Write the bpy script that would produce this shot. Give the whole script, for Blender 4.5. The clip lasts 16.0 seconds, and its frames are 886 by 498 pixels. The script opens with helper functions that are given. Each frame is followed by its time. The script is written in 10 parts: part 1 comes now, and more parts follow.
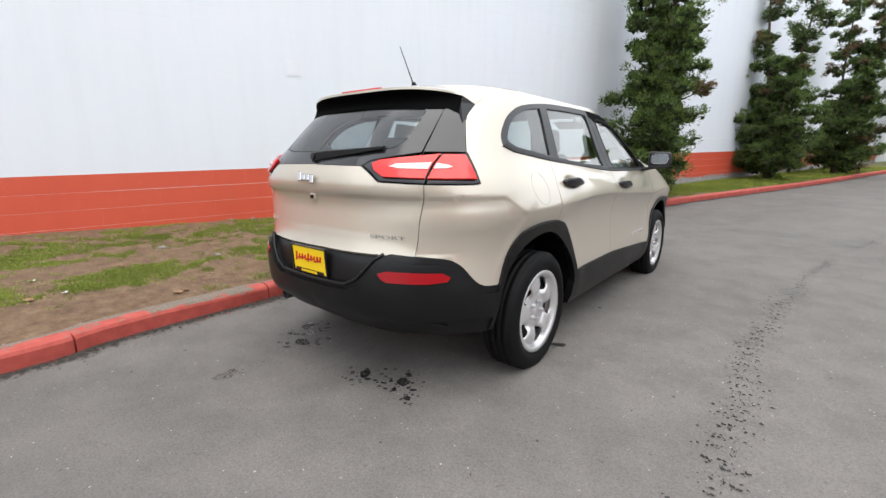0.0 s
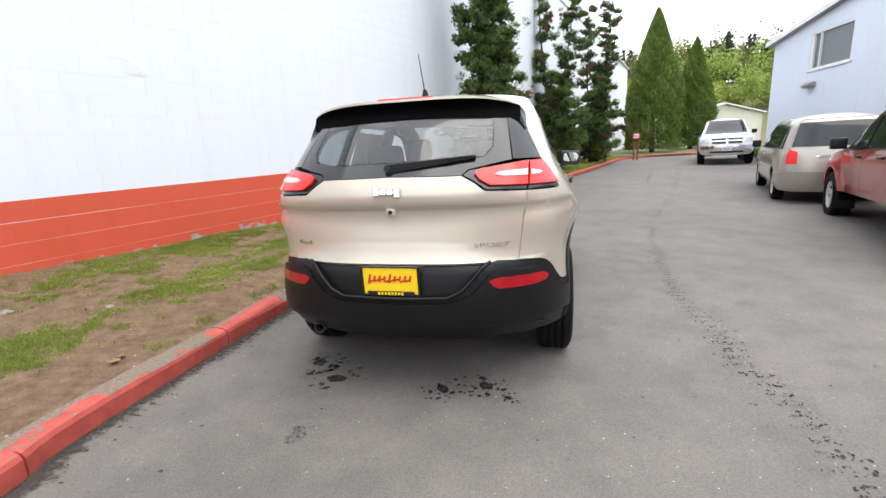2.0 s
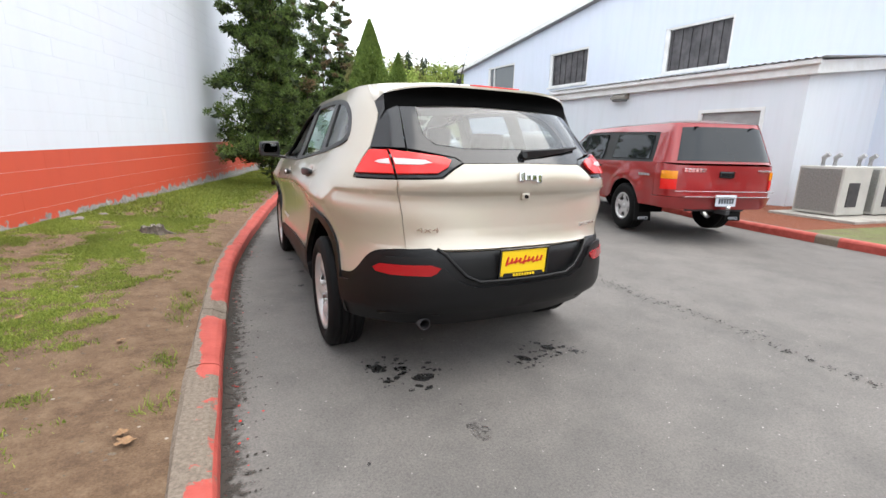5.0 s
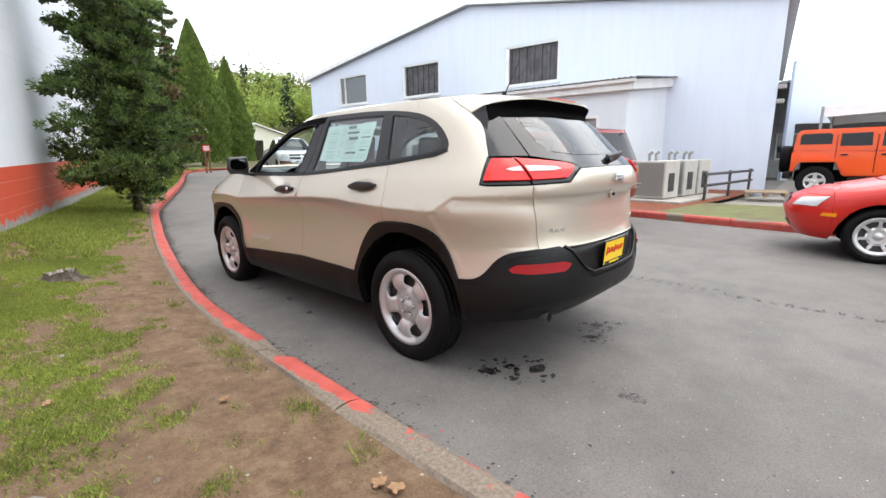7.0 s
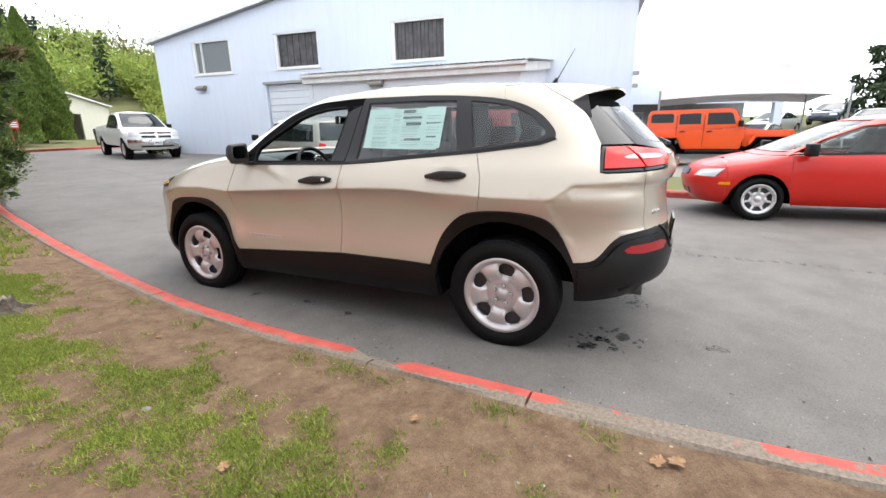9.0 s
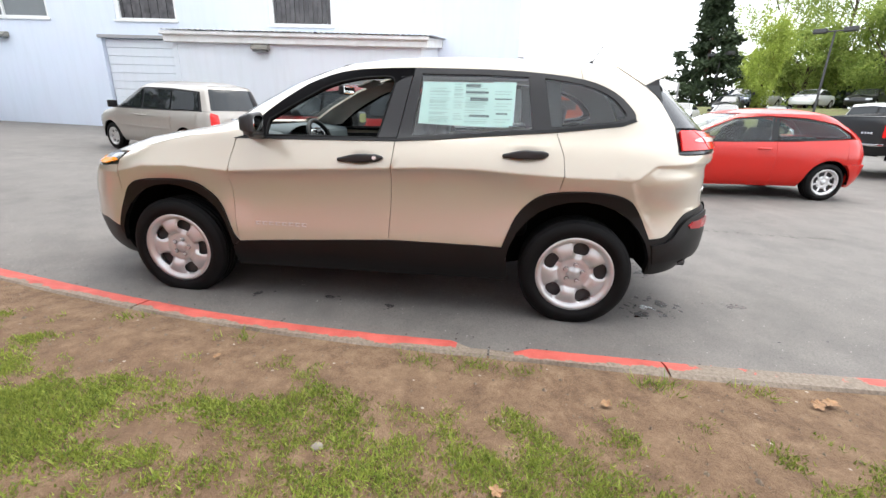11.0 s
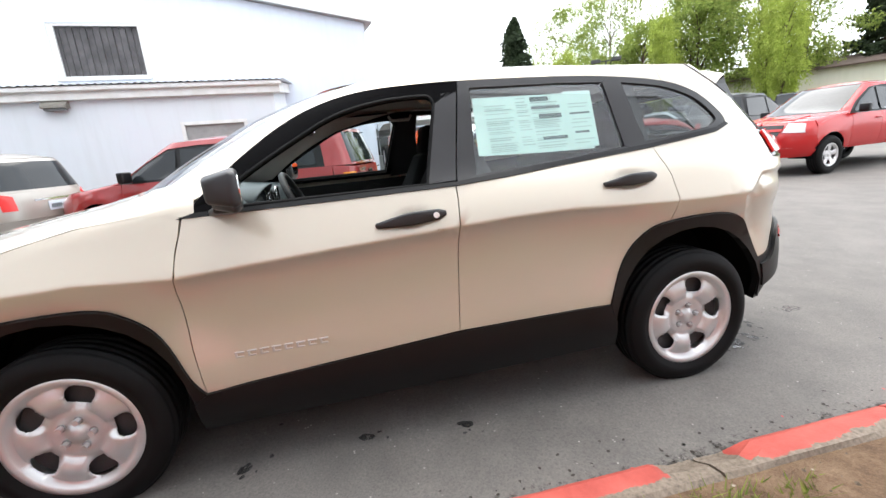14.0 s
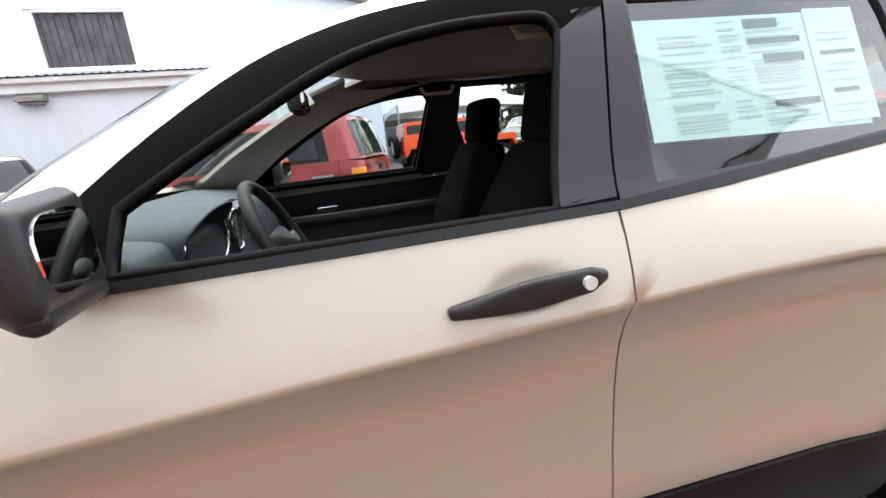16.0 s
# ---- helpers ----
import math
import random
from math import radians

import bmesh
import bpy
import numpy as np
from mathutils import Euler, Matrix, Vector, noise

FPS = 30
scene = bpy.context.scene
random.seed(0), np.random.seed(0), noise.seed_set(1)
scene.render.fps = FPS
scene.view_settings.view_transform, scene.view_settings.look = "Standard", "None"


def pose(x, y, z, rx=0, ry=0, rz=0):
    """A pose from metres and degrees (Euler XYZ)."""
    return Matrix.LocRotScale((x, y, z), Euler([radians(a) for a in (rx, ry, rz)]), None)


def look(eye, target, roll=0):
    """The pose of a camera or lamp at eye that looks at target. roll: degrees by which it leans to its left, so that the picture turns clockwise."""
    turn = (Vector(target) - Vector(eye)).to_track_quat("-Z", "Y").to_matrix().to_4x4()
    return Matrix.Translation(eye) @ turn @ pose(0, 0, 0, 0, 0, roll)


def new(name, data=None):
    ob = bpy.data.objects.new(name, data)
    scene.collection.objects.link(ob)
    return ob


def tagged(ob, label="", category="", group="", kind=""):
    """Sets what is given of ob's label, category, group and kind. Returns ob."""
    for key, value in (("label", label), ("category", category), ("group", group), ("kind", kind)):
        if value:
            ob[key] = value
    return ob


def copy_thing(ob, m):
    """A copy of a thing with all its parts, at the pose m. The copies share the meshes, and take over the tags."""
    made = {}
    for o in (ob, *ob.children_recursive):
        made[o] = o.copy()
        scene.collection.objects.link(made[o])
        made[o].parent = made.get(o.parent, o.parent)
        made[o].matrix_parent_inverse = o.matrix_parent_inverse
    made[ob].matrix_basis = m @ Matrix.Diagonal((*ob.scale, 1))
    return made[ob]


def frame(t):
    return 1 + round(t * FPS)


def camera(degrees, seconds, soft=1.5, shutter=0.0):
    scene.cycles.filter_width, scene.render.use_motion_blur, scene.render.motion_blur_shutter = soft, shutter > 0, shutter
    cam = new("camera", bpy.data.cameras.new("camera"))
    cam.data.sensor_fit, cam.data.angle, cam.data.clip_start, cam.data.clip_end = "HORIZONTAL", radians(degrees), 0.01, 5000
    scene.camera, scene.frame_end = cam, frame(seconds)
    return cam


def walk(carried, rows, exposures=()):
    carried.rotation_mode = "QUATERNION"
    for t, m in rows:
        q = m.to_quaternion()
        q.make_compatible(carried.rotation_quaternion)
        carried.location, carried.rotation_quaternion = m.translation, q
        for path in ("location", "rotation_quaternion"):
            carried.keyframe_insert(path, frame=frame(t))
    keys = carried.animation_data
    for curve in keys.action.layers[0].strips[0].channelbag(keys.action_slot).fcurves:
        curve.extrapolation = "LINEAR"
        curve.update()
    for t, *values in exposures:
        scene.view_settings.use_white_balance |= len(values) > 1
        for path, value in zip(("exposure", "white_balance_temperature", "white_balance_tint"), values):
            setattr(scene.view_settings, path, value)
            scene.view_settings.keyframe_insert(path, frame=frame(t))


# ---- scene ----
cam = camera(91.0, 16.0)
PATH = [
    (0, (1.928, -3.583, 1.204), (0.712, -2.049, 0.792), 0.3),
    (0.5, (1.647, -3.806, 1.198), (0.63, -2.126, 0.818), 0.1),
    (1, (1.339, -3.989, 1.201), (0.494, -2.224, 0.787), -0.5),
    (1.5, (1.005, -4.072, 1.222), (0.314, -2.237, 0.828), -1.0),
    (2, (0.699, -4.202, 1.249), (0.263, -2.294, 0.838), -2.5),
    (2.5, (0.365, -4.274, 1.249), (0.078, -2.337, 0.841), -2.9),
    (3, (0.011, -4.262, 1.259), (-0.073, -2.307, 0.848), -2.3),
    (3.5, (-0.341, -4.291, 1.253), (-0.135, -2.343, 0.851), -3.4),
    (4, (-0.67, -4.258, 1.237), (-0.325, -2.334, 0.815), -2.4),
    (4.5, (-1.0, -4.142, 1.254), (-0.47, -2.265, 0.811), -1.4),
    (5, (-1.321, -4.05, 1.227), (-0.484, -2.29, 0.78), 1.4),
    (5.2, (-1.502, -4.007, 1.225), (-0.536, -2.309, 0.795), 0.2),
    (7.3, (-2.686, -3.119, 1.218), (-1.218, -1.838, 0.768), -0.8),
    (7.5, (-2.778, -3.002, 1.214), (-1.271, -1.785, 0.716), -0.7),
    (8, (-2.98, -2.706, 1.247), (-1.381, -1.612, 0.748), -0.4),
    (8.5, (-3.2, -2.423, 1.307), (-1.509, -1.504, 0.764), -0.8),
    (8.7, (-3.242, -2.306, 1.315), (-1.531, -1.417, 0.784), -1.0),
    (10.8, (-3.512, -0.982, 1.31), (-1.629, -0.68, 0.706), 0.9),
    (11, (-3.526, -0.856, 1.305), (-1.638, -0.613, 0.694), 1.4),
    (11.5, (-3.526, -0.572, 1.294), (-1.645, -0.45, 0.626), 1.2),
    (12, (-3.425, -0.28, 1.285), (-1.555, -0.199, 0.58), -0.3),
    (12.5, (-3.304, -0.005, 1.283), (-1.405, -0.118, 0.665), -1.1),
    (13, (-3.136, 0.155, 1.308), (-1.244, -0.1, 0.712), -3.4),
    (13.5, (-2.855, 0.213, 1.319), (-0.955, -0.069, 0.763), -3.4),
    (14, (-2.601, 0.26, 1.28), (-0.699, -0.152, 0.817), -5.0),
    (14.5, (-2.332, 0.287, 1.274), (-0.439, -0.149, 0.797), -6.4),
    (15, (-2.056, 0.267, 1.269), (-0.151, -0.089, 0.772), -5.7),
    (15.5, (-1.824, 0.312, 1.267), (0.064, -0.106, 0.755), -5.9),
    (16, (-1.559, 0.281, 1.276), (0.341, -0.098, 0.778), -6.1),
]
walk(cam, [(t, look(eye, target, roll)) for t, eye, target, roll in PATH],
     exposures=[(0, 0.18), (1.0, 0.22), (2.0, 0.42), (4.5, 0.46), (8.5, 0.54), (11, 0.72), (13.5, 0.80), (16, 0.78)])

# ---- world and light: a bright overcast sky with thin cloud ----
world = bpy.data.worlds.new("sky")
scene.world = world
world.use_nodes = True
wn, wl = world.node_tree.nodes, world.node_tree.links
wn.clear()
w_out, w_bg = wn.new("ShaderNodeOutputWorld"), wn.new("ShaderNodeBackground")
w_sky = wn.new("ShaderNodeTexSky")
w_sky.sky_type, w_sky.sun_disc = "NISHITA", False
w_sky.sun_elevation, w_sky.sun_rotation = radians(70), radians(120)
w_sky.air_density, w_sky.dust_density = 1.0, 2.0
w_scale = wn.new("ShaderNodeVectorMath")
w_scale.operation = "SCALE"
w_scale.inputs["Scale"].default_value = 0.10
w_tc, w_map = wn.new("ShaderNodeTexCoord"), wn.new("ShaderNodeMapping")
w_map.inputs["Scale"].default_value = (1.0, 1.0, 2.6)
w_cl = wn.new("ShaderNodeTexNoise")
w_cl.inputs["Scale"].default_value, w_cl.inputs["Detail"].default_value = 2.2, 5
w_ramp = wn.new("ShaderNodeValToRGB")
w_ramp.color_ramp.elements[0].position, w_ramp.color_ramp.elements[0].color = 0.30, (0.66, 0.72, 0.80, 1)
w_ramp.color_ramp.elements[1].position, w_ramp.color_ramp.elements[1].color = 0.62, (1.08, 1.10, 1.12, 1)
w_mix = wn.new("ShaderNodeMix")
w_mix.data_type = "RGBA"
w_mix.inputs["Factor"].default_value = 0.86
wl.new(w_tc.outputs["Generated"], w_map.inputs["Vector"])
wl.new(w_map.outputs["Vector"], w_cl.inputs["Vector"])
wl.new(w_cl.outputs["Fac"], w_ramp.inputs["Fac"])
wl.new(w_sky.outputs["Color"], w_scale.inputs[0])
wl.new(w_scale.outputs["Vector"], w_mix.inputs["A"])
wl.new(w_ramp.outputs["Color"], w_mix.inputs["B"])
wl.new(w_mix.outputs["Result"], w_bg.inputs["Color"])
wl.new(w_bg.outputs["Background"], w_out.inputs["Surface"])
w_bg.inputs["Strength"].default_value = 2.0

sun = new("sun", bpy.data.lights.new("sun", "SUN"))
sun.data.energy, sun.data.angle, sun.data.color = 1.8, radians(62), (1.0, 0.96, 0.9)
sun.matrix_world = look((15, -9, 50), (0, 0, 0))

# ---- helpers for meshes ----
def part(name, bm, material, parent=None, label="", smooth=False):
    """Link a bmesh as one mesh object, under a thing or a part."""
    me = bpy.data.meshes.new(name)
    bm.to_mesh(me)
    bm.free()
    return link_mesh(name, me, material, parent, label, smooth)


def link_mesh(name, me, material, parent=None, label="", smooth=False):
    if material and not me.materials:
        me.materials.append(material)
    if smooth:
        me.polygons.foreach_set("use_smooth", [True] * len(me.polygons))
    ob = new(name, me)
    if parent:
        ob.parent = parent
    if label:
        ob["label"] = label
    return ob


def sheet(name, verts, faces, material, parent=None, label="", smooth=False):
    me = bpy.data.meshes.new(name)
    me.from_pydata([tuple(v) for v in verts], [], [tuple(f) for f in faces])
    me.update()
    return link_mesh(name, me, material, parent, label, smooth)


def thing(name, m, label, category, group="", kind=""):
    ob = new(name)
    ob.empty_display_size = 0.2
    ob.matrix_world = m
    return tagged(ob, label, category, group, kind)


def box(bm, size, at, bevel=0.0, rot=(0, 0, 0), seg=2):
    m = pose(*at, *rot) @ Matrix.Diagonal((*size, 1))
    r = bmesh.ops.create_cube(bm, size=1, matrix=m)
    if bevel:
        es = list({e for v in r["verts"] for e in v.link_edges})
        bmesh.ops.bevel(bm, geom=es, offset=bevel, segments=seg, profile=0.6, affect="EDGES")
    return bm


def cyl(bm, r1, r2, depth, m, seg=16, cap=True):
    bmesh.ops.create_cone(bm, cap_ends=cap, segments=seg, radius1=r1, radius2=r2, depth=depth, matrix=m)
    return bm


def tube(pts, r, seg=8, r_end=None, close=False):
    """A swept round bar along points, as vertices and faces."""
    pts = [Vector(p) for p in pts]
    n = len(pts)
    vs, fs = [], []
    for i, p in enumerate(pts):
        d = (pts[(i + 1) % n] - pts[i - 1]) if close else (pts[min(i + 1, n - 1)] - pts[max(i - 1, 0)])
        d.normalize()
        a = d.orthogonal().normalized() if abs(d.z) > 0.95 else d.cross(Vector((0, 0, 1))).normalized()
        b = d.cross(a)
        rr = r if r_end is None else r + (r_end - r) * i / (n - 1)
        for k in range(seg):
            t = 2 * math.pi * k / seg
            vs.append(p + rr * (math.cos(t) * a + math.sin(t) * b))
    for i in range(n if close else n - 1):
        for k in range(seg):
            j, i2 = (k + 1) % seg, (i + 1) % n
            fs.append((i * seg + k, i * seg + j, i2 * seg + j, i2 * seg + k))
    if not close:
        fs += [tuple(range(seg - 1, -1, -1)), tuple((n - 1) * seg + k for k in range(seg))]
    return vs, fs


def extruded(outline, a, b, axis="y"):
    """A prism over a 2D outline between a and b along an axis."""
    def at(p, c):
        return {"y": (p[0], c, p[1]), "x": (c, p[0], p[1]), "z": (p[0], p[1], c)}[axis]
    bm = bmesh.new()
    v0 = [bm.verts.new(at(p, a)) for p in outline]
    v1 = [bm.verts.new(at(p, b)) for p in outline]
    n = len(outline)
    bm.faces.new(v0)
    bm.faces.new(v1[::-1])
    for i in range(n):
        bm.faces.new((v0[i], v1[i], v1[(i + 1) % n], v0[(i + 1) % n]))
    bmesh.ops.recalc_face_normals(bm, faces=bm.faces)
    return bm


def lerp_table(x, xs, ys):
    return float(np.interp(x, xs, ys))


# ---- materials ----
def nodes_of(name):
    m = bpy.data.materials.new(name)
    m.use_nodes = True
    t = m.node_tree
    return m, t.nodes, t.links, t.nodes["Principled BSDF"]


def ramp(nodes, stops):
    r = nodes.new("ShaderNodeValToRGB")
    e = r.color_ramp.elements
    while len(e) < len(stops):
        e.new(0.5)
    for k, (p, c) in enumerate(stops):
        e[k].position = p
        e[k].color = (*c, 1) if len(c) == 3 else c
    return r


def noise_tex(nodes, links, scale, detail=4, rough=0.6, coords="Object", stretch=None):
    tc = nodes.new("ShaderNodeTexCoord")
    n = nodes.new("ShaderNodeTexNoise")
    n.inputs["Scale"].default_value, n.inputs["Detail"].default_value, n.inputs["Roughness"].default_value = scale, detail, rough
    if stretch:
        mp = nodes.new("ShaderNodeMapping")
        mp.inputs["Scale"].default_value = stretch
        links.new(tc.outputs[coords], mp.inputs["Vector"])
        links.new(mp.outputs["Vector"], n.inputs["Vector"])
    else:
        links.new(tc.outputs[coords], n.inputs["Vector"])
    return n


def mixed(nodes, links, fac, a, b, mode="MIX"):
    m = nodes.new("ShaderNodeMix")
    m.data_type, m.blend_type = "RGBA", mode
    for sock, v in ((m.inputs["Factor"], fac), (m.inputs["A"], a), (m.inputs["B"], b)):
        if isinstance(v, (int, float)):
            sock.default_value = v
        elif isinstance(v, tuple):
            sock.default_value = (*v, 1)
        else:
            links.new(v, sock)
    return m.outputs["Result"]


def bumped(nodes, links, bsdf, height, strength=0.2, distance=0.01):
    b = nodes.new("ShaderNodeBump")
    b.inputs["Strength"].default_value, b.inputs["Distance"].default_value = strength, distance
    links.new(height, b.inputs["Height"])
    links.new(b.outputs["Normal"], bsdf.inputs["Normal"])


def surf(name, c1, c2=None, scale=6.0, rough=0.6, bump=0.1, metal=0.0, coat=0.0, fine=120.0, dist=0.003, var=0.0, spec=0.5):
    """A plain worn surface: two tones at a large scale, grain at a fine one."""
    m, n, l, b = nodes_of(name)
    c2 = c2 or tuple(0.86 * c for c in c1)
    big, small = noise_tex(n, l, scale, 5), noise_tex(n, l, fine, 3)
    r = ramp(n, [(0.32, c2), (0.68, c1)])
    l.new(big.outputs["Fac"], r.inputs["Fac"])
    col = mixed(n, l, 0.25, r.outputs["Color"], small.outputs["Color"], "SOFT_LIGHT")
    if var:
        oi = n.new("ShaderNodeObjectInfo")
        vr = ramp(n, [(0, (1 - var,) * 3), (1, (1 + var,) * 3)])
        l.new(oi.outputs["Random"], vr.inputs["Fac"])
        col = mixed(n, l, 1.0, col, vr.outputs["Color"], "MULTIPLY")
    l.new(col, b.inputs["Base Color"])
    rr = n.new("ShaderNodeMapRange")
    rr.inputs["To Min"].default_value, rr.inputs["To Max"].default_value = max(0, rough - 0.08), min(1, rough + 0.08)
    l.new(big.outputs["Fac"], rr.inputs["Value"])
    l.new(rr.outputs["Result"], b.inputs["Roughness"])
    b.inputs["Metallic"].default_value = metal
    b.inputs["Specular IOR Level"].default_value = spec
    b.inputs["Coat Weight"].default_value = coat
    b.inputs["Coat Roughness"].default_value = 0.04
    if bump:
        bumped(n, l, b, small.outputs["Fac"], bump, dist)
    return m


def glossy(name, c, rough=0.3, metal=0.0, coat=0.0, coat_rough=0.03):
    """Car paint, moulded plastic or bright metal: even, with a slight mottle in the gloss."""
    m, n, l, b = nodes_of(name)
    t = noise_tex(n, l, 3.0, 4)
    col = mixed(n, l, t.outputs["Fac"], tuple(0.95 * v for v in c), tuple(1.05 * v for v in c))
    l.new(col, b.inputs["Base Color"])
    b.inputs["Roughness"].default_value, b.inputs["Metallic"].default_value = rough, metal
    b.inputs["Coat Weight"].default_value, b.inputs["Coat Roughness"].default_value = coat, coat_rough
    return m


def glass(name, tint, rough=0.0, gloss=0.07):
    """Thin car glass: a clear tinted pane that mirrors the sky, more so at a low angle."""
    m, n, l, b = nodes_of(name)
    out = n["Material Output"]
    tr, gl, lw = n.new("ShaderNodeBsdfTransparent"), n.new("ShaderNodeBsdfGlossy"), n.new("ShaderNodeLayerWeight")
    mx, pw, ma = n.new("ShaderNodeMixShader"), n.new("ShaderNodeMath"), n.new("ShaderNodeMath")
    tr.inputs["Color"].default_value = (*tint, 1)
    gl.inputs["Roughness"].default_value = rough
    lw.inputs["Blend"].default_value = 0.5
    pw.operation, ma.operation = "POWER", "MULTIPLY_ADD"
    pw.inputs[1].default_value = 4.0
    ma.inputs[1].default_value, ma.inputs[2].default_value = 1 - gloss, gloss
    l.new(lw.outputs["Facing"], pw.inputs[0])
    l.new(pw.outputs["Value"], ma.inputs[0])
    l.new(ma.outputs["Value"], mx.inputs["Fac"])
    l.new(tr.outputs["BSDF"], mx.inputs[1])
    l.new(gl.outputs["BSDF"], mx.inputs[2])
    l.new(mx.outputs["Shader"], out.inputs["Surface"])
    return m


def asphalt_material():
    m, n, l, b = nodes_of("asphalt")
    big, mid = noise_tex(n, l, 0.4, 3, 0.5), noise_tex(n, l, 100.0, 6, 0.8)
    vor = n.new("ShaderNodeTexVoronoi")
    tc = n.new("ShaderNodeTexCoord")
    l.new(tc.outputs["Object"], vor.inputs["Vector"])
    vor.inputs["Scale"].default_value = 80
    r1 = ramp(n, [(0.3, (0.117, 0.108, 0.100)), (0.7, (0.152, 0.141, 0.131))])
    l.new(big.outputs["Fac"], r1.inputs["Fac"])
    r2 = ramp(n, [(0.30, (0.45, 0.45, 0.45)), (0.5, (1.0, 1.0, 1.0)), (0.70, (1.45, 1.43, 1.40))])
    l.new(mid.outputs["Fac"], r2.inputs["Fac"])
    c = mixed(n, l, 0.75, r1.outputs["Color"], r2.outputs["Color"], "MULTIPLY")
    chips = ramp(n, [(0.0, (0, 0, 0)), (0.90, (0, 0, 0)), (0.94, (1, 1, 1))])
    l.new(vor.outputs["Color"], chips.inputs["Fac"])
    core = ramp(n, [(0.28, (1, 1, 1)), (0.42, (0, 0, 0))])
    l.new(vor.outputs["Distance"], core.inputs["Fac"])
    both = mixed(n, l, 1.0, chips.outputs["Color"], core.outputs["Color"], "MULTIPLY")
    c = mixed(n, l, both, c, (0.42, 0.40, 0.37))
    patch = noise_tex(n, l, 2.6, 6, 0.65)
    r3 = ramp(n, [(0.36, (0.78, 0.78, 0.78)), (0.6, (1.06, 1.05, 1.04))])
    l.new(patch.outputs["Fac"], r3.inputs["Fac"])
    c = mixed(n, l, 0.8, c, r3.outputs["Color"], "MULTIPLY")
    pits = ramp(n, [(0.02, (0.55, 0.55, 0.55)), (0.10, (1, 1, 1))])
    l.new(vor.outputs["Color"], pits.inputs["Fac"])
    c = mixed(n, l, 0.6, c, pits.outputs["Color"], "MULTIPLY")
    l.new(c, b.inputs["Base Color"])
    b.inputs["Roughness"].default_value = 0.78
    fine = noise_tex(n, l, 220, 3, 0.7)
    hs = n.new("ShaderNodeMath")
    hs.operation = "ADD"
    l.new(fine.outputs["Fac"], hs.inputs[0])
    l.new(vor.outputs["Distance"], hs.inputs[1])
    bumped(n, l, b, hs.outputs["Value"], 0.35, 0.0018)
    return m


def soil_material():
    """Bare trodden earth with pebbles and patches of thin turf."""
    m, n, l, b = nodes_of("soil")
    big, mid, fine = noise_tex(n, l, 0.9, 5), noise_tex(n, l, 9, 9, 0.74), noise_tex(n, l, 110, 5, 0.75)
    r = ramp(n, [(0.3, (0.082, 0.046, 0.025)), (0.5, (0.162, 0.099, 0.056)), (0.75, (0.262, 0.176, 0.108))])
    l.new(mid.outputs["Fac"], r.inputs["Fac"])
    c = mixed(n, l, 0.85, r.outputs["Color"], fine.outputs["Fac"], "SOFT_LIGHT")
    vor = n.new("ShaderNodeTexVoronoi")
    tc = n.new("ShaderNodeTexCoord")
    l.new(tc.outputs["Object"], vor.inputs["Vector"])
    vor.inputs["Scale"].default_value = 38
    ch = ramp(n, [(0.90, (0, 0, 0)), (0.93, (1, 1, 1))])
    l.new(vor.outputs["Color"], ch.inputs["Fac"])
    co = ramp(n, [(0.2, (1, 1, 1)), (0.32, (0, 0, 0))])
    l.new(vor.outputs["Distance"], co.inputs["Fac"])
    both = mixed(n, l, 1.0, ch.outputs["Color"], co.outputs["Color"], "MULTIPLY")
    c = mixed(n, l, both, c, (0.42, 0.37, 0.31))
    l.new(c, b.inputs["Base Color"])
    b.inputs["Roughness"].default_value = 0.95
    hs = n.new("ShaderNodeMath")
    hs.operation = "ADD"
    l.new(mid.outputs["Fac"], hs.inputs[0])
    l.new(fine.outputs["Fac"], hs.inputs[1])
    bumped(n, l, b, hs.outputs["Value"], 0.7, 0.02)
    return m


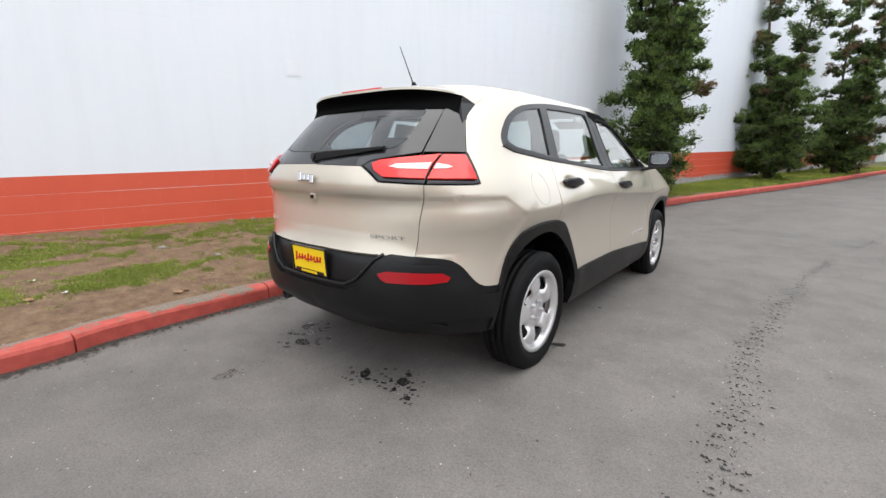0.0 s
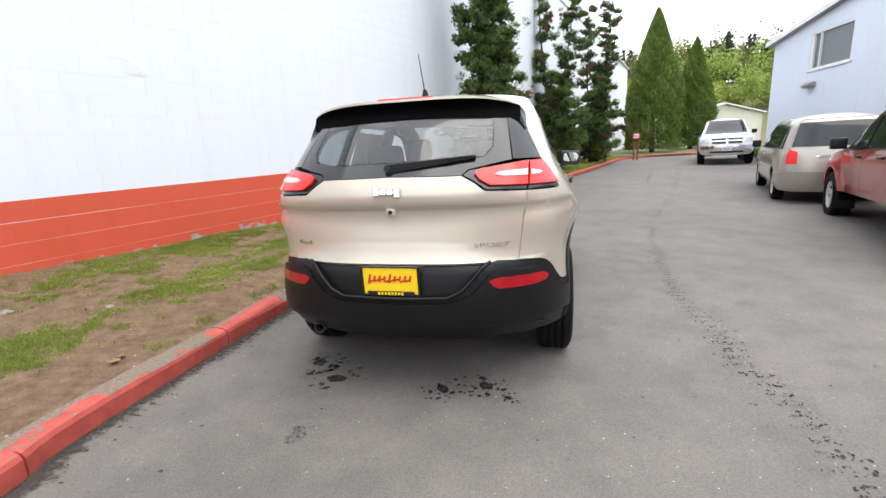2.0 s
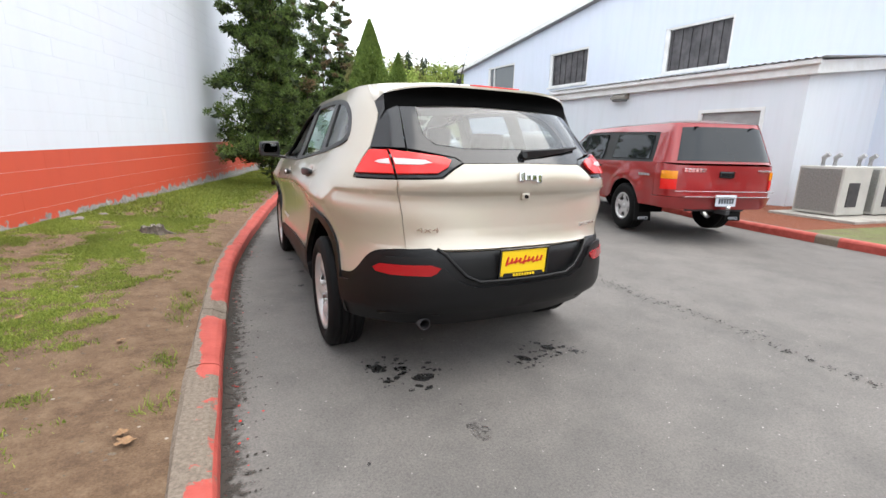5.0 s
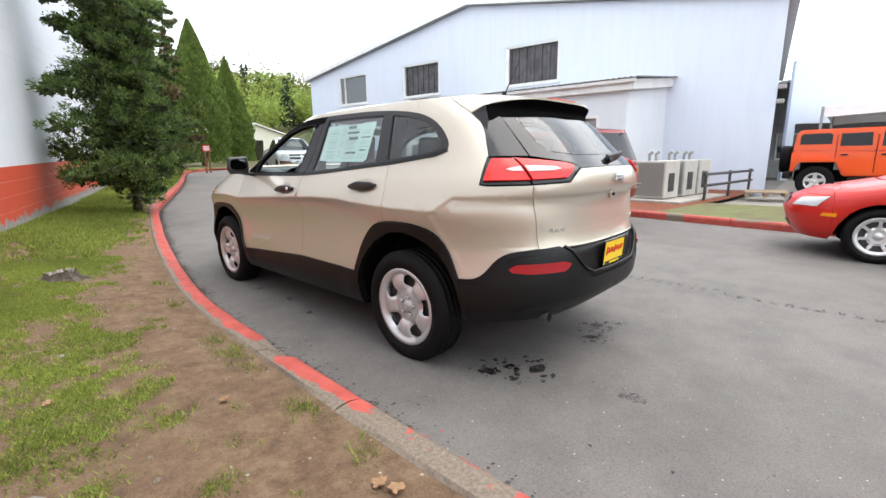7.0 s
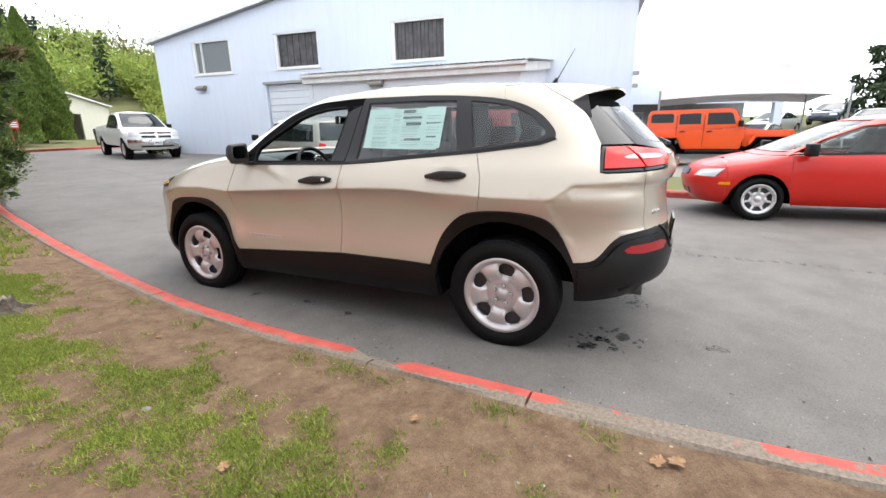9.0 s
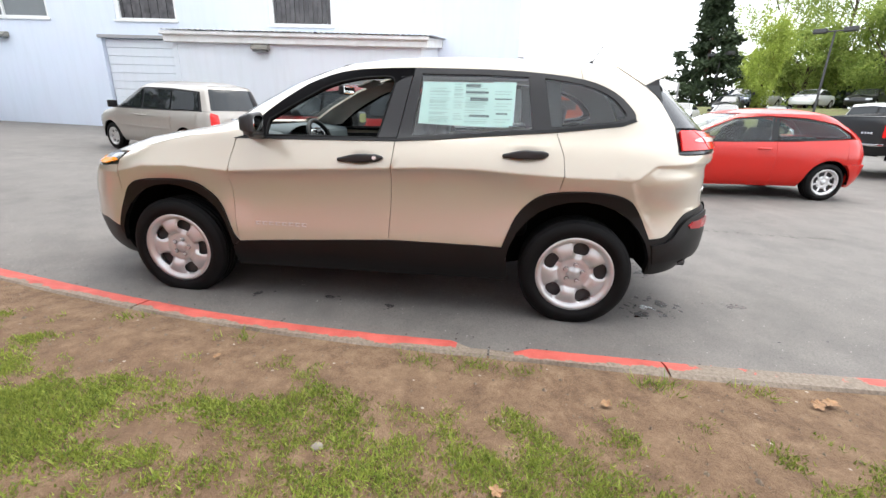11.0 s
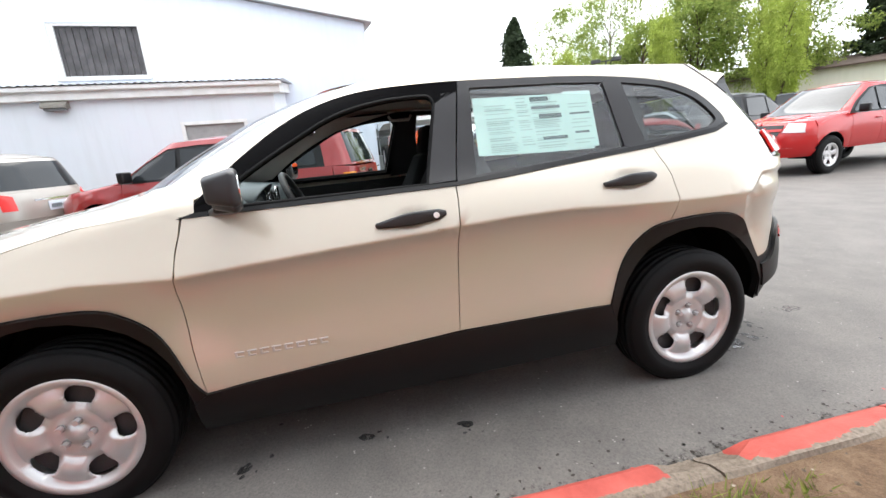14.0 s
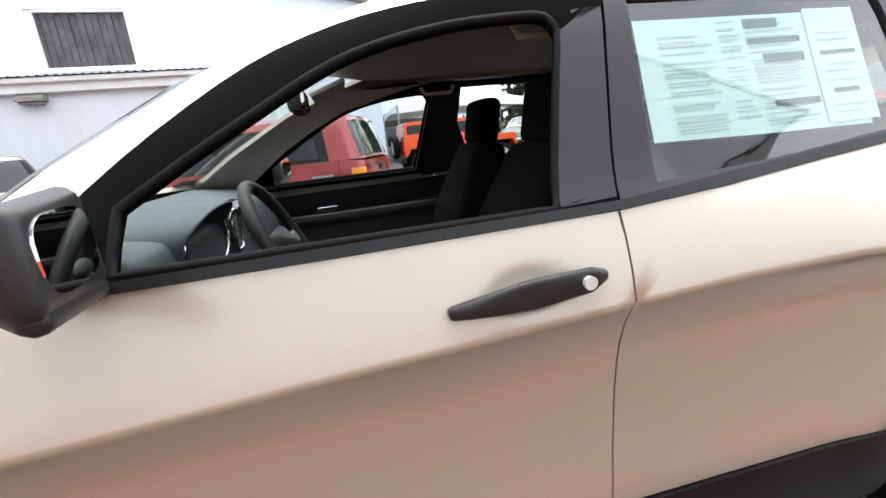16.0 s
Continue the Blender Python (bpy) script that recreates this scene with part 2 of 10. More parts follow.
def kerb_material():
    """Concrete under red paint that has flaked off the top and the broken stretch."""
    m, n, l, b = nodes_of("kerb_paint")
    tc = n.new("ShaderNodeTexCoord")
    sep = n.new("ShaderNodeSeparateXYZ")
    l.new(tc.outputs["Object"], sep.inputs["Vector"])
    wear, fine = noise_tex(n, l, 5.5, 8, 0.72), noise_tex(n, l, 60, 4, 0.7)
    conc = ramp(n, [(0.3, (0.095, 0.072, 0.052)), (0.7, (0.235, 0.19, 0.148))])
    l.new(fine.outputs["Fac"], conc.inputs["Fac"])
    red = ramp(n, [(0.3, (0.31, 0.044, 0.032)), (0.7, (0.46, 0.085, 0.064))])
    mid = noise_tex(n, l, 9, 5, 0.6)
    l.new(mid.outputs["Fac"], red.inputs["Fac"])
    # how much of the paint is gone along the kerb
    along = n.new("ShaderNodeFloatCurve")
    mr = n.new("ShaderNodeMapRange")
    mr.inputs["From Min"].default_value, mr.inputs["From Max"].default_value = -5.0, 5.0
    l.new(sep.outputs["Y"], mr.inputs["Value"])
    cv = along.mapping.curves[0]
    for k, (yy, v) in enumerate(((-5, 0.28), (-3.3, 0.22), (-2.9, 0.30), (-2.6, 0.38), (-1.95, 0.44), (-1.83, 0.44), (-1.78, 0.12), (-0.99, 0.12), (-0.95, 0.2), (-0.70, 0.2), (-0.66, 0.12), (0.2, 0.10), (2, 0.08), (5, 0.05))):
        p = ((yy + 5) / 10, v)
        if k in (0, 13):
            cv.points[0 if k == 0 else -1].location = p
        else:
            cv.points.new(*p)
    along.mapping.update()
    l.new(mr.outputs["Result"], along.inputs["Value"])
    geo = n.new("ShaderNodeNewGeometry")
    sn = n.new("ShaderNodeSeparateXYZ")
    l.new(geo.outputs["True Normal"], sn.inputs["Vector"])
    up = n.new("ShaderNodeMath")
    up.operation = "MULTIPLY_ADD"
    up.inputs[1].default_value, up.inputs[2].default_value = 0.62, 0.0
    l.new(sn.outputs["Z"], up.inputs[0])
    a1, a2, a3, broke = (n.new("ShaderNodeMath") for _ in range(4))
    a3.operation = "MULTIPLY"
    l.new(along.outputs["Value"], a3.inputs[0])
    l.new(up.outputs["Value"], a3.inputs[1])
    # the broken length is bare all over
    broke.operation = "COMPARE"
    broke.inputs[1].default_value, broke.inputs[2].default_value = -0.83, 0.15
    l.new(sep.outputs["Y"], broke.inputs[0])
    bare = n.new("ShaderNodeMath")
    bare.operation = "MULTIPLY_ADD"
    bare.inputs[1].default_value, bare.inputs[2].default_value = 0.32, 0.31
    l.new(broke.outputs["Value"], bare.inputs[0])
    l.new(bare.outputs["Value"], a1.inputs[0])
    # the back of the top was never reached by the brush
    att, reach, a4 = n.new("ShaderNodeAttribute"), n.new("ShaderNodeMapRange"), n.new("ShaderNodeMath")
    att.attribute_name = "across"
    for k, v in (("From Min", 0.52), ("From Max", 1.0), ("To Min", 0.0), ("To Max", 0.45)):
        reach.inputs[k].default_value = v
    l.new(att.outputs["Fac"], reach.inputs["Value"])
    l.new(a3.outputs["Value"], a4.inputs[0])
    l.new(reach.outputs["Result"], a4.inputs[1])
    l.new(a4.outputs["Value"], a1.inputs[1])
    a2.operation = "SUBTRACT"
    l.new(a1.outputs["Value"], a2.inputs[0])
    l.new(wear.outputs["Fac"], a2.inputs[1])
    edge = ramp(n, [(0.0, (0, 0, 0)), (0.035, (1, 1, 1))])
    l.new(a2.outputs["Value"], edge.inputs["Fac"])
    c = mixed(n, l, edge.outputs["Color"], red.outputs["Color"], conc.outputs["Color"])
    l.new(c, b.inputs["Base Color"])
    b.inputs["Roughness"].default_value = 0.72
    bumped(n, l, b, fine.outputs["Fac"], 0.35, 0.006)
    return m


def block_paint(name, c, dirt, dirt_amount=0.1, joints=True):
    """Thick masonry paint over concrete block."""
    m, n, l, b = nodes_of(name)
    big, fine = noise_tex(n, l, 0.8, 6, 0.65), noise_tex(n, l, 55, 4, 0.65)
    streak = noise_tex(n, l, 2.2, 5, 0.6, stretch=(2.5, 2.5, 0.25))
    r = ramp(n, [(0.45, (1, 1, 1)), (0.8, dirt)])
    l.new(streak.outputs["Fac"], r.inputs["Fac"])
    cc = mixed(n, l, dirt_amount, c, r.outputs["Color"], "MULTIPLY")
    cc = mixed(n, l, 0.10, cc, big.outputs["Color"], "SOFT_LIGHT")
    l.new(cc, b.inputs["Base Color"])
    b.inputs["Roughness"].default_value = 0.55
    bumped(n, l, b, fine.outputs["Fac"], 0.22, 0.004)
    return m


def leaf_material(name, c1, c2, trans=0.25):
    m, n, l, b = nodes_of(name)
    geo = n.new("ShaderNodeNewGeometry")
    r = ramp(n, [(0.0, c2), (1.0, c1)])
    l.new(geo.outputs["Random Per Island"], r.inputs["Fac"])
    big = noise_tex(n, l, 0.9, 3)
    rb = ramp(n, [(0.3, (0.6, 0.6, 0.6)), (0.7, (1.2, 1.2, 1.2))])
    l.new(big.outputs["Fac"], rb.inputs["Fac"])
    c = mixed(n, l, 0.8, r.outputs["Color"], rb.outputs["Color"], "MULTIPLY")
    l.new(c, b.inputs["Base Color"])
    b.inputs["Roughness"].default_value = 0.65
    b.inputs["Specular IOR Level"].default_value = 0.25
    out = n["Material Output"]
    tl, mx = n.new("ShaderNodeBsdfTranslucent"), n.new("ShaderNodeMixShader")
    l.new(c, tl.inputs["Color"])
    mx.inputs["Fac"].default_value = trans
    l.new(b.outputs["BSDF"], mx.inputs[1])
    l.new(tl.outputs["BSDF"], mx.inputs[2])
    l.new(mx.outputs["Shader"], out.inputs["Surface"])
    return m


M_ASPHALT, M_SOIL, M_KERB = asphalt_material(), soil_material(), kerb_material()
M_WALL = block_paint("white_block_paint", (0.70, 0.728, 0.775), (0.62, 0.6, 0.56), 0.10)
def flaking_stripe():
    """Orange-red masonry paint that flakes to grey concrete along its foot."""
    m = block_paint("orange_red_block_paint", (0.57, 0.082, 0.04), (0.45, 0.4, 0.38), 0.12)
    n, l = m.node_tree.nodes, m.node_tree.links
    b = n["Principled BSDF"]
    old = b.inputs["Base Color"].links[0].from_socket
    tc, sep = n.new("ShaderNodeTexCoord"), n.new("ShaderNodeSeparateXYZ")
    l.new(tc.outputs["Object"], sep.inputs["Vector"])
    lev = n.new("ShaderNodeMath")
    lev.operation = "MULTIPLY_ADD"
    lev.inputs[1].default_value = -0.029
    l.new(sep.outputs["Y"], lev.inputs[0])
    l.new(sep.outputs["Z"], lev.inputs[2])
    fall = n.new("ShaderNodeMapRange")
    for k, v in (("From Min", 0.24), ("From Max", 0.50), ("To Min", 0.68), ("To Max", 0.20)):
        fall.inputs[k].default_value = v
    l.new(lev.outputs["Value"], fall.inputs["Value"])
    nz = noise_tex(n, l, 6.0, 7, 0.7)
    sub = n.new("ShaderNodeMath")
    sub.operation = "SUBTRACT"
    l.new(fall.outputs["Result"], sub.inputs[0])
    l.new(nz.outputs["Fac"], sub.inputs[1])
    edge = ramp(n, [(0.0, (0, 0, 0)), (0.02, (1, 1, 1))])
    l.new(sub.outputs["Value"], edge.inputs["Fac"])
    grey = noise_tex(n, l, 18, 5, 0.7)
    gr = ramp(n, [(0.3, (0.16, 0.15, 0.15)), (0.6, (0.36, 0.35, 0.34)), (0.75, (0.62, 0.6, 0.58))])
    l.new(grey.outputs["Fac"], gr.inputs["Fac"])
    l.new(mixed(n, l, edge.outputs["Color"], old, gr.outputs["Color"]), b.inputs["Base Color"])
    return m


M_STRIPE = flaking_stripe()
M_RENDER = block_paint("pale_blue_render", (0.60, 0.655, 0.755), (0.7, 0.7, 0.68), 0.2)
M_SHED = block_paint("white_shed_paint", (0.63, 0.665, 0.71), (0.68, 0.66, 0.62), 0.2)
M_TRIM_W = surf("white_trim_paint", (0.74, 0.75, 0.75), (0.62, 0.62, 0.6), 3, 0.45, 0.05)
M_CONC = surf("bare_concrete", (0.40, 0.38, 0.34), (0.26, 0.24, 0.21), 5, 0.85, 0.4, dist=0.006)
M_GLASS_DARK = glossy("dark_window_glass", (0.015, 0.018, 0.020), 0.03)
M_GREY = surf("grey_painted_metal", (0.33, 0.33, 0.33), (0.25, 0.25, 0.25), 4, 0.5, 0.08)
M_DARK = surf("dark_weathered_metal", (0.06, 0.058, 0.06), (0.03, 0.03, 0.033), 9, 0.6, 0.1)
M_BARK_CHIPS = surf("bark_mulch", (0.26, 0.075, 0.03), (0.12, 0.035, 0.016), 30, 0.95, 1.0, dist=0.02)
M_GRAVEL = surf("gravel", (0.30, 0.28, 0.25), (0.18, 0.165, 0.15), 25, 0.95, 0.8, dist=0.015)
M_TRUNK = surf("conifer_bark", (0.13, 0.085, 0.06), (0.06, 0.04, 0.03), 12, 0.95, 0.8, dist=0.02)

# ---- ground ----
def road_z(y):
    y = min(max(y, -60.0), 70.0)
    return 0.03 * (math.sqrt((y - 1) ** 2 + 1) + (y - 1)) / 2


def wall_x(y):
    return -3.87 + 0.30 * y


KERB = [(-1.42, -14), (-1.42, -6), (-1.37, -3.38), (-1.44, -2.84), (-1.46, -2.0), (-1.45, -0.85), (-1.41, 0.35), (-1.27, 1.48), (-0.95, 3.3),
        (-0.55, 5.2), (0.0, 7.5), (0.95, 10.2), (1.87, 12.75), (3.1, 16.4), (4.2, 20.0), (5.1, 22.6), (6.6, 24.6), (9.0, 25.8), (14.0, 26.6), (24.0, 27.2)]


def resample(pts, step):
    pts = [Vector((p[0], p[1], 0)) for p in pts]
    # soft corners by Catmull-Rom
    fine = []
    for i in range(len(pts) - 1):
        p0, p1, p2, p3 = pts[max(i - 1, 0)], pts[i], pts[i + 1], pts[min(i + 2, len(pts) - 1)]
        k = max(2, int((p2 - p1).length / 0.1))
        for j in range(k):
            t = j / k
            fine.append(0.5 * ((2 * p1) + (p2 - p0) * t + (2 * p0 - 5 * p1 + 4 * p2 - p3) * t * t + (3 * p1 - p0 - 3 * p2 + p3) * t ** 3))
    fine.append(pts[-1])
    out, acc = [fine[0]], 0.0
    for a, b in zip(fine, fine[1:]):
        acc += (b - a).length
        if acc >= step:
            out.append(b)
            acc = 0.0
    return out


def kerb_x(y):
    return lerp_table(y, [p[1] for p in KERB], [p[0] for p in KERB])


xs = sorted(set([-3000, -800, -250, -90, -40] + [x * 2.0 for x in range(-12, 16)] + [40, 60, 90, 250, 800, 3000]))
ys = sorted(set([-3000, -800, -250, -90, -60, -40] + [y * 1.0 for y in range(-24, 45)] + [50, 60, 70, 90, 250, 800, 3000]))
gv = [(x, y, road_z(y)) for y in ys for x in xs]
gf = [(j * len(xs) + i, j * len(xs) + i + 1, (j + 1) * len(xs) + i + 1, (j + 1) * len(xs) + i) for j in range(len(ys) - 1) for i in range(len(xs) - 1)]
tagged(sheet("ground", gv, gf, M_ASPHALT, smooth=True), "worn grey asphalt drive with pale aggregate chips", "road", kind="structure")


# ---- kerbs ----
def kerb_run(name, pts, height, width, inward, label, joints, parent_kind="structure"):
    """A kerb as a row of cast lengths with rounded top edges; inward: which side the raised ground lies on (+1 left of the run)."""
    root = thing(name, pose(0, 0, 0), label, "kerb", kind=parent_kind)
    fine = resample(pts, 0.09)
    cum, run = 0.0, []
    piece, last = [fine[0]], 0
    cuts = list(joints)
    for a, b in zip(fine, fine[1:]):
        cum += (b - a).length
        piece.append(b)
        if (cuts and cum >= cuts[0]) or (not cuts and cum - last > 3.0):
            last = cum
            if cuts:
                cuts.pop(0)
            run.append(piece)
            piece = [b]
    if len(piece) > 1:
        run.append(piece)
    prof = [(0.0, -0.15), (0.0, height * 0.72), (0.012, height * 0.9), (0.035, height), (width * 0.5, height + 0.002), (width - 0.02, height + 0.004), (width, height - 0.015), (width, -0.15)]
    for seg in run:
        vs, fs = [], []
        m = len(prof)
        for i, p in enumerate(seg):
            d = (seg[min(i + 1, len(seg) - 1)] - seg[max(i - 1, 0)]).normalized()
            nrm = Vector((-d.y, d.x, 0)) * inward
            q = p + d * (0.006 if i == 0 else -0.006 if i == len(seg) - 1 else 0)
            for k, (u, h) in enumerate(prof):
                w = noise.noise(Vector((q.x * 3, q.y * 3, k * 7.3))) * 0.008
                chip = noise.noise(Vector((q.x * 7, q.y * 7, 4.2)))
                broken = 1.0 if -1.0 < q.y < -0.66 and q.x < 0 and inward > 0 else 0.0
                hh = h + (w if h > 0 else 0) - (0.02 * max(0, chip - 0.25) if k in (2, 3) else 0) - broken * (0.055 if k in (2, 3) else 0.02 if k in (1, 4) else 0) * (0.6 + 0.8 * abs(chip))
                vs.append((q.x + nrm.x * (u + w), q.y + nrm.y * (u + w), road_z(q.y) + hh))
        for i in range(len(seg) - 1):
            for k in range(m - 1):
                f = (i * m + k, (i + 1) * m + k, (i + 1) * m + k + 1, i * m + k + 1)
                fs.append(f if inward > 0 else f[::-1])
        fs += [tuple(range(m)), tuple((len(seg) - 1) * m + k for k in range(m - 1, -1, -1))]
        ob = sheet("kerb_length", vs, fs, M_KERB, root, smooth=False)
        across = ob.data.attributes.new("across", "FLOAT", "POINT")
        for i in range(len(vs)):
            across.data[i].value = prof[i % m][0] / width
    return root


kerb_run("kerb", KERB, 0.13, 0.16, 1, "red-painted concrete kerb, flaked and chipped to bare concrete", [2.2, 5.0, 7.2, 10.96, 12.25, 13.15, 15.15, 17.6, 20.2])


# ---- the trodden verge between kerb and wall ----
def verge_z(x, y):
    kx, wx = kerb_x(y) - 0.15, wall_x(y)
    f = min(max((kx - x) / max(kx - wx, 0.3), 0), 1)
    rise = lerp_table(y, [-20, 1, 8, 30], [0.24, 0.22, 0.06, 0.0])
    return road_z(y) + 0.115 + rise * f ** 0.8 + 0.02 * noise.noise(Vector((x * 0.9, y * 0.9, 3))) * min(1, 6 * f) + 0.012 * noise.noise(Vector((x * 3, y * 3, 1))) * min(1, 6 * f)


vv, vf, nv = [], [], 26
vy = list(np.arange(-14, 6, 0.16)) + list(np.arange(6, 26.01, 0.5))
for y in vy:
    a, b = wall_x(y) - 0.1, kerb_x(y) - 0.12 * 1.02
    if y > 22:
        b = min(b, 30)
    for i in range(nv):
        x = a + (b - a) * i / (nv - 1)
        vv.append((x, y, verge_z(x, y)))
for j in range(len(vy) - 1):
    for i in range(nv - 1):
        vf.append((j * nv + i, j * nv + i + 1, (j + 1) * nv + i + 1, (j + 1) * nv + i))
tagged(sheet("verge", vv, vf, M_SOIL, smooth=True), "trodden brown earth verge beside the kerb", "ground", kind="structure")

# far verge past the bend, round the clipped hedges
fv = [(6.6, 24.75), (9, 25.95), (14, 26.75), (24, 27.35), (24, 60), (-5, 60), (3, 31), (4.0, 26), (5.1, 22.8)]
bmv = bmesh.new()
bmv.faces.new([bmv.verts.new((x, y, road_z(y) + 0.12)) for x, y in fv])
M_TURF = surf("short_turf", (0.135, 0.165, 0.045), (0.115, 0.090, 0.050), 3, 0.95, 0.6, dist=0.02)
tagged(part("verge_far", bmv, M_TURF), "short green turf below the tall hedges", "ground", kind="structure")

# ---- the long white block wall with its orange-red base ----
WDIR = Vector((0.30, 1, 0)).normalized()
WNRM = Vector((WDIR.y, -WDIR.x, 0))
SLOPE = 0.029


def wall_pt(y, out, z):
    """A point of the wall: along by y, proud by out towards the drive, height z over the wall's own sloping course line."""
    return (wall_x(y) + WNRM.x * out, y + WNRM.y * out, z + SLOPE * y)


def wall_slab(name, y0, y1, z0, z1, thick, material, out=0.0, parent=None):
    vs = [wall_pt(y, o, z) for y in (y0, y1) for o in (out, out - thick) for z in (z0, z1)]
    fs = [(0, 4, 5, 1), (2, 3, 7, 6), (0, 1, 3, 2), (4, 6, 7, 5), (1, 5, 7, 3), (0, 2, 6, 4)]
    return sheet(name, vs, fs, material, parent)


wall_west = thing("wall_west", pose(0, 0, 0), "long white-painted concrete block wall with an orange-red painted base", "wall", kind="structure")
wall_slab("wall_core", -18, 31, -0.6, 7.4, 0.35, M_WALL, -0.0012, wall_west)
wall_slab("wall_core", 31, 42.5, -0.6, 7.4, 0.35, M_WALL, -0.15, wall_west)
wall_slab("coping", -18, 42.5, 7.4, 7.52, 0.45, M_GREY, 0.03, wall_west)

# ---- the pale blue building across the drive ----
B_ANG = math.degrees(math.atan(0.13))


def bld(y, out=0.0, z=0.0):
    """A point of the building's street wall; out is towards the drive."""
    n = Vector((-1, -0.13, 0)).normalized()
    return Vector((12.75 - 0.13 * (y - 6.5), y, z)) + out * n


def panel_with_holes(name, outline, holes, place, thick, material, parent):
    """A wall plate over a 2D outline with rectangular openings cut through it; place maps (u, out, v) to a point."""
    us = sorted({p[0] for p in outline} | {h[0] for h in holes} | {h[1] for h in holes})
    vs_, fs = [], []

    def top(u):
        return lerp_table(u, [p[0] for p in outline], [p[1] for p in outline])

    def cell(u0, u1, v00, v01, v10, v11):
        b = len(vs_)
        for o in (0.0, -thick):
            for u, v in ((u0, v00), (u1, v10), (u1, v11), (u0, v01)):
                vs_.append(place(u, o, v))
        fs.extend([(b, b + 1, b + 2, b + 3), (b + 7, b + 6, b + 5, b + 4)])
        for k in range(4):
            fs.append((b + k, b + 4 + k, b + 4 + (k + 1) % 4, b + (k + 1) % 4))
    for u0, u1 in zip(us, us[1:]):
        mid = (u0 + u1) / 2
        cuts = sorted([(h[2], h[3]) for h in holes if h[0] < mid < h[1]])
        low = -0.4
        for c0, c1 in cuts:
            if c0 > low:
                cell(u0, u1, low, c0, low, c0)
            low = c1
        cell(u0, u1, low, top(u0), low, top(u1))
    bm = bmesh.new()
    for v in vs_:
        bm.verts.new(v)
    bm.verts.ensure_lookup_table()
    for f in fs:
        bm.faces.new([bm.verts[i] for i in f])
    bmesh.ops.remove_doubles(bm, verts=bm.verts, dist=1e-4)
    bmesh.ops.recalc_face_normals(bm, faces=bm.faces)
    return part(name, bm, material, parent)


def quad_box(name, place, u0, u1, v0, v1, o0, o1, material, parent, bevel=0.0, label=""):
    bm = bmesh.new()
    c = [place(u, o, v) for o in (o0, o1) for u, v in ((u0, v0), (u1, v0), (u1, v1), (u0, v1))]
    w = [bm.verts.new(p) for p in c]
    for f in ((0, 1, 2, 3), (7, 6, 5, 4), (0, 4, 5, 1), (1, 5, 6, 2), (2, 6, 7, 3), (3, 7, 4, 0)):
        bm.faces.new([w[i] for i in f])
    bmesh.ops.recalc_face_normals(bm, faces=bm.faces)
    if bevel:
        bmesh.ops.bevel(bm, geom=list(bm.edges), offset=bevel, segments=1, affect="EDGES")
    return part(name, bm, material, parent, label)


building = thing("workshop_building", pose(0, 0, 0), "pale blue rendered workshop with a low gable roof and high windows", "building", kind="structure")
WINDOWS = [(15.35, 17.45, 4.06, 5.48), (10.85, 13.0, 4.06, 5.48), (5.38, 7.6, 4.0, 5.48)]
GATE = (11.08, 13.66, 0.2, 3.47)
EAVE, APEX = 5.55, 7.3
panel_with_holes("wall", [(-1.2, EAVE), (9.25, APEX), (19.7, EAVE)], WINDOWS + [GATE], bld, 0.25, M_RENDER, building)
# end walls, back and roof
for name, y in (("wall", -1.2), ("wall", 19.7)):
    a, b = bld(y), bld(y) + Vector((18, 2.3, 0))
    sheet(name, [(a.x, a.y, -0.4), (b.x, b.y, -0.4), (b.x, b.y, EAVE), (a.x, a.y, EAVE)], [(0, 1, 2, 3)], M_RENDER, building)
for y0, y1, z0, z1 in ((-1.45, 9.25, EAVE - 0.03, APEX + 0.02), (9.25, 19.95, APEX + 0.02, EAVE - 0.03)):
    a, b = bld(y0, 0.25), bld(y1, 0.25)
    o = Vector((18.5, 2.4, 0))
    vs = [(a.x, a.y, z0), (b.x, b.y, z1), (b.x + o.x, b.y + o.y, z1), (a.x + o.x, a.y + o.y, z0)]
    vs += [(x, y, z + 0.16) for x, y, z in vs]
    sheet("roof", vs, [(3, 2, 1, 0), (4, 5, 6, 7), (0, 1, 5, 4), (1, 2, 6, 5), (2, 3, 7, 6), (3, 0, 4, 7)], M_GREY, building)
    sheet("roof_edge", [(v[0], v[1], v[2]) for v in (bld(y0, 0.27, z0 + 0.0), bld(y1, 0.27, z1 + 0.0), bld(y1, 0.27, z1 + 0.2), bld(y0, 0.27, z0 + 0.2), bld(y0, 0.2, z0), bld(y1, 0.2, z1), bld(y1, 0.2, z1 + 0.2), bld(y0, 0.2, z0 + 0.2))],
          [(0, 1, 2, 3), (7, 6, 5, 4), (0, 4, 5, 1), (3, 2, 6, 7)], M_TRIM_W, building)
M_CURTAIN = surf("dark_streaked_blind", (0.10, 0.095, 0.10), (0.035, 0.033, 0.036), 4, 0.6, 0.1)
M_PANE = glossy("old_window_pane", (0.16, 0.175, 0.18), 0.08)
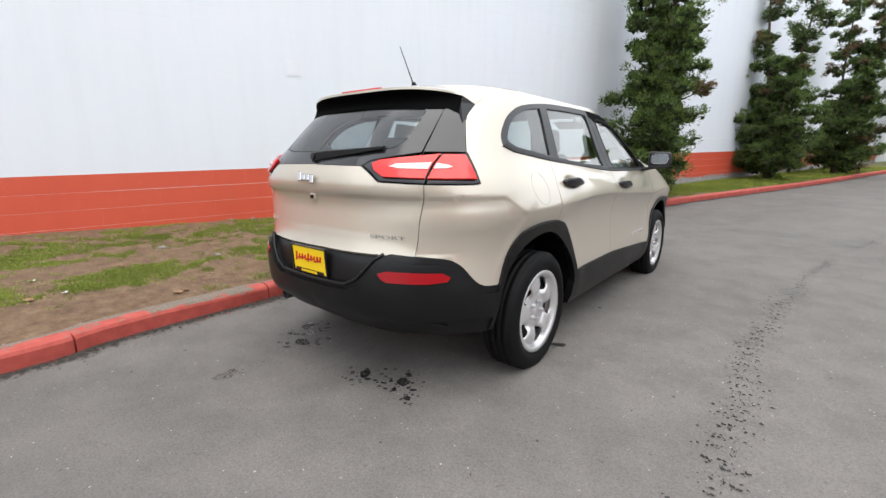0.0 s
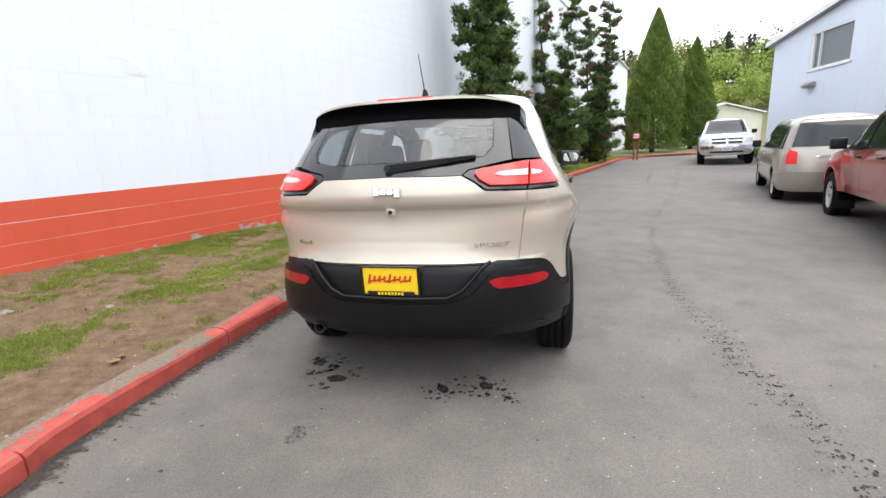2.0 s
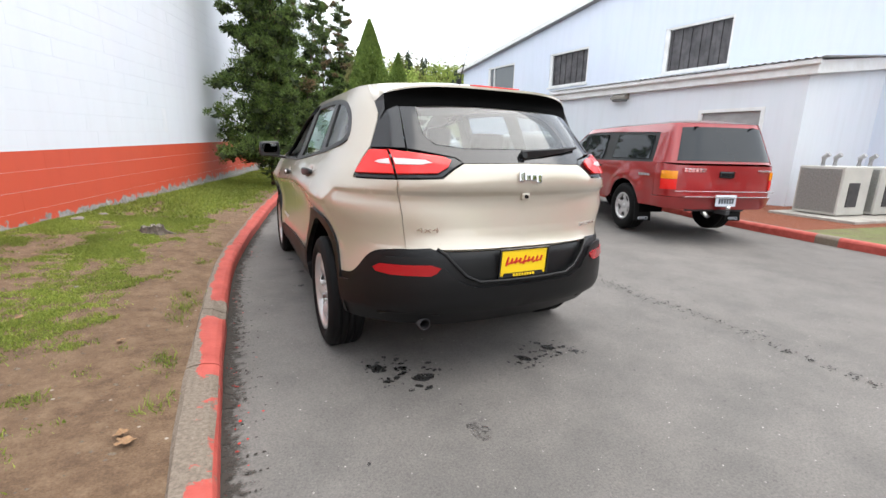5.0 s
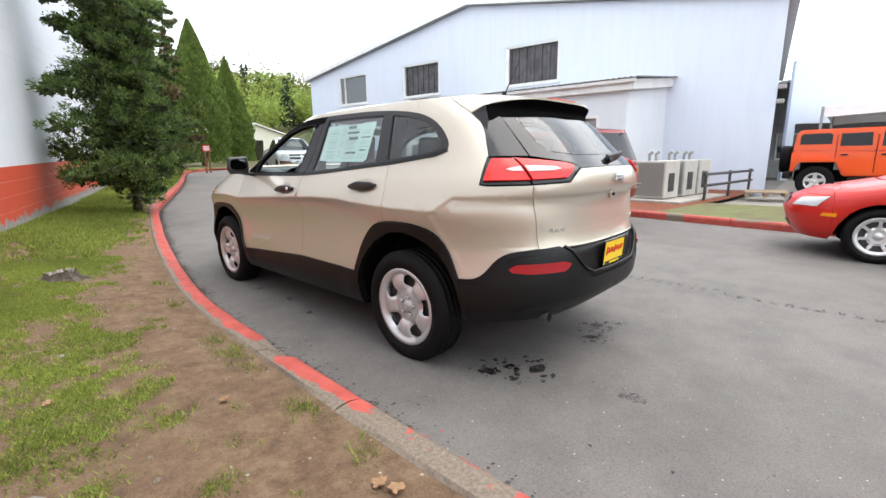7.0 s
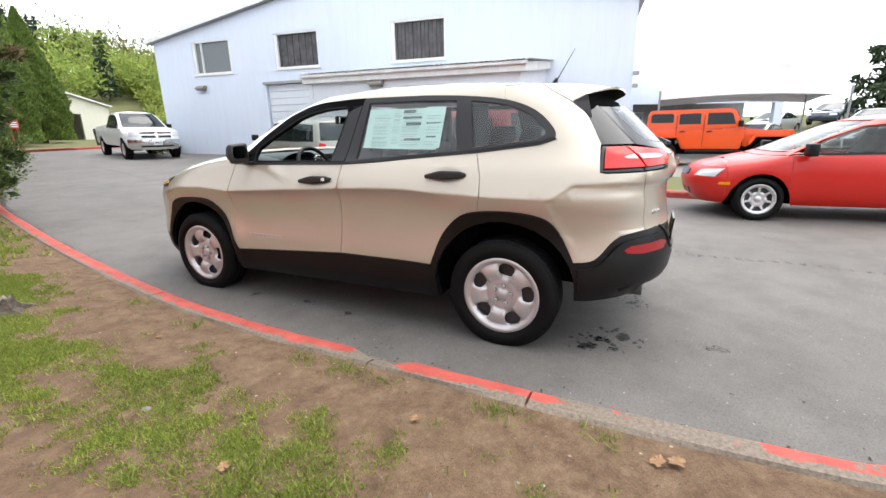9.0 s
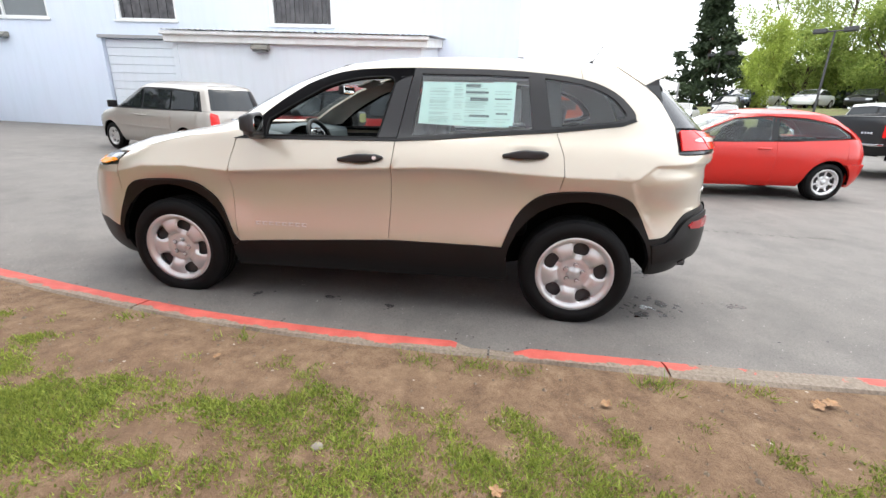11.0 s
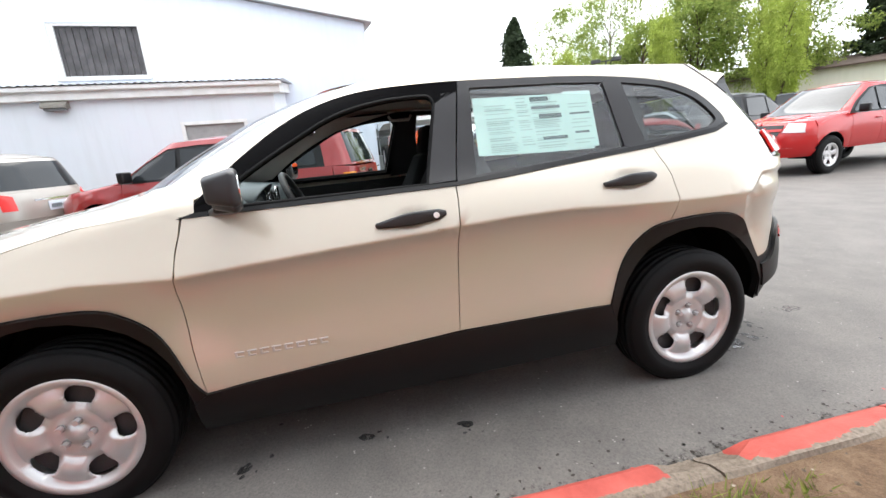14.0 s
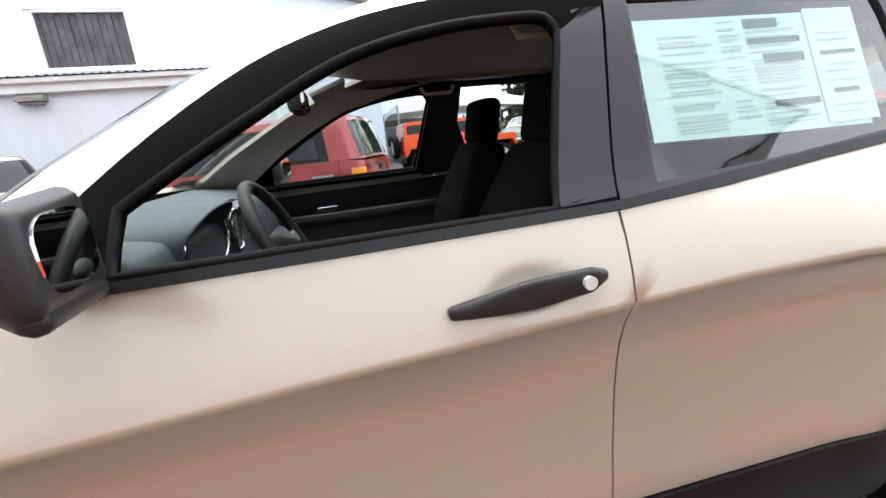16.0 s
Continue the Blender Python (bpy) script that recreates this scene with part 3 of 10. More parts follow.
for k, (u0, u1, v0, v1) in enumerate(WINDOWS):
    win = thing("window_%d" % (k + 1), pose(0, 0, 0), "high steel-framed workshop window, grimy and dark inside" if k < 2 else "high workshop window boarded with dark ribbed panels", "window", "workshop windows", "structure")
    f = 0.07
    for a, b, c, d in ((u0, u0 + f, v0, v1), (u1 - 0.15, u1, v0, v1), (u0 + f, u1 - f, v0, v0 + f), (u0 + f, u1 - f, v1 - f, v1)):
        quad_box("window_frame", bld, a, b, c, d, -0.10, -0.02, M_TRIM_W, win)
    quad_box("window_sill", bld, u0 - 0.05, u1 + 0.05, v0 - 0.06, v0 - 0.004, -0.1, 0.05, M_TRIM_W, win)
    if k == 0:
        quad_box("pane", bld, u0 + f, u1 - f, v0 + f, v1 - f, -0.13, -0.11, M_PANE, win)
        quad_box("mullion", bld, u1 - 0.5, u1 - 0.45, v0 + f, v1 - f, -0.11, -0.03, M_TRIM_W, win)
    else:
        # ribbed dark panels behind the pane, each rib a strip
        n = 13
        w = (u1 - u0 - 2 * f) / n
        for i in range(n):
            a = u0 + f + i * w
            quad_box("slat", bld, a + 0.006, a + w - 0.012, v0 + f, v1 - f, -0.17, -0.12 - 0.025 * (i % 2), M_CURTAIN, win)
gate = thing("door_1", pose(0, 0, 0), "white ribbed overhead garage door, closed", "garage door", kind="structure")
for i in range(11):
    h0 = 0.32 + i * 0.285
    quad_box("door_slat", bld, GATE[0] + 0.03, GATE[1] - 0.03, h0, min(h0 + 0.275, 3.44), -0.2, -0.13, M_SHED, gate, 0.012)
quad_box("lintel", bld, GATE[0] - 0.1, GATE[1] + 0.1, GATE[3], GATE[3] + 0.1, -0.02, 0.06, M_GREY, gate)


M_LAMPGREY = surf("weathered_lamp_metal", (0.27, 0.255, 0.225), (0.17, 0.16, 0.14), 8, 0.6, 0.1)


def wall_lamp(place, u, v):
    """A wall-pack lamp: a wedge housing with a lens below."""
    p = place(u, 0.0, v)
    lamp = thing("wall_lamp", Matrix.Translation(p) @ pose(0, 0, 0, 0, 0, 90 + B_ANG), "weathered grey wall-pack lamp below the eaves", "wall lamp", "wall lamps")
    part("housing", extruded([(0.0, 0.12), (0.10, 0.12), (0.26, 0.02), (0.26, -0.04), (0.0, -0.04)], -0.24, 0.24, "x"), M_LAMPGREY, lamp)
    bm = bmesh.new()
    box(bm, (0.4, 0.2, 0.05), (0, 0.12, -0.07), 0.015)
    part("lens", bm, M_PANE, lamp)
    return lamp


wall_lamp(bld, 17.15, 3.46)

# ---- the lean-to in front of it ----
def shed(y, out=0.0, z=0.0):
    n = Vector((-1, -0.13, 0)).normalized()
    return Vector((9.7 - 0.13 * (y - 5), y, z)) + out * n


lean_to = thing("lean_to", pose(0, 0, 0), "low white lean-to with a deep fascia and a corrugated metal roof", "building", kind="structure")
panel_with_holes("wall", [(1.68, 3.0), (8.9, 3.0)], [(2.42, 3.94, 0.1, 2.38)], shed, 0.15, M_SHED, lean_to)
for y in (1.68, 8.9):
    a = shed(y)
    b = bld(y, -0.02)
    bm = bmesh.new()
    w = [bm.verts.new(p) for p in ((a.x, y, -0.3), (b.x, y + 0.0, -0.3), (b.x, y, 3.45), (a.x, y, 3.0))]
    bm.faces.new(w)
    r = bmesh.ops.extrude_face_region(bm, geom=list(bm.faces))
    bmesh.ops.translate(bm, verts=[v for v in r["geom"] if isinstance(v, bmesh.types.BMVert)], vec=(0, 0.15 if y < 5 else -0.15, 0))
    bmesh.ops.recalc_face_normals(bm, faces=bm.faces)
    part("wall", bm, M_SHED, lean_to)
quad_box("fascia", shed, 1.5, 9.05, 2.98, 3.25, 0.0, 0.16, M_TRIM_W, lean_to, 0.012)
quad_box("gutter", shed, 1.45, 9.1, 3.16, 3.27, 0.165, 0.26, M_TRIM_W, lean_to, 0.02)
a, b = shed(1.5, 0.16), bld(1.5)
sheet("fascia", [(a.x, 1.52, 2.98), (b.x, 1.52, 3.4), (b.x, 1.52, 3.67), (a.x, 1.52, 3.25), (a.x, 1.66, 2.98), (b.x, 1.66, 3.4), (b.x, 1.66, 3.67), (a.x, 1.66, 3.25)],
      [(0, 1, 2, 3), (7, 6, 5, 4), (0, 4, 5, 1), (3, 2, 6, 7), (0, 3, 7, 4)], M_TRIM_W, lean_to)
# corrugated roof
rv, rf, nr = [], [], 150
for i in range(nr + 1):
    y = 1.4 + (9.1 - 1.4) * i / nr
    h = 0.018 * math.cos(i * math.pi / 1.5)
    for p, z in ((shed(y, 0.3), 3.29), (bld(y), 3.68)):
        rv.append((p.x, p.y, z + h))
for i in range(nr):
    rf.append((2 * i, 2 * i + 2, 2 * i + 3, 2 * i + 1))
M_ROOF = surf("galvanised_sheet", (0.55, 0.56, 0.57), (0.4, 0.4, 0.4), 3, 0.4, 0.05, metal=0.7)
sheet("roof_sheet", rv, rf, M_ROOF, lean_to)
shed_door = thing("door_2", pose(0, 0, 0), "grey flush door in a white frame", "door", kind="structure")
quad_box("leaf", shed, 2.5, 3.86, 0.15, 2.3, -0.12, -0.06, M_GREY, shed_door)
for a, b, c, d in ((2.42, 2.5, 0.1, 2.38), (3.86, 3.94, 0.1, 2.38), (2.5, 3.86, 2.3, 2.38)):
    quad_box("door_frame", shed, a, b, c, d, -0.12, 0.02, M_TRIM_W, shed_door)
wall_lamp(shed, 6.3, 2.86)

# ---- the planted strip before it, with its own kerb ----
BED = [(8.6, 9.6), (7.4, 4.6), (6.62, 0.9), (6.30, -1.2), (6.12, -2.6), (6.0, -4.2), (6.4, -5.4), (7.4, -6.0), (11, -6.4), (16, -7.0)]
kerb_run("kerb_east", BED, 0.13, 0.15, 1, "red-painted concrete kerb round the planted strip", [2.5, 5.5, 8.5])


def bed_sheet(name, pts, z, material, label):
    bm = bmesh.new()
    bm.faces.new([bm.verts.new((x, y, z)) for x, y in pts])
    bmesh.ops.triangulate(bm, faces=bm.faces)
    bmesh.ops.subdivide_edges(bm, edges=bm.edges, cuts=5)
    for v in bm.verts:
        v.co.z += 0.015 * noise.noise(v.co * 2.3)
    bmesh.ops.recalc_face_normals(bm, faces=bm.faces)
    return tagged(part(name, bm, material, smooth=True), label, "ground", kind="structure")


bed_sheet("bed_mulch", [(8.75, 9.6), (7.5, 4.6), (6.74, 0.9), (6.6, -0.4), (10.4, -0.9), (13.7, -1.0), (13.2, 9.4)], 0.12, M_BARK_CHIPS, "red-brown bark mulch beside the lean-to")
bed_sheet("bed_turf", [(6.6, -0.4), (6.42, -1.2), (6.26, -2.6), (6.14, -4.1), (6.5, -5.3), (7.4, -5.9), (8.8, -6.05), (9.0, -0.75)], 0.125, M_TURF, "thin patchy turf inside the kerb")
bed_sheet("gravel_lot", [(8.9, -6.0), (11, -6.3), (16, -6.9), (30, -8), (30, -0.5), (13.8, -1.3), (9.05, -0.7)], 0.03, M_GRAVEL, "grey gravel parking ground")

# ---- car bodies: panels cut from one ring surface ----
from mathutils.geometry import delaunay_2d_cdt


class Shell:
    """A car body as stacked plan rings: at each height a half width, a rear end and a front end, with rounded corners."""

    def __init__(self, width, rear, front, y0r, y0f, nr=2.8, nf=2.6):
        self.width, self.rear, self.front, self.y0r, self.y0f, self.nr, self.nf = width, rear, front, y0r, y0f, nr, nf
        self.crease, self.dents, self.rows, self.lines, self.recess = None, (), (), (), None

    def ends(self, z):
        return [lerp_table(z, *t) for t in (self.rear, self.front, self.y0r, self.y0f)]

    def pt(self, s, z):
        r, f, a, b = self.ends(z)
        if s < -1:
            t = min((-s - 1), 1.0) * math.pi / 2
            y = a + (r - a) * math.sin(t) ** (2 / self.nr)
            w = self.width(z, max(y, a))
            if self.recess:
                w -= self.recess(y, z)
            return Vector((w * max(math.cos(t), 0) ** (2 / self.nr), y, z))
        if s > 1:
            t = min((s - 1), 1.0) * math.pi / 2
            y = b + (f - b) * math.sin(t) ** (2 / self.nf)
            return Vector((self.width(z, y) * max(math.cos(t), 0) ** (2 / self.nf), y, z))
        y = a + (b - a) * (s + 1) / 2
        return Vector((self.width(z, y), y, z))

    def normal(self, s, z):
        e = 0.004
        ds = self.pt(min(s + e, 2), z) - self.pt(max(s - e, -2), z)
        dz = self.pt(s, z + e) - self.pt(s, z - e)
        n = ds.cross(dz)
        if n.length < 1e-12:
            return Vector((1, 0, 0))
        n.normalize()
        return n

    def off(self, s, z, d):
        return self.pt(s, z) + self.normal(s, z) * d

    def s_at(self, kind, a, z):
        r, f, y0, y1 = self.ends(z)
        if kind == "s":
            return a
        if kind == "y":
            if a < y0:
                return -1 - math.asin(min(max((a - y0) / (r - y0), 0), 1) ** (self.nr / 2)) * 2 / math.pi
            if a > y1:
                return 1 + math.asin(min(max((a - y1) / (f - y1), 0), 1) ** (self.nf / 2)) * 2 / math.pi
            return 2 * (a - y0) / (y1 - y0) - 1
        n, end = (self.nr, y0) if kind == "r" else (self.nf, y1)
        t = math.acos(min(abs(a) / self.width(z, end), 1) ** (n / 2)) * 2 / math.pi
        return -1 - t if kind == "r" else 1 + t

    def outline(self, pts, step):
        """Points (kind, value, z) to a dense loop of (s, z); kind y: along the side, r and f: out from the middle of the rear and front."""
        out, n = [], len(pts)
        for i in range(n):
            (k0, a0, z0), (k1, a1, z1) = pts[i], pts[(i + 1) % n]
            s0, s1 = self.s_at(k0, a0, z0), self.s_at(k1, a1, z1)
            d = (self.pt(s0, z0) - self.pt(s1, z1)).length
            m = max(1, int(d / step))
            for j in range(m):
                t = j / m
                z = z0 + (z1 - z0) * t
                out.append((self.s_at(k0, a0 + (a1 - a0) * t, z) if k0 == k1 else s0 + (s1 - s0) * t, z))
        return out

    def panel(self, name, pts, material, parent, sides=(1, -1), d=0.0, thick=0.02, step=0.05, gap=0.002, label="", middle=False):
        """Cut a panel from the shell, on one side, on both as two parts, or across the middle as one."""
        loop = self.outline(pts, step)
        k = 1.45
        P = [Vector((s * k, z)) for s, z in loop]
        n = len(P)
        area = sum(P[i].x * P[(i + 1) % n].y - P[(i + 1) % n].x * P[i].y for i in range(n))
        if area < 0:
            P.reverse()
        if gap:
            Q = []
            for i in range(n):
                e0, e1 = (P[i] - P[i - 1]), (P[(i + 1) % n] - P[i])
                nn = Vector((-e0.y, e0.x)).normalized() + Vector((-e1.y, e1.x)).normalized()
                q = P[i] + (nn.normalized() * gap if nn.length > 1e-6 else Vector((0, 0)))
                if abs(P[i].x) > 2 * k - 1e-4:
                    q.x = P[i].x
                Q.append(q)
            P = Q
        us, zs = [p.x for p in P], [p.y for p in P]
        ax, ay = np.array(us), np.array(zs)
        bx, by = np.roll(ax, -1), np.roll(ay, -1)
        inner, fold_pts = [], []
        gu = step * 0.9

        def inside(u, z, clear):
            cross = ((ay > z) != (by > z)) & (u < (bx - ax) * (z - ay) / (by - ay + 1e-12) + ax)
            if np.count_nonzero(cross) % 2 == 0:
                return False
            dx, dy = bx - ax, by - ay
            t = np.clip(((u - ax) * dx + (z - ay) * dy) / (dx * dx + dy * dy + 1e-12), 0, 1)
            return np.min((ax + t * dx - u) ** 2 + (ay + t * dy - z) ** 2) > clear ** 2

        edge_z = {}
        if self.crease:
            # a close row of points along the crease keeps it sharp
            for u in np.arange(min(us) + gu / 4, max(us), gu / 2):
                s, z = u / k, 0.93
                for _ in range(6):
                    z = self.crease(self.pt(s, z).y)
                edge_z[round(u / gu * 2)] = z
                for dz in (-0.030, -0.010, -0.0035, 0.0035, 0.012):
                    if inside(u, z + dz, 0.006):
                        inner.append(Vector((u, z + dz)))
        for run in self.lines:
            # close rows of points on both sides of a feature line
            for (ya, za), (yb, zb) in zip(run, run[1:]):
                ln = math.hypot(yb - ya, zb - za)
                for i in range(int(ln / 0.018) + 1):
                    f = i * 0.018 / ln
                    for o in (-0.022, -0.008, 0.0, 0.008, 0.022):
                        y, z = ya + (yb - ya) * f - (zb - za) / ln * o, za + (zb - za) * f + (yb - ya) / ln * o
                        u = self.s_at("y", y, z) * k
                        if min(us) < u < max(us) and inside(u, z, 0.005):
                            fold_pts.append((u, z))
        inner += [Vector(p) for p in fold_pts]
        fold_arr = np.array(fold_pts) if fold_pts else np.full((1, 2), 99.0)

        def clear_of_folds(u, z):
            return np.min((fold_arr[:, 0] - u) ** 2 + (fold_arr[:, 1] - z) ** 2) > 0.0006
        for z in self.rows:
            for u in np.arange(min(us) + gu / 4, min(max(us), -1.42 * k), gu / 2):
                if inside(u, z, 0.006) and clear_of_folds(u, z):
                    inner.append(Vector((u, z)))
        for yc, zc, wy, wz in self.dents:
            for a in range(-6, 7):
                for b in range(-6, 7):
                    z = zc + wz * b / 4
                    u = self.s_at("y", yc + wy * a / 4, z) * k
                    if min(us) < u < max(us) and inside(u, z, 0.006):
                        inner.append(Vector((u, z)))
        for u in np.arange(min(us) + gu / 2, max(us), gu):
            for z in np.arange(min(zs) + step / 2, max(zs), step * 0.8):
                ze = edge_z.get(round(u / gu * 2))
                if ze is not None and -0.05 < z - ze < 0.03:
                    continue
                if u < -1.38 * k and any(abs(z - r) < 0.02 for r in self.rows):
                    continue
                if inside(u, z, 0.3 * step) and clear_of_folds(u, z):
                    inner.append(Vector((u, z)))
        vs2, _, fs, *_ = delaunay_2d_cdt(P + inner, [], [list(range(n))], 1, 1e-6)
        pos = [self.off(v.x / k, v.y, d) for v in vs2]
        nrm = [self.normal(v.x / k, v.y) for v in vs2]
        faces = [tuple(f) for f in fs]
        count = {}
        for f in faces:
            for a, b in zip(f, f[1:] + f[:1]):
                count[(a, b)] = True
        rim = [(a, b) for (a, b) in count if (b, a) not in count and not (middle and abs(vs2[a].x) > 2 * k - 1e-3 and abs(vs2[b].x) > 2 * k - 1e-3)]
        verts, polys = list(pos), list(faces)
        # face turn: outward
        f0 = faces[len(faces) // 2]
        want = nrm[f0[0]]
        if (pos[f0[1]] - pos[f0[0]]).cross(pos[f0[2]] - pos[f0[0]]).dot(want) < 0:
            polys = [f[::-1] for f in polys]
        if thick:
            for a, b in rim:
                i = len(verts)
                verts += [pos[a], pos[b], pos[b] - nrm[b] * thick, pos[a] - nrm[a] * thick]
                polys.append((i, i + 1, i + 2, i + 3))
        made = []
        if middle:
            m = len(verts)
            allv = [tuple(v) for v in verts] + [(-v.x, v.y, v.z) for v in verts]
            allf = polys + [tuple(i + m for i in f[::-1]) for f in polys]
            bm = bmesh.new()
            w = [bm.verts.new(v) for v in allv]
            for f in allf:
                bm.faces.new([w[i] for i in f])
            # close the seam; the rim keeps its own corners, so that its turn does not bend the face's shading
            fronts = [w[i + o] for o in (0, m) for i in range(len(pos))]
            rims = [w[i + o] for o in (0, m) for i in range(len(pos), m)]
            for group in (fronts, rims):
                bmesh.ops.remove_doubles(bm, verts=[v for v in group if abs(v.co.x) < 2e-3], dist=2e-3)
            return [part(name, bm, material, parent, label, True)]
        for sd in sides:
            vv = [(v.x * sd, v.y, v.z) for v in verts]
            ff = polys if sd > 0 else [f[::-1] for f in polys]
            made.append(sheet(name, vv, ff, material, parent, label, True))
        return made


def lathe(profile, seg, axis_sign=1):
    """Turn a profile of (r, x) about the x axis: vertices and faces."""
    vs, fs, m = [], [], len(profile)
    for k in range(seg):
        t = 2 * math.pi * k / seg
        for r, x in profile:
            vs.append((x * axis_sign, r * math.cos(t), r * math.sin(t)))
    for k in range(seg):
        j = (k + 1) % seg
        for i in range(m - 1):
            f = (k * m + i, k * m + i + 1, j * m + i + 1, j * m + i)
            fs.append(f if axis_sign < 0 else f[::-1])
    return vs, fs


def text_part(words, size, m, material, parent, depth=0.002, name="lettering"):
    cu = bpy.data.curves.new("text", "FONT")
    cu.body, cu.size, cu.extrude, cu.align_x, cu.align_y = words, size, depth, "CENTER", "CENTER"
    ob = bpy.data.objects.new("text", cu)
    scene.collection.objects.link(ob)
    me = bpy.data.meshes.new_from_object(ob.evaluated_get(bpy.context.evaluated_depsgraph_get()))
    bpy.data.objects.remove(ob)
    me.materials.clear()
    o = link_mesh(name, me, material, parent)
    o.matrix_local = m
    return o


M_RUBBER = surf("tyre_rubber", (0.0055, 0.0055, 0.0058), (0.0038, 0.0038, 0.004), 8, 0.66, 0.25, dist=0.002, spec=0.16)
M_PLASTIC = surf("black_textured_plastic", (0.0038, 0.0039, 0.0045), (0.0028, 0.0029, 0.0033), 5, 0.42, 0.12, fine=500, dist=0.001, spec=0.32)
M_SEAL = surf("matte_black_seal", (0.005, 0.005, 0.0055), (0.0035, 0.0035, 0.004), 5, 0.9, 0.05, fine=400, dist=0.0005, spec=0.05)
M_SATIN = surf("satin_black_trim", (0.017, 0.0165, 0.018), (0.013, 0.0125, 0.0135), 5, 0.40, 0.10, fine=500, dist=0.001, spec=0.5)
M_GLOSSBLACK = glossy("gloss_black_trim", (0.010, 0.010, 0.011), 0.14, coat=0.15)
# near-black with hardly any sheen: the shade of hollows is in the colour
M_VOID = surf("underbody_shade_black", (0.005, 0.005, 0.005), (0.003, 0.003, 0.003), 5, 0.95, 0.0, spec=0.04)
M_CHROME = glossy("bright_chrome", (0.75, 0.75, 0.76), 0.12, metal=1.0)
M_SILVER = glossy("silver_wheel_paint", (0.58, 0.575, 0.575), 0.30, metal=0.5, coat=0.25)
M_REDLENS = glossy("red_lamp_lens", (0.70, 0.016, 0.014), 0.14, coat=0.35)
M_REFLECTOR = glossy("dark_red_reflector", (0.30, 0.008, 0.012), 0.2, coat=0.2)
M_CLEARLENS = glossy("clear_lamp_lens", (0.52, 0.53, 0.55), 0.08, coat=1.0)
for lens in (M_REDLENS, M_REFLECTOR):
    lens.node_tree.nodes["Principled BSDF"].inputs["Specular IOR Level"].default_value = 0.4
    lens.node_tree.nodes["Principled BSDF"].inputs["Coat Weight"].default_value = 0.35
M_AMBER = glossy("amber_lamp_lens", (0.78, 0.27, 0.01), 0.2, coat=0.2)
M_PLATE = glossy("white_number_plate", (0.62, 0.66, 0.72), 0.4)
M_GLASS = glass("tinted_glass", (0.84, 0.91, 0.90), 0.0, 0.12)
M_GLASS_REAR = glass("rear_glass", (0.50, 0.56, 0.58), 0.0, 0.09)
M_GLASS_PRIV = glass("privacy_glass", (0.55, 0.61, 0.61), 0.0, 0.10)
M_GLASS_THIN = glass("clear_car_glass", (0.80, 0.86, 0.85), 0.0, 0.05)
M_MIRROR = glossy("mirror_glass", (0.85, 0.86, 0.87), 0.02, metal=1.0)
M_INK = surf("dark_ink", (0.05, 0.06, 0.07), rough=0.7, bump=0)


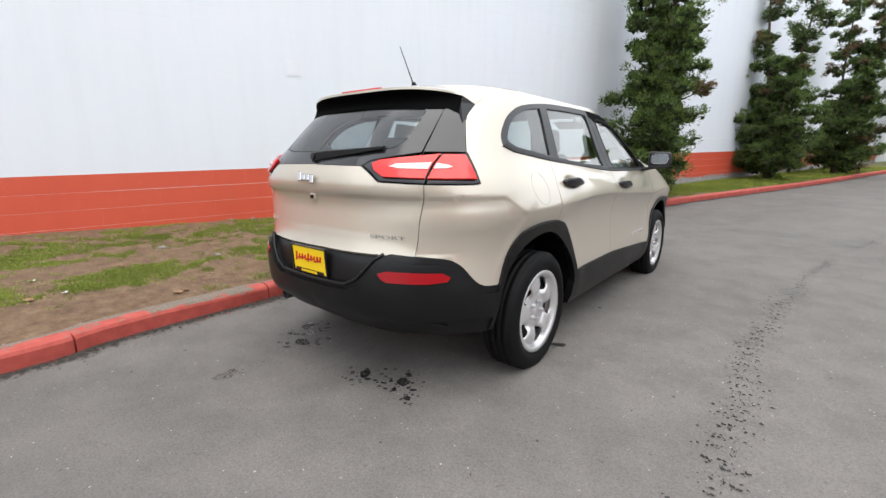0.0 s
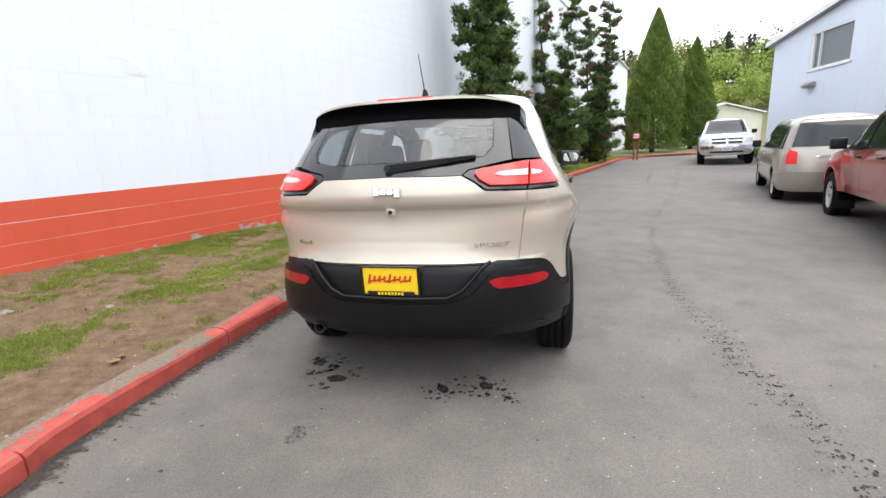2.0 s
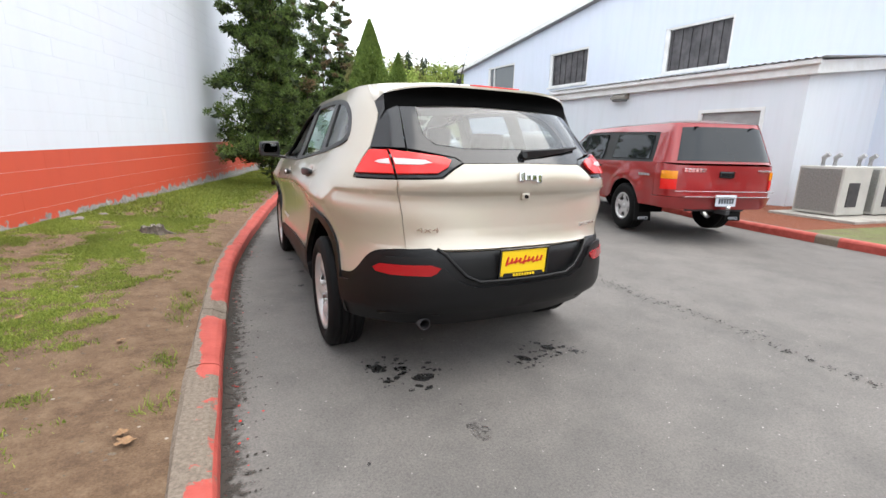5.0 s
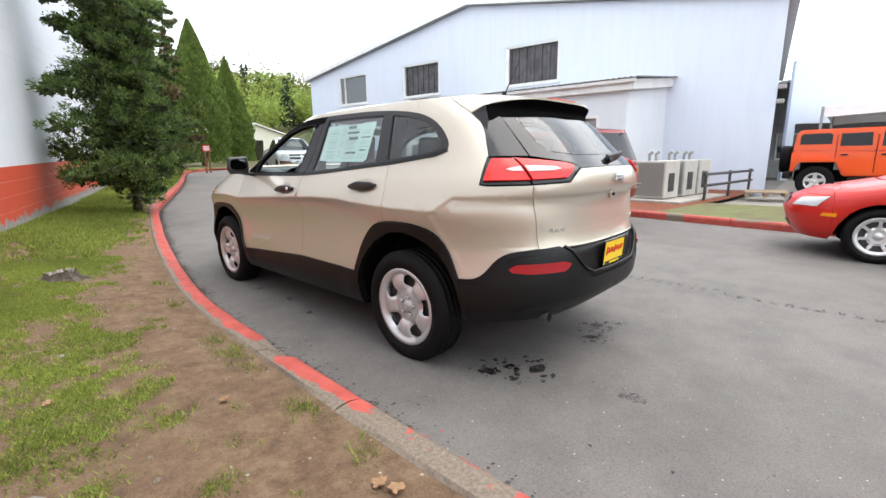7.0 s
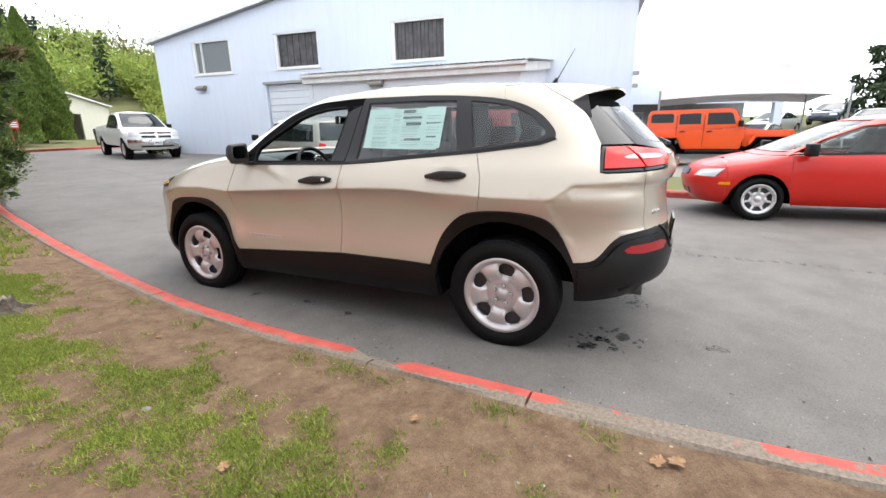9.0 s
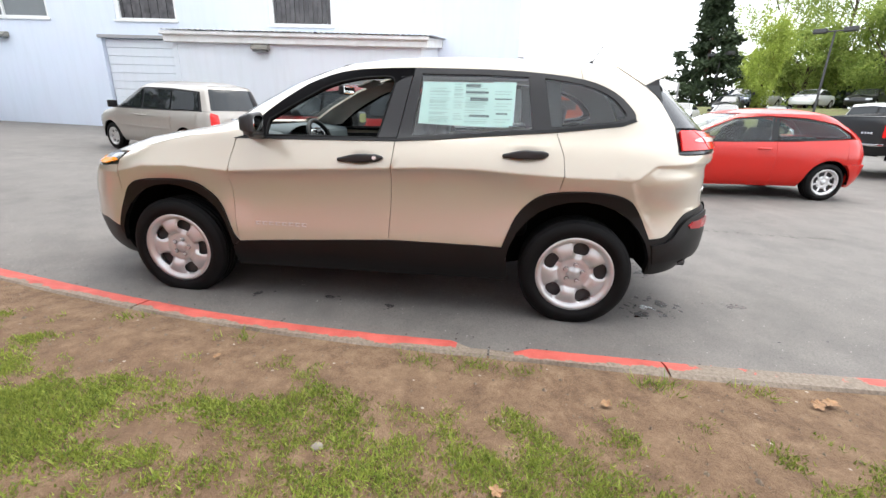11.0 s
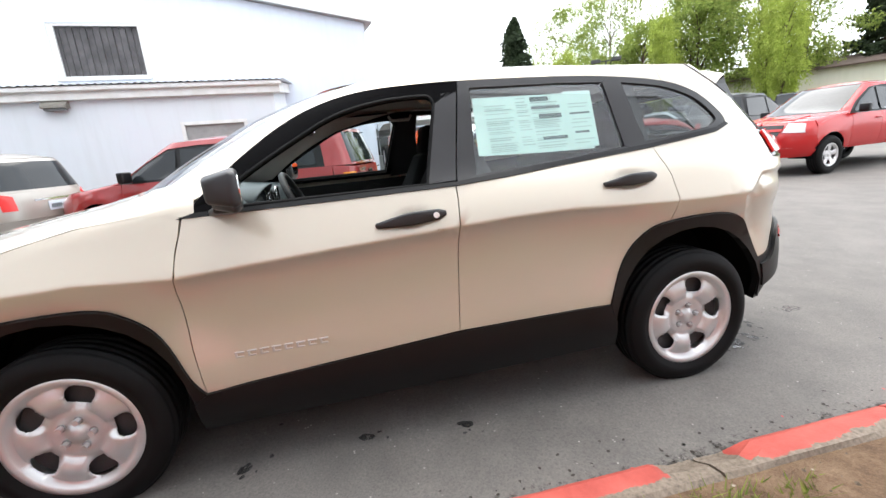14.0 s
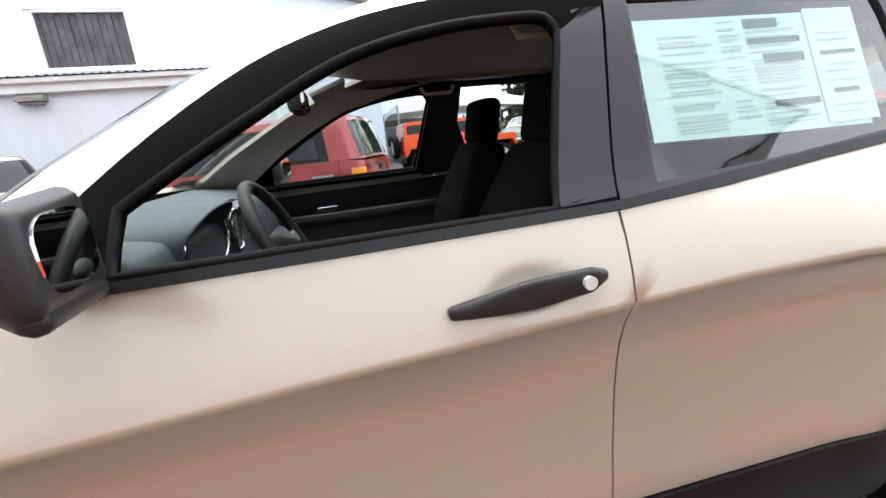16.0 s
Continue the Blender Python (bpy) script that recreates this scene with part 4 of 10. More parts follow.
def wheel_parts(root, at, side, r, width, rim_r, style, rim_mat, spokes=5, turned=0.0):
    """A wheel under a car: tyre, rim with openings, hub; side: +1 right."""
    w = new("wheel")
    w.parent = root
    w.location, w.rotation_euler = at, (radians(turned), 0, 0)
    hw = width / 2
    prof = [(rim_r, -hw * 0.8), (rim_r + 0.02, -hw * 0.96), (r - 0.05, -hw), (r - 0.016, -hw * 0.86)]
    for g in (-0.55, -0.18, 0.18, 0.55):
        prof += [(r, (g - 0.13) * hw), (r, (g + 0.13) * hw), (r - 0.009, (g + 0.135) * hw), (r - 0.009, (g + 0.22) * hw)]
    prof += [(r - 0.016, hw * 0.86), (r - 0.05, hw), (r - 0.075, hw * 1.005), (rim_r + 0.035, hw * 0.98), (rim_r + 0.012, hw * 0.9), (rim_r, hw * 0.82)]
    vs, fs = lathe(prof, 56, side)
    sheet("tyre", vs, fs, M_RUBBER, w, smooth=True)
    # rim: a dished disc of rings, with openings left out
    seg, R = (200 if style == "steel" else 120), [0.0, 0.03, 0.036, 0.055, 0.075, 0.088, 0.10]
    nr = 22 if style == "steel" else 12
    R += [0.10 + (rim_r - 0.03 - 0.10) * i / nr for i in range(1, nr + 1)] + [rim_r - 0.018, rim_r - 0.008, rim_r + 0.008, rim_r + 0.01, rim_r - 0.004]
    face = hw * 0.72

    def hole(rr, t):
        """Below 1 inside a rounded window of the pressed wheel."""
        ph = (t * spokes / (2 * math.pi)) % 1.0 - 0.5
        a, b = ph * 2 * math.pi / spokes * rr / (0.049 + 0.25 * (rr - 0.165)), (rr - 0.163) / 0.039
        return (abs(a) ** 2.6 + abs(b) ** 2.6) ** (1 / 2.6)

    def depth(rr, t):
        ph = (t * spokes / (2 * math.pi)) % 1.0
        sp = 0.5 + 0.5 * math.cos(2 * math.pi * ph)
        if rr < 0.036:
            return face - 0.012 + 0.010 * (rr < 0.031)
        if rr < 0.10:
            return face - 0.018 + 0.006 * (rr > 0.07)
        if rr > rim_r - 0.02:
            return hw * 0.84 + (0.006 if rr > rim_r - 0.01 else 0)
        f = (rr - 0.10) / (rim_r - 0.13)
        if style == "steel":
            g = min(max((sp - 0.02) / 0.62, 0), 1)
            g = g * g * (3 - 2 * g)
            h = math.sin(math.pi * min(max(f, 0), 1) ** 0.8)
            edge = math.exp(-3.0 * max(0, hole(rr, t) - 1))
            return face - 0.014 + 0.020 * g * h - 0.010 * (1 - g) * h + 0.008 * f - 0.009 * edge
        return face - 0.012 + 0.014 * f - 0.016 * (1 - sp) ** 2

    def opening(rr, t):
        ph = (t * spokes / (2 * math.pi)) % 1.0 - 0.5
        f = (rr - 0.10) / (rim_r - 0.13)
        if style == "steel":
            return hole(rr, t) < 1
        return 0.06 < f < 0.93 and abs(ph) < (0.42 if style == "open" else 0.30) - 0.10 * (1 - f)
    vs, fs = [], []
    for k in range(seg):
        t = 2 * math.pi * k / seg
        for i, rr in enumerate(R):
            x = depth(rr, t) if i < len(R) - 2 else (hw * 0.80 if i == len(R) - 2 else -hw * 0.5)
            yy, zz = rr * math.sin(t), rr * math.cos(t)
            if style == "steel" and 6 < i < len(R) - 4:
                # the windows' rims run true, not stepped
                q = hole(rr, t)
                if 0.72 < q < 1.16:
                    tc = (math.floor(t * spokes / (2 * math.pi)) + 0.5) * 2 * math.pi / spokes
                    cy, cz = 0.163 * math.sin(tc), 0.163 * math.cos(tc)
                    yy, zz = cy + (yy - cy) / q, cz + (zz - cz) / q
            vs.append((x * side, yy, zz))
    m = len(R)
    for k in range(seg):
        j = (k + 1) % seg
        for i in range(m - 1):
            tm, rm = 2 * math.pi * (k + 0.5) / seg, (R[i] + R[i + 1]) / 2
            if i > 6 and i < m - 5 and opening(rm, tm):
                continue
            f = (k * m + i, k * m + i + 1, j * m + i + 1, j * m + i)
            fs.append(f[::-1] if side > 0 else f)
    rim = sheet("rim", vs, fs, rim_mat, w, smooth=True)
    # what shows behind the openings
    vs, fs = lathe([(0.001, face * 0.45), (rim_r - 0.03, face * 0.45), (rim_r - 0.025, face * 0.3)], 24, side)
    sheet("brake_disc", vs, fs, M_DARK, w, smooth=False)
    if style == "steel":
        for k in range(5):
            t = 2 * math.pi * (k + 0.5) / 5
            bm = bmesh.new()
            cyl(bm, 0.0125, 0.010, 0.030, pose((face - 0.004) * side, 0.056 * math.sin(t), 0.058 * math.cos(t), 0, 90, 0), 6)
            part("lug_nut", bm, M_SILVER, w)
            # flat grey disc round each nut paints the shade of a recess
            bm = bmesh.new()
            cyl(bm, 0.0165, 0.016, 0.006, pose((face - 0.0162) * side, 0.056 * math.sin(t), 0.056 * math.cos(t), 0, 90, 0), 14)
            part("lug_recess_shade", bm, M_GREY, w)
    return w

# ---- the champagne SUV ----
def champagne():
    m, n, l, b = nodes_of("champagne_metallic_paint")
    fl = noise_tex(n, l, 900, 2, 0.5)
    c = mixed(n, l, fl.outputs["Fac"], (0.503, 0.450, 0.368), (0.602, 0.543, 0.453))
    l.new(c, b.inputs["Base Color"])
    b.inputs["Metallic"].default_value, b.inputs["Roughness"].default_value = 0.44, 0.34
    b.inputs["Coat Weight"].default_value, b.inputs["Coat Roughness"].default_value, b.inputs["Coat IOR"].default_value = 1.0, 0.04, 1.5
    return m


M_PAINT = champagne()
M_REVERSE = glossy("pale_reverse_lens", (0.62, 0.55, 0.55), 0.1, coat=0.6)
M_HEADLAMP = glossy("smoked_headlamp_lens", (0.035, 0.036, 0.04), 0.12, coat=0.5)
CREST = ([-2.4, -1.9, -1.7, -1.5, -1.2, -0.95, -0.7, -0.4, -0.17, 0.16, 0.34, 0.6, 0.9, 1.2, 1.5, 1.75, 2.3], [0.84, 0.86, 0.90, 0.94, 0.945, 0.952, 0.965, 0.963, 0.951, 0.934, 0.925, 0.910, 0.892, 0.92, 0.91, 0.85, 0.80])
SUV_W = ([0.2, 0.26, 0.34, 0.44, 0.52, 0.64, 0.72, 0.82, 0.90, 0.93, 0.96, 1.02, 1.10, 1.15, 1.20, 1.30, 1.47, 1.545, 1.575, 1.62, 1.7],
         [0.80, 0.855, 0.885, 0.892, 0.886, 0.866, 0.860, 0.876, 0.912, 0.922, 0.912, 0.888, 0.855, 0.825, 0.798, 0.758, 0.692, 0.655, 0.635, 0.58, 0.4])
SUV_DOOR = ([0.2, 0.26, 0.34, 0.44, 0.52, 0.60, 0.68, 0.76, 0.82, 0.87, 0.905, 0.93, 0.96, 1.02, 1.10, 1.15],
            [0.80, 0.855, 0.885, 0.892, 0.888, 0.876, 0.869, 0.868, 0.874, 0.885, 0.900, 0.923, 0.914, 0.889, 0.855, 0.825])
SUV_TAIL = ([0.2, 0.26, 0.34, 0.44, 0.52, 0.62, 0.72, 0.82, 0.90, 0.93, 0.96, 1.02, 1.10, 1.15],
            [0.80, 0.855, 0.885, 0.892, 0.889, 0.884, 0.884, 0.889, 0.896, 0.899, 0.897, 0.885, 0.855, 0.825])
HANDLES = ((0.005, 1.008, 0.075, 0.034), (-0.995, 1.062, 0.075, 0.034))


def suv_width(z, y):
    c = lerp_table(y, *CREST) - 0.93
    k = lerp_table(z, [0.5, 0.75, 1.02, 1.15], [0, 1, 1, 0])
    w = lerp_table(z - c * k, *SUV_W)
    if z < 1.1:
        # between the wheels the crest is a sharp crease over a hollow flank
        f = lerp_table(y, [-1.15, -0.75, 0.80, 1.05], [0, 1, 1, 0])
        w += (lerp_table(z - c * k, *SUV_DOOR) - w) * f
        f = lerp_table(y, [-1.85, -1.45, 1.6, 1.9], [1, 0, 0, 0.6])
        w += (lerp_table(z - c * k, *SUV_TAIL) - w) * f
    for yc, zc, wy, wz in HANDLES:
        w -= 0.011 * math.exp(-(((y - yc) / wy) ** 2 + ((z - zc) / wz) ** 2) ** 2)
    # flares over the wheels
    for hy in (-1.35, 1.35):
        r = math.hypot(y - hy, z - 0.36)
        w += (0.010 if hy < 0 else 0.018) * math.exp(-((r - 0.50) / 0.085) ** 2) * lerp_table(z, [0.2, 0.5], [0, 1])
    # the sides draw in towards the ends
    return w - 0.030 * max(0, abs(y) - 1.5) ** 1.5


suv_shell = Shell(
    suv_width,
    ([0.2, 0.3, 0.40, 0.46, 0.58, 0.70, 0.745, 0.76, 0.85, 0.97, 1.01, 1.03, 1.06, 1.10, 1.165, 1.24, 1.42, 1.50, 1.575, 1.65], [-2.01, -2.105, -2.205, -2.258, -2.275, -2.268, -2.255, -2.24, -2.226, -2.215, -2.222, -2.248, -2.260, -2.258, -2.232, -2.15, -1.97, -1.87, -1.76, -1.6]),
    ([0.2, 0.3, 0.5, 0.7, 0.88, 0.95, 1.00, 1.06, 1.10, 1.14, 1.17, 1.20, 1.30, 1.45, 1.54, 1.575, 1.65], [2.17, 2.31, 2.385, 2.375, 2.275, 2.135, 2.0, 1.82, 1.62, 1.38, 1.21, 1.14, 0.985, 0.705, 0.475, 0.34, 0.0]),
    ([0, 1.2, 1.55, 2], [-1.35, -1.35, -1.22, -1.2]),
    ([0, 0.95, 1.10, 1.17, 1.20, 1.30, 1.45, 1.575, 1.7], [1.35, 1.30, 1.05, 0.62, 0.53, 0.37, 0.09, -0.25, -0.5]))

suv_shell.crease = lambda y: lerp_table(y, *CREST)
suv_shell.dents = HANDLES
# behind a slanting fold the quarter drops in below the tail lamp
FOLD = [(-1.97, 1.022), (-1.74, 1.022), (-1.60, 0.925), (-1.66, 0.80), (-1.80, 0.60)]


def fold_recess(y, z):
    up = lerp_table(-y, [1.60, 1.74, 2.4], [0.925, 1.022, 1.022])
    back = lerp_table(z, [0.60, 0.80, 0.925, 1.03], [-1.80, -1.66, -1.60, -1.74])
    a = min(max((up - z) / 0.016, 0), 1)
    b = min(max((back - y) / 0.03, 0), 1)
    return 0.012 * a * b * lerp_table(z, [0.60, 0.74, 0.95], [0.0, 0.55, 1.0])


suv_shell.lines, suv_shell.recess = (FOLD,), fold_recess
suv_shell.rows = (0.40, 0.45, 0.47, 0.70, 0.742, 0.748, 0.757, 0.764, 1.004, 1.012, 1.026, 1.034)
suv = thing("suv", pose(0, 0, 0), "champagne-beige metallic SUV parked at the kerb, driver's window open", "car")
S = suv_shell


def yz(*pts):
    return [("y", a, b) for a, b in pts]


R_ARCH = yz((-0.885, 0.49), (-0.96, 0.685), (-1.07, 0.805), (-1.20, 0.85), (-1.43, 0.86), (-1.59, 0.83), (-1.675, 0.755), (-1.765, 0.58))
F_ARCH = yz((0.87, 0.425), (0.915, 0.49), (0.99, 0.67), (1.08, 0.77), (1.20, 0.82), (1.44, 0.82), (1.60, 0.795), (1.68, 0.735), (1.755, 0.61), (1.80, 0.46))
def rounded_line(pts, n=4):
    """Catmull-Rom through outline points, for a smooth arch."""
    q = [Vector((p[1], p[2])) for p in pts]
    out = []
    for i in range(len(q) - 1):
        p0, p1, p2, p3 = q[max(i - 1, 0)], q[i], q[i + 1], q[min(i + 2, len(q) - 1)]
        for j in range(n):
            t = j / n
            v = 0.5 * ((2 * p1) + (p2 - p0) * t + (2 * p0 - 5 * p1 + 4 * p2 - p3) * t * t + (3 * p1 - p0 - 3 * p2 + p3) * t ** 3)
            out.append(("y", v.x, v.y))
    out.append(("y", q[-1].x, q[-1].y))
    return out


R_TOP = rounded_line(R_ARCH)
BUMP = rounded_line(yz((-1.765, 0.58), (-1.85, 0.588), (-1.90, 0.622), (-1.95, 0.690), (-2.00, 0.728), (-2.06, 0.742)), 3)
BUMP_FACE = rounded_line(yz((-1.785, 0.545), (-1.862, 0.553), (-1.915, 0.590), (-1.965, 0.658), (-2.01, 0.694), (-2.06, 0.708)), 3)
F_TOP = rounded_line(F_ARCH)
DOOR_F = yz((0.87, 0.425), (0.892, 0.61), (0.90, 0.84), (0.875, 0.99), (0.84, 1.105))
DOOR_M = yz((-0.155, 0.49), (-0.172, 0.7), (-0.185, 0.96), (-0.200, 1.115))
DOOR_R = yz((-1.20, 0.85), (-1.222, 0.95), (-1.212, 1.06), (-1.165, 1.19))
BELT_F = yz((0.84, 1.105), (0.3, 1.108), (-0.200, 1.115))
BELT_R = yz((-0.200, 1.115), (-0.45, 1.132), (-0.72, 1.155), (-1.165, 1.19))
BELT_Q = yz((-1.165, 1.19), (-1.54, 1.234), (-1.615, 1.268))
DLO_TOP = yz((-1.615, 1.268), (-1.60, 1.322), (-1.485, 1.425), (-1.30, 1.493), (-1.03, 1.528), (-0.75, 1.543), (-0.29, 1.548), (-0.06, 1.541), (0.10, 1.532), (0.26, 1.503), (0.424, 1.438), (0.584, 1.336), (0.735, 1.213), (0.84, 1.105))
DLO_S = rounded_line(DLO_TOP, 3)

door = S.panel("front_door", DOOR_F + BELT_F[1:] + DOOR_M[::-1][1:], M_PAINT, suv)
S.panel("rear_door", DOOR_M + BELT_R[1:] + DOOR_R[::-1][1:] + R_TOP[:13][::-1], M_PAINT, suv)
S.panel("front_fender", F_TOP + yz((1.76, 0.62), (1.73, 0.80), (1.735, 0.93), (1.66, 0.985)) + [("s", 1.13, 1.09), ("s", 1.03, 1.14), ("y", 0.86, 1.135)] + DOOR_F[::-1], M_PAINT, suv)
S.panel("quarter_panel", DOOR_R[::-1] + R_TOP[12:] + BUMP[1:] + [("r", 0.602, 0.75), ("r", 0.637, 1.02), ("r", 0.637, 1.083), ("r", 0.78, 1.08), ("y", -1.87, 1.085), ("y", -1.855, 1.225),
        ("r", 0.70, 1.23), ("r", 0.635, 1.37), ("y", -1.66, 1.50), ("y", -1.56, 1.575), ("y", -1.28, 1.575)] + DLO_S[:10][::-1] + BELT_Q[::-1][1:-1], M_PAINT, suv)
S.panel("roof_rail", DLO_S[9:-2] + [("y", 0.85, 1.135), ("s", 1.12, 1.156), ("s", 1.40, 1.185), ("s", 1.40, 1.575), ("s", 1.0, 1.575), ("y", -1.28, 1.575)], M_PAINT, suv, gap=0.0)
S.panel("hood", [("s", 2, 0.965), ("s", 1.45, 0.975), ("y", 1.66, 0.987), ("s", 1.13, 1.092), ("s", 1.03, 1.142), ("s", 1.20, 1.158), ("s", 1.42, 1.182), ("s", 2, 1.19)], M_PAINT, suv, middle=True)
S.panel("front_bumper", yz((1.80, 0.46), (1.755, 0.61), (1.73, 0.80), (1.735, 0.90), (1.95, 0.875)) + [("f", 0.45, 0.885), ("f", 0, 0.885), ("f", 0, 0.50), ("f", 0.5, 0.50), ("y", 1.98, 0.50)], M_PAINT, suv, middle=True)
S.panel("front_valance", yz((1.80, 0.46), (1.98, 0.50)) + [("f", 0.5, 0.50), ("f", 0, 0.50), ("f", 0, 0.25), ("f", 0.55, 0.25), ("y", 1.73, 0.25)], M_PLASTIC, suv, middle=True)
lamp = S.panel("headlight", yz((1.70, 0.975), (1.74, 0.915), (1.95, 0.88)) + [("f", 0.45, 0.89), ("f", 0.45, 0.945), ("y", 1.92, 0.955)], M_HEADLAMP, suv, d=0.004)
for sd, lm in zip((1, -1), lamp):
    S.panel("indicator", yz((1.725, 0.925), (1.88, 0.888), (2.05, 0.882), (2.16, 0.888), (2.15, 0.915), (2.02, 0.914), (1.78, 0.938)), M_AMBER, lm, sides=(sd,), d=0.009, step=0.03, thick=0.006)

# tailgate, lamps and rear bumper
tailgate = S.panel("tailgate", [("r", 0, 0.75), ("r", 0.602, 0.75), ("r", 0.637, 1.02), ("r", 0.637, 1.083), ("r", 0.45, 1.092), ("r", 0.40, 1.13), ("r", 0.345, 1.163), ("r", 0, 1.168)], M_PAINT, suv, middle=True)[0]
rear_glass = S.panel("rear_window", [("r", 0, 1.235), ("r", 0.30, 1.233), ("r", 0.44, 1.25), ("r", 0.475, 1.30), ("r", 0.46, 1.44), ("r", 0, 1.46)], M_GLASS_REAR, suv, middle=True, d=-0.003, thick=0.004)[0]
S.panel("window_border", [("r", 0, 1.168), ("r", 0.345, 1.164), ("r", 0.37, 1.19), ("r", 0.565, 1.228), ("r", 0.53, 1.44), ("r", 0.46, 1.44), ("r", 0.475, 1.30), ("r", 0.44, 1.25), ("r", 0.30, 1.233), ("r", 0, 1.235)], M_GLOSSBLACK, suv, middle=True, d=-0.002)
S.panel("pillar_trim", [("r", 0.57, 1.230), ("r", 0.70, 1.230), ("r", 0.635, 1.37), ("y", -1.665, 1.495), ("r", 0.54, 1.495), ("r", 0.53, 1.44)], M_GLOSSBLACK, suv, d=-0.002)
for sd in (1, -1):
    tl = S.panel("tail_light", [("r", 0.645, 1.088), ("r", 0.78, 1.085), ("y", -1.868, 1.09), ("y", -1.86, 1.222), ("r", 0.70, 1.226), ("r", 0.645, 1.222)], M_GLOSSBLACK, suv, sides=(sd,), d=-0.004, step=0.03)[0]
    S.panel("lens", [("r", 0.643, 1.105), ("r", 0.78, 1.102), ("y", -1.885, 1.105), ("y", -1.878, 1.208), ("r", 0.70, 1.214), ("r", 0.643, 1.214)], M_REDLENS, tl, sides=(sd,), d=0.012, step=0.025, thick=0.012)
    S.panel("reverse_lens", [("r", 0.648, 1.146), ("r", 0.685, 1.146), ("r", 0.70, 1.155), ("r", 0.685, 1.165), ("r", 0.648, 1.171)], M_REVERSE, tl, sides=(sd,), d=0.016, step=0.02, thick=0.006)
    tg = S.panel("tailgate_light", [("r", 0.638, 1.088), ("r", 0.455, 1.098), ("r", 0.405, 1.135), ("r", 0.35, 1.168), ("r", 0.375, 1.190), ("r", 0.638, 1.225)], M_GLOSSBLACK, suv, sides=(sd,), d=-0.003, step=0.03)[0]
    S.panel("lens", [("r", 0.636, 1.105), ("r", 0.47, 1.112), ("r", 0.42, 1.142), ("r", 0.40, 1.17), ("r", 0.43, 1.187), ("r", 0.636, 1.215)], M_REDLENS, tg, sides=(sd,), d=0.012, step=0.025, thick=0.012)
    S.panel("reverse_lens", [("r", 0.632, 1.144), ("r", 0.53, 1.146), ("r", 0.485, 1.157), ("r", 0.51, 1.168), ("r", 0.632, 1.173)], M_REVERSE, tg, sides=(sd,), d=0.016, step=0.02, thick=0.006)
    S.panel("reflector", [("r", 0.455, 0.668), ("r", 0.475, 0.640), ("r", 0.50, 0.626), ("r", 0.66, 0.622), ("r", 0.715, 0.630), ("r", 0.725, 0.652), ("r", 0.70, 0.676), ("r", 0.50, 0.684)], M_REFLECTOR, suv, sides=(sd,), d=0.026, step=0.03, thick=0.012)
S.panel("rear_bumper", BUMP + [("r", 0.50, 0.757), ("r", 0.435, 0.735), ("r", 0.40, 0.69), ("r", 0.34, 0.625), ("r", 0.27, 0.592), ("r", 0, 0.588), ("r", 0, 0.36), ("r", 0.55, 0.345), ("y", -1.97, 0.35), ("y", -1.84, 0.345), ("y", -1.78, 0.35), ("y", -1.78, 0.45)], M_PLASTIC, suv, middle=True, d=0.003, thick=0.03, gap=0)
S.panel("bumper_face", BUMP_FACE + [("r", 0.52, 0.718), ("r", 0.47, 0.705), ("r", 0.435, 0.66), ("r", 0.37, 0.598), ("r", 0.28, 0.566), ("r", 0, 0.562), ("r", 0, 0.44), ("r", 0.55, 0.44), ("y", -1.95, 0.45), ("y", -1.80, 0.43)], M_PLASTIC, suv, middle=True, d=0.019, thick=0.02, gap=0)
S.panel("bumper_recess", [("r", 0, 0.75), ("r", 0.47, 0.748), ("r", 0.40, 0.68), ("r", 0.28, 0.585), ("r", 0, 0.58)], M_PLASTIC, suv, middle=True, d=-0.018, thick=0.0, gap=0)
S.panel("bumper_skid", [("r", 0, 0.365), ("r", 0.50, 0.375), ("r", 0.46, 0.29), ("r", 0, 0.28)], M_PLASTIC, suv, middle=True, d=-0.02, gap=0)

# the raised lip round the recess
lip = []
for x, z in ((0.47, 0.752), (0.43, 0.727), (0.395, 0.685), (0.335, 0.622), (0.265, 0.590), (0.12, 0.587), (0.0, 0.586)):
    lip.append(S.off(S.s_at("r", x, z), z, 0.006))
lip = lip + [Vector((-p.x, p.y, p.z)) for p in lip[-2::-1]]
vs, fs = tube(lip, 0.009, 8)
sheet("bumper_lip", vs, fs, M_PLASTIC, suv, smooth=True)
# short raised brows over the tail pipe and its blank twin
for sd in (1, -1):
    brow = [S.off(S.s_at("r", x, z), z, 0.004) for x, z in ((0.44, 0.412), (0.50, 0.424), (0.58, 0.428), (0.66, 0.424), (0.71, 0.408))]
    vs, fs = tube([Vector((sd * p.x, p.y, p.z)) for p in brow], 0.008, 8)
    sheet("bumper_brow", vs, fs, M_PLASTIC, suv, smooth=True)
# cladding round the arches and along the sills
def arch_inner(hy, a0, a1, r=0.43, n=14):
    return yz(*[(hy + r * math.cos(radians(a0 + (a1 - a0) * i / n)), 0.36 + r * math.sin(radians(a0 + (a1 - a0) * i / n))) for i in range(n + 1)])


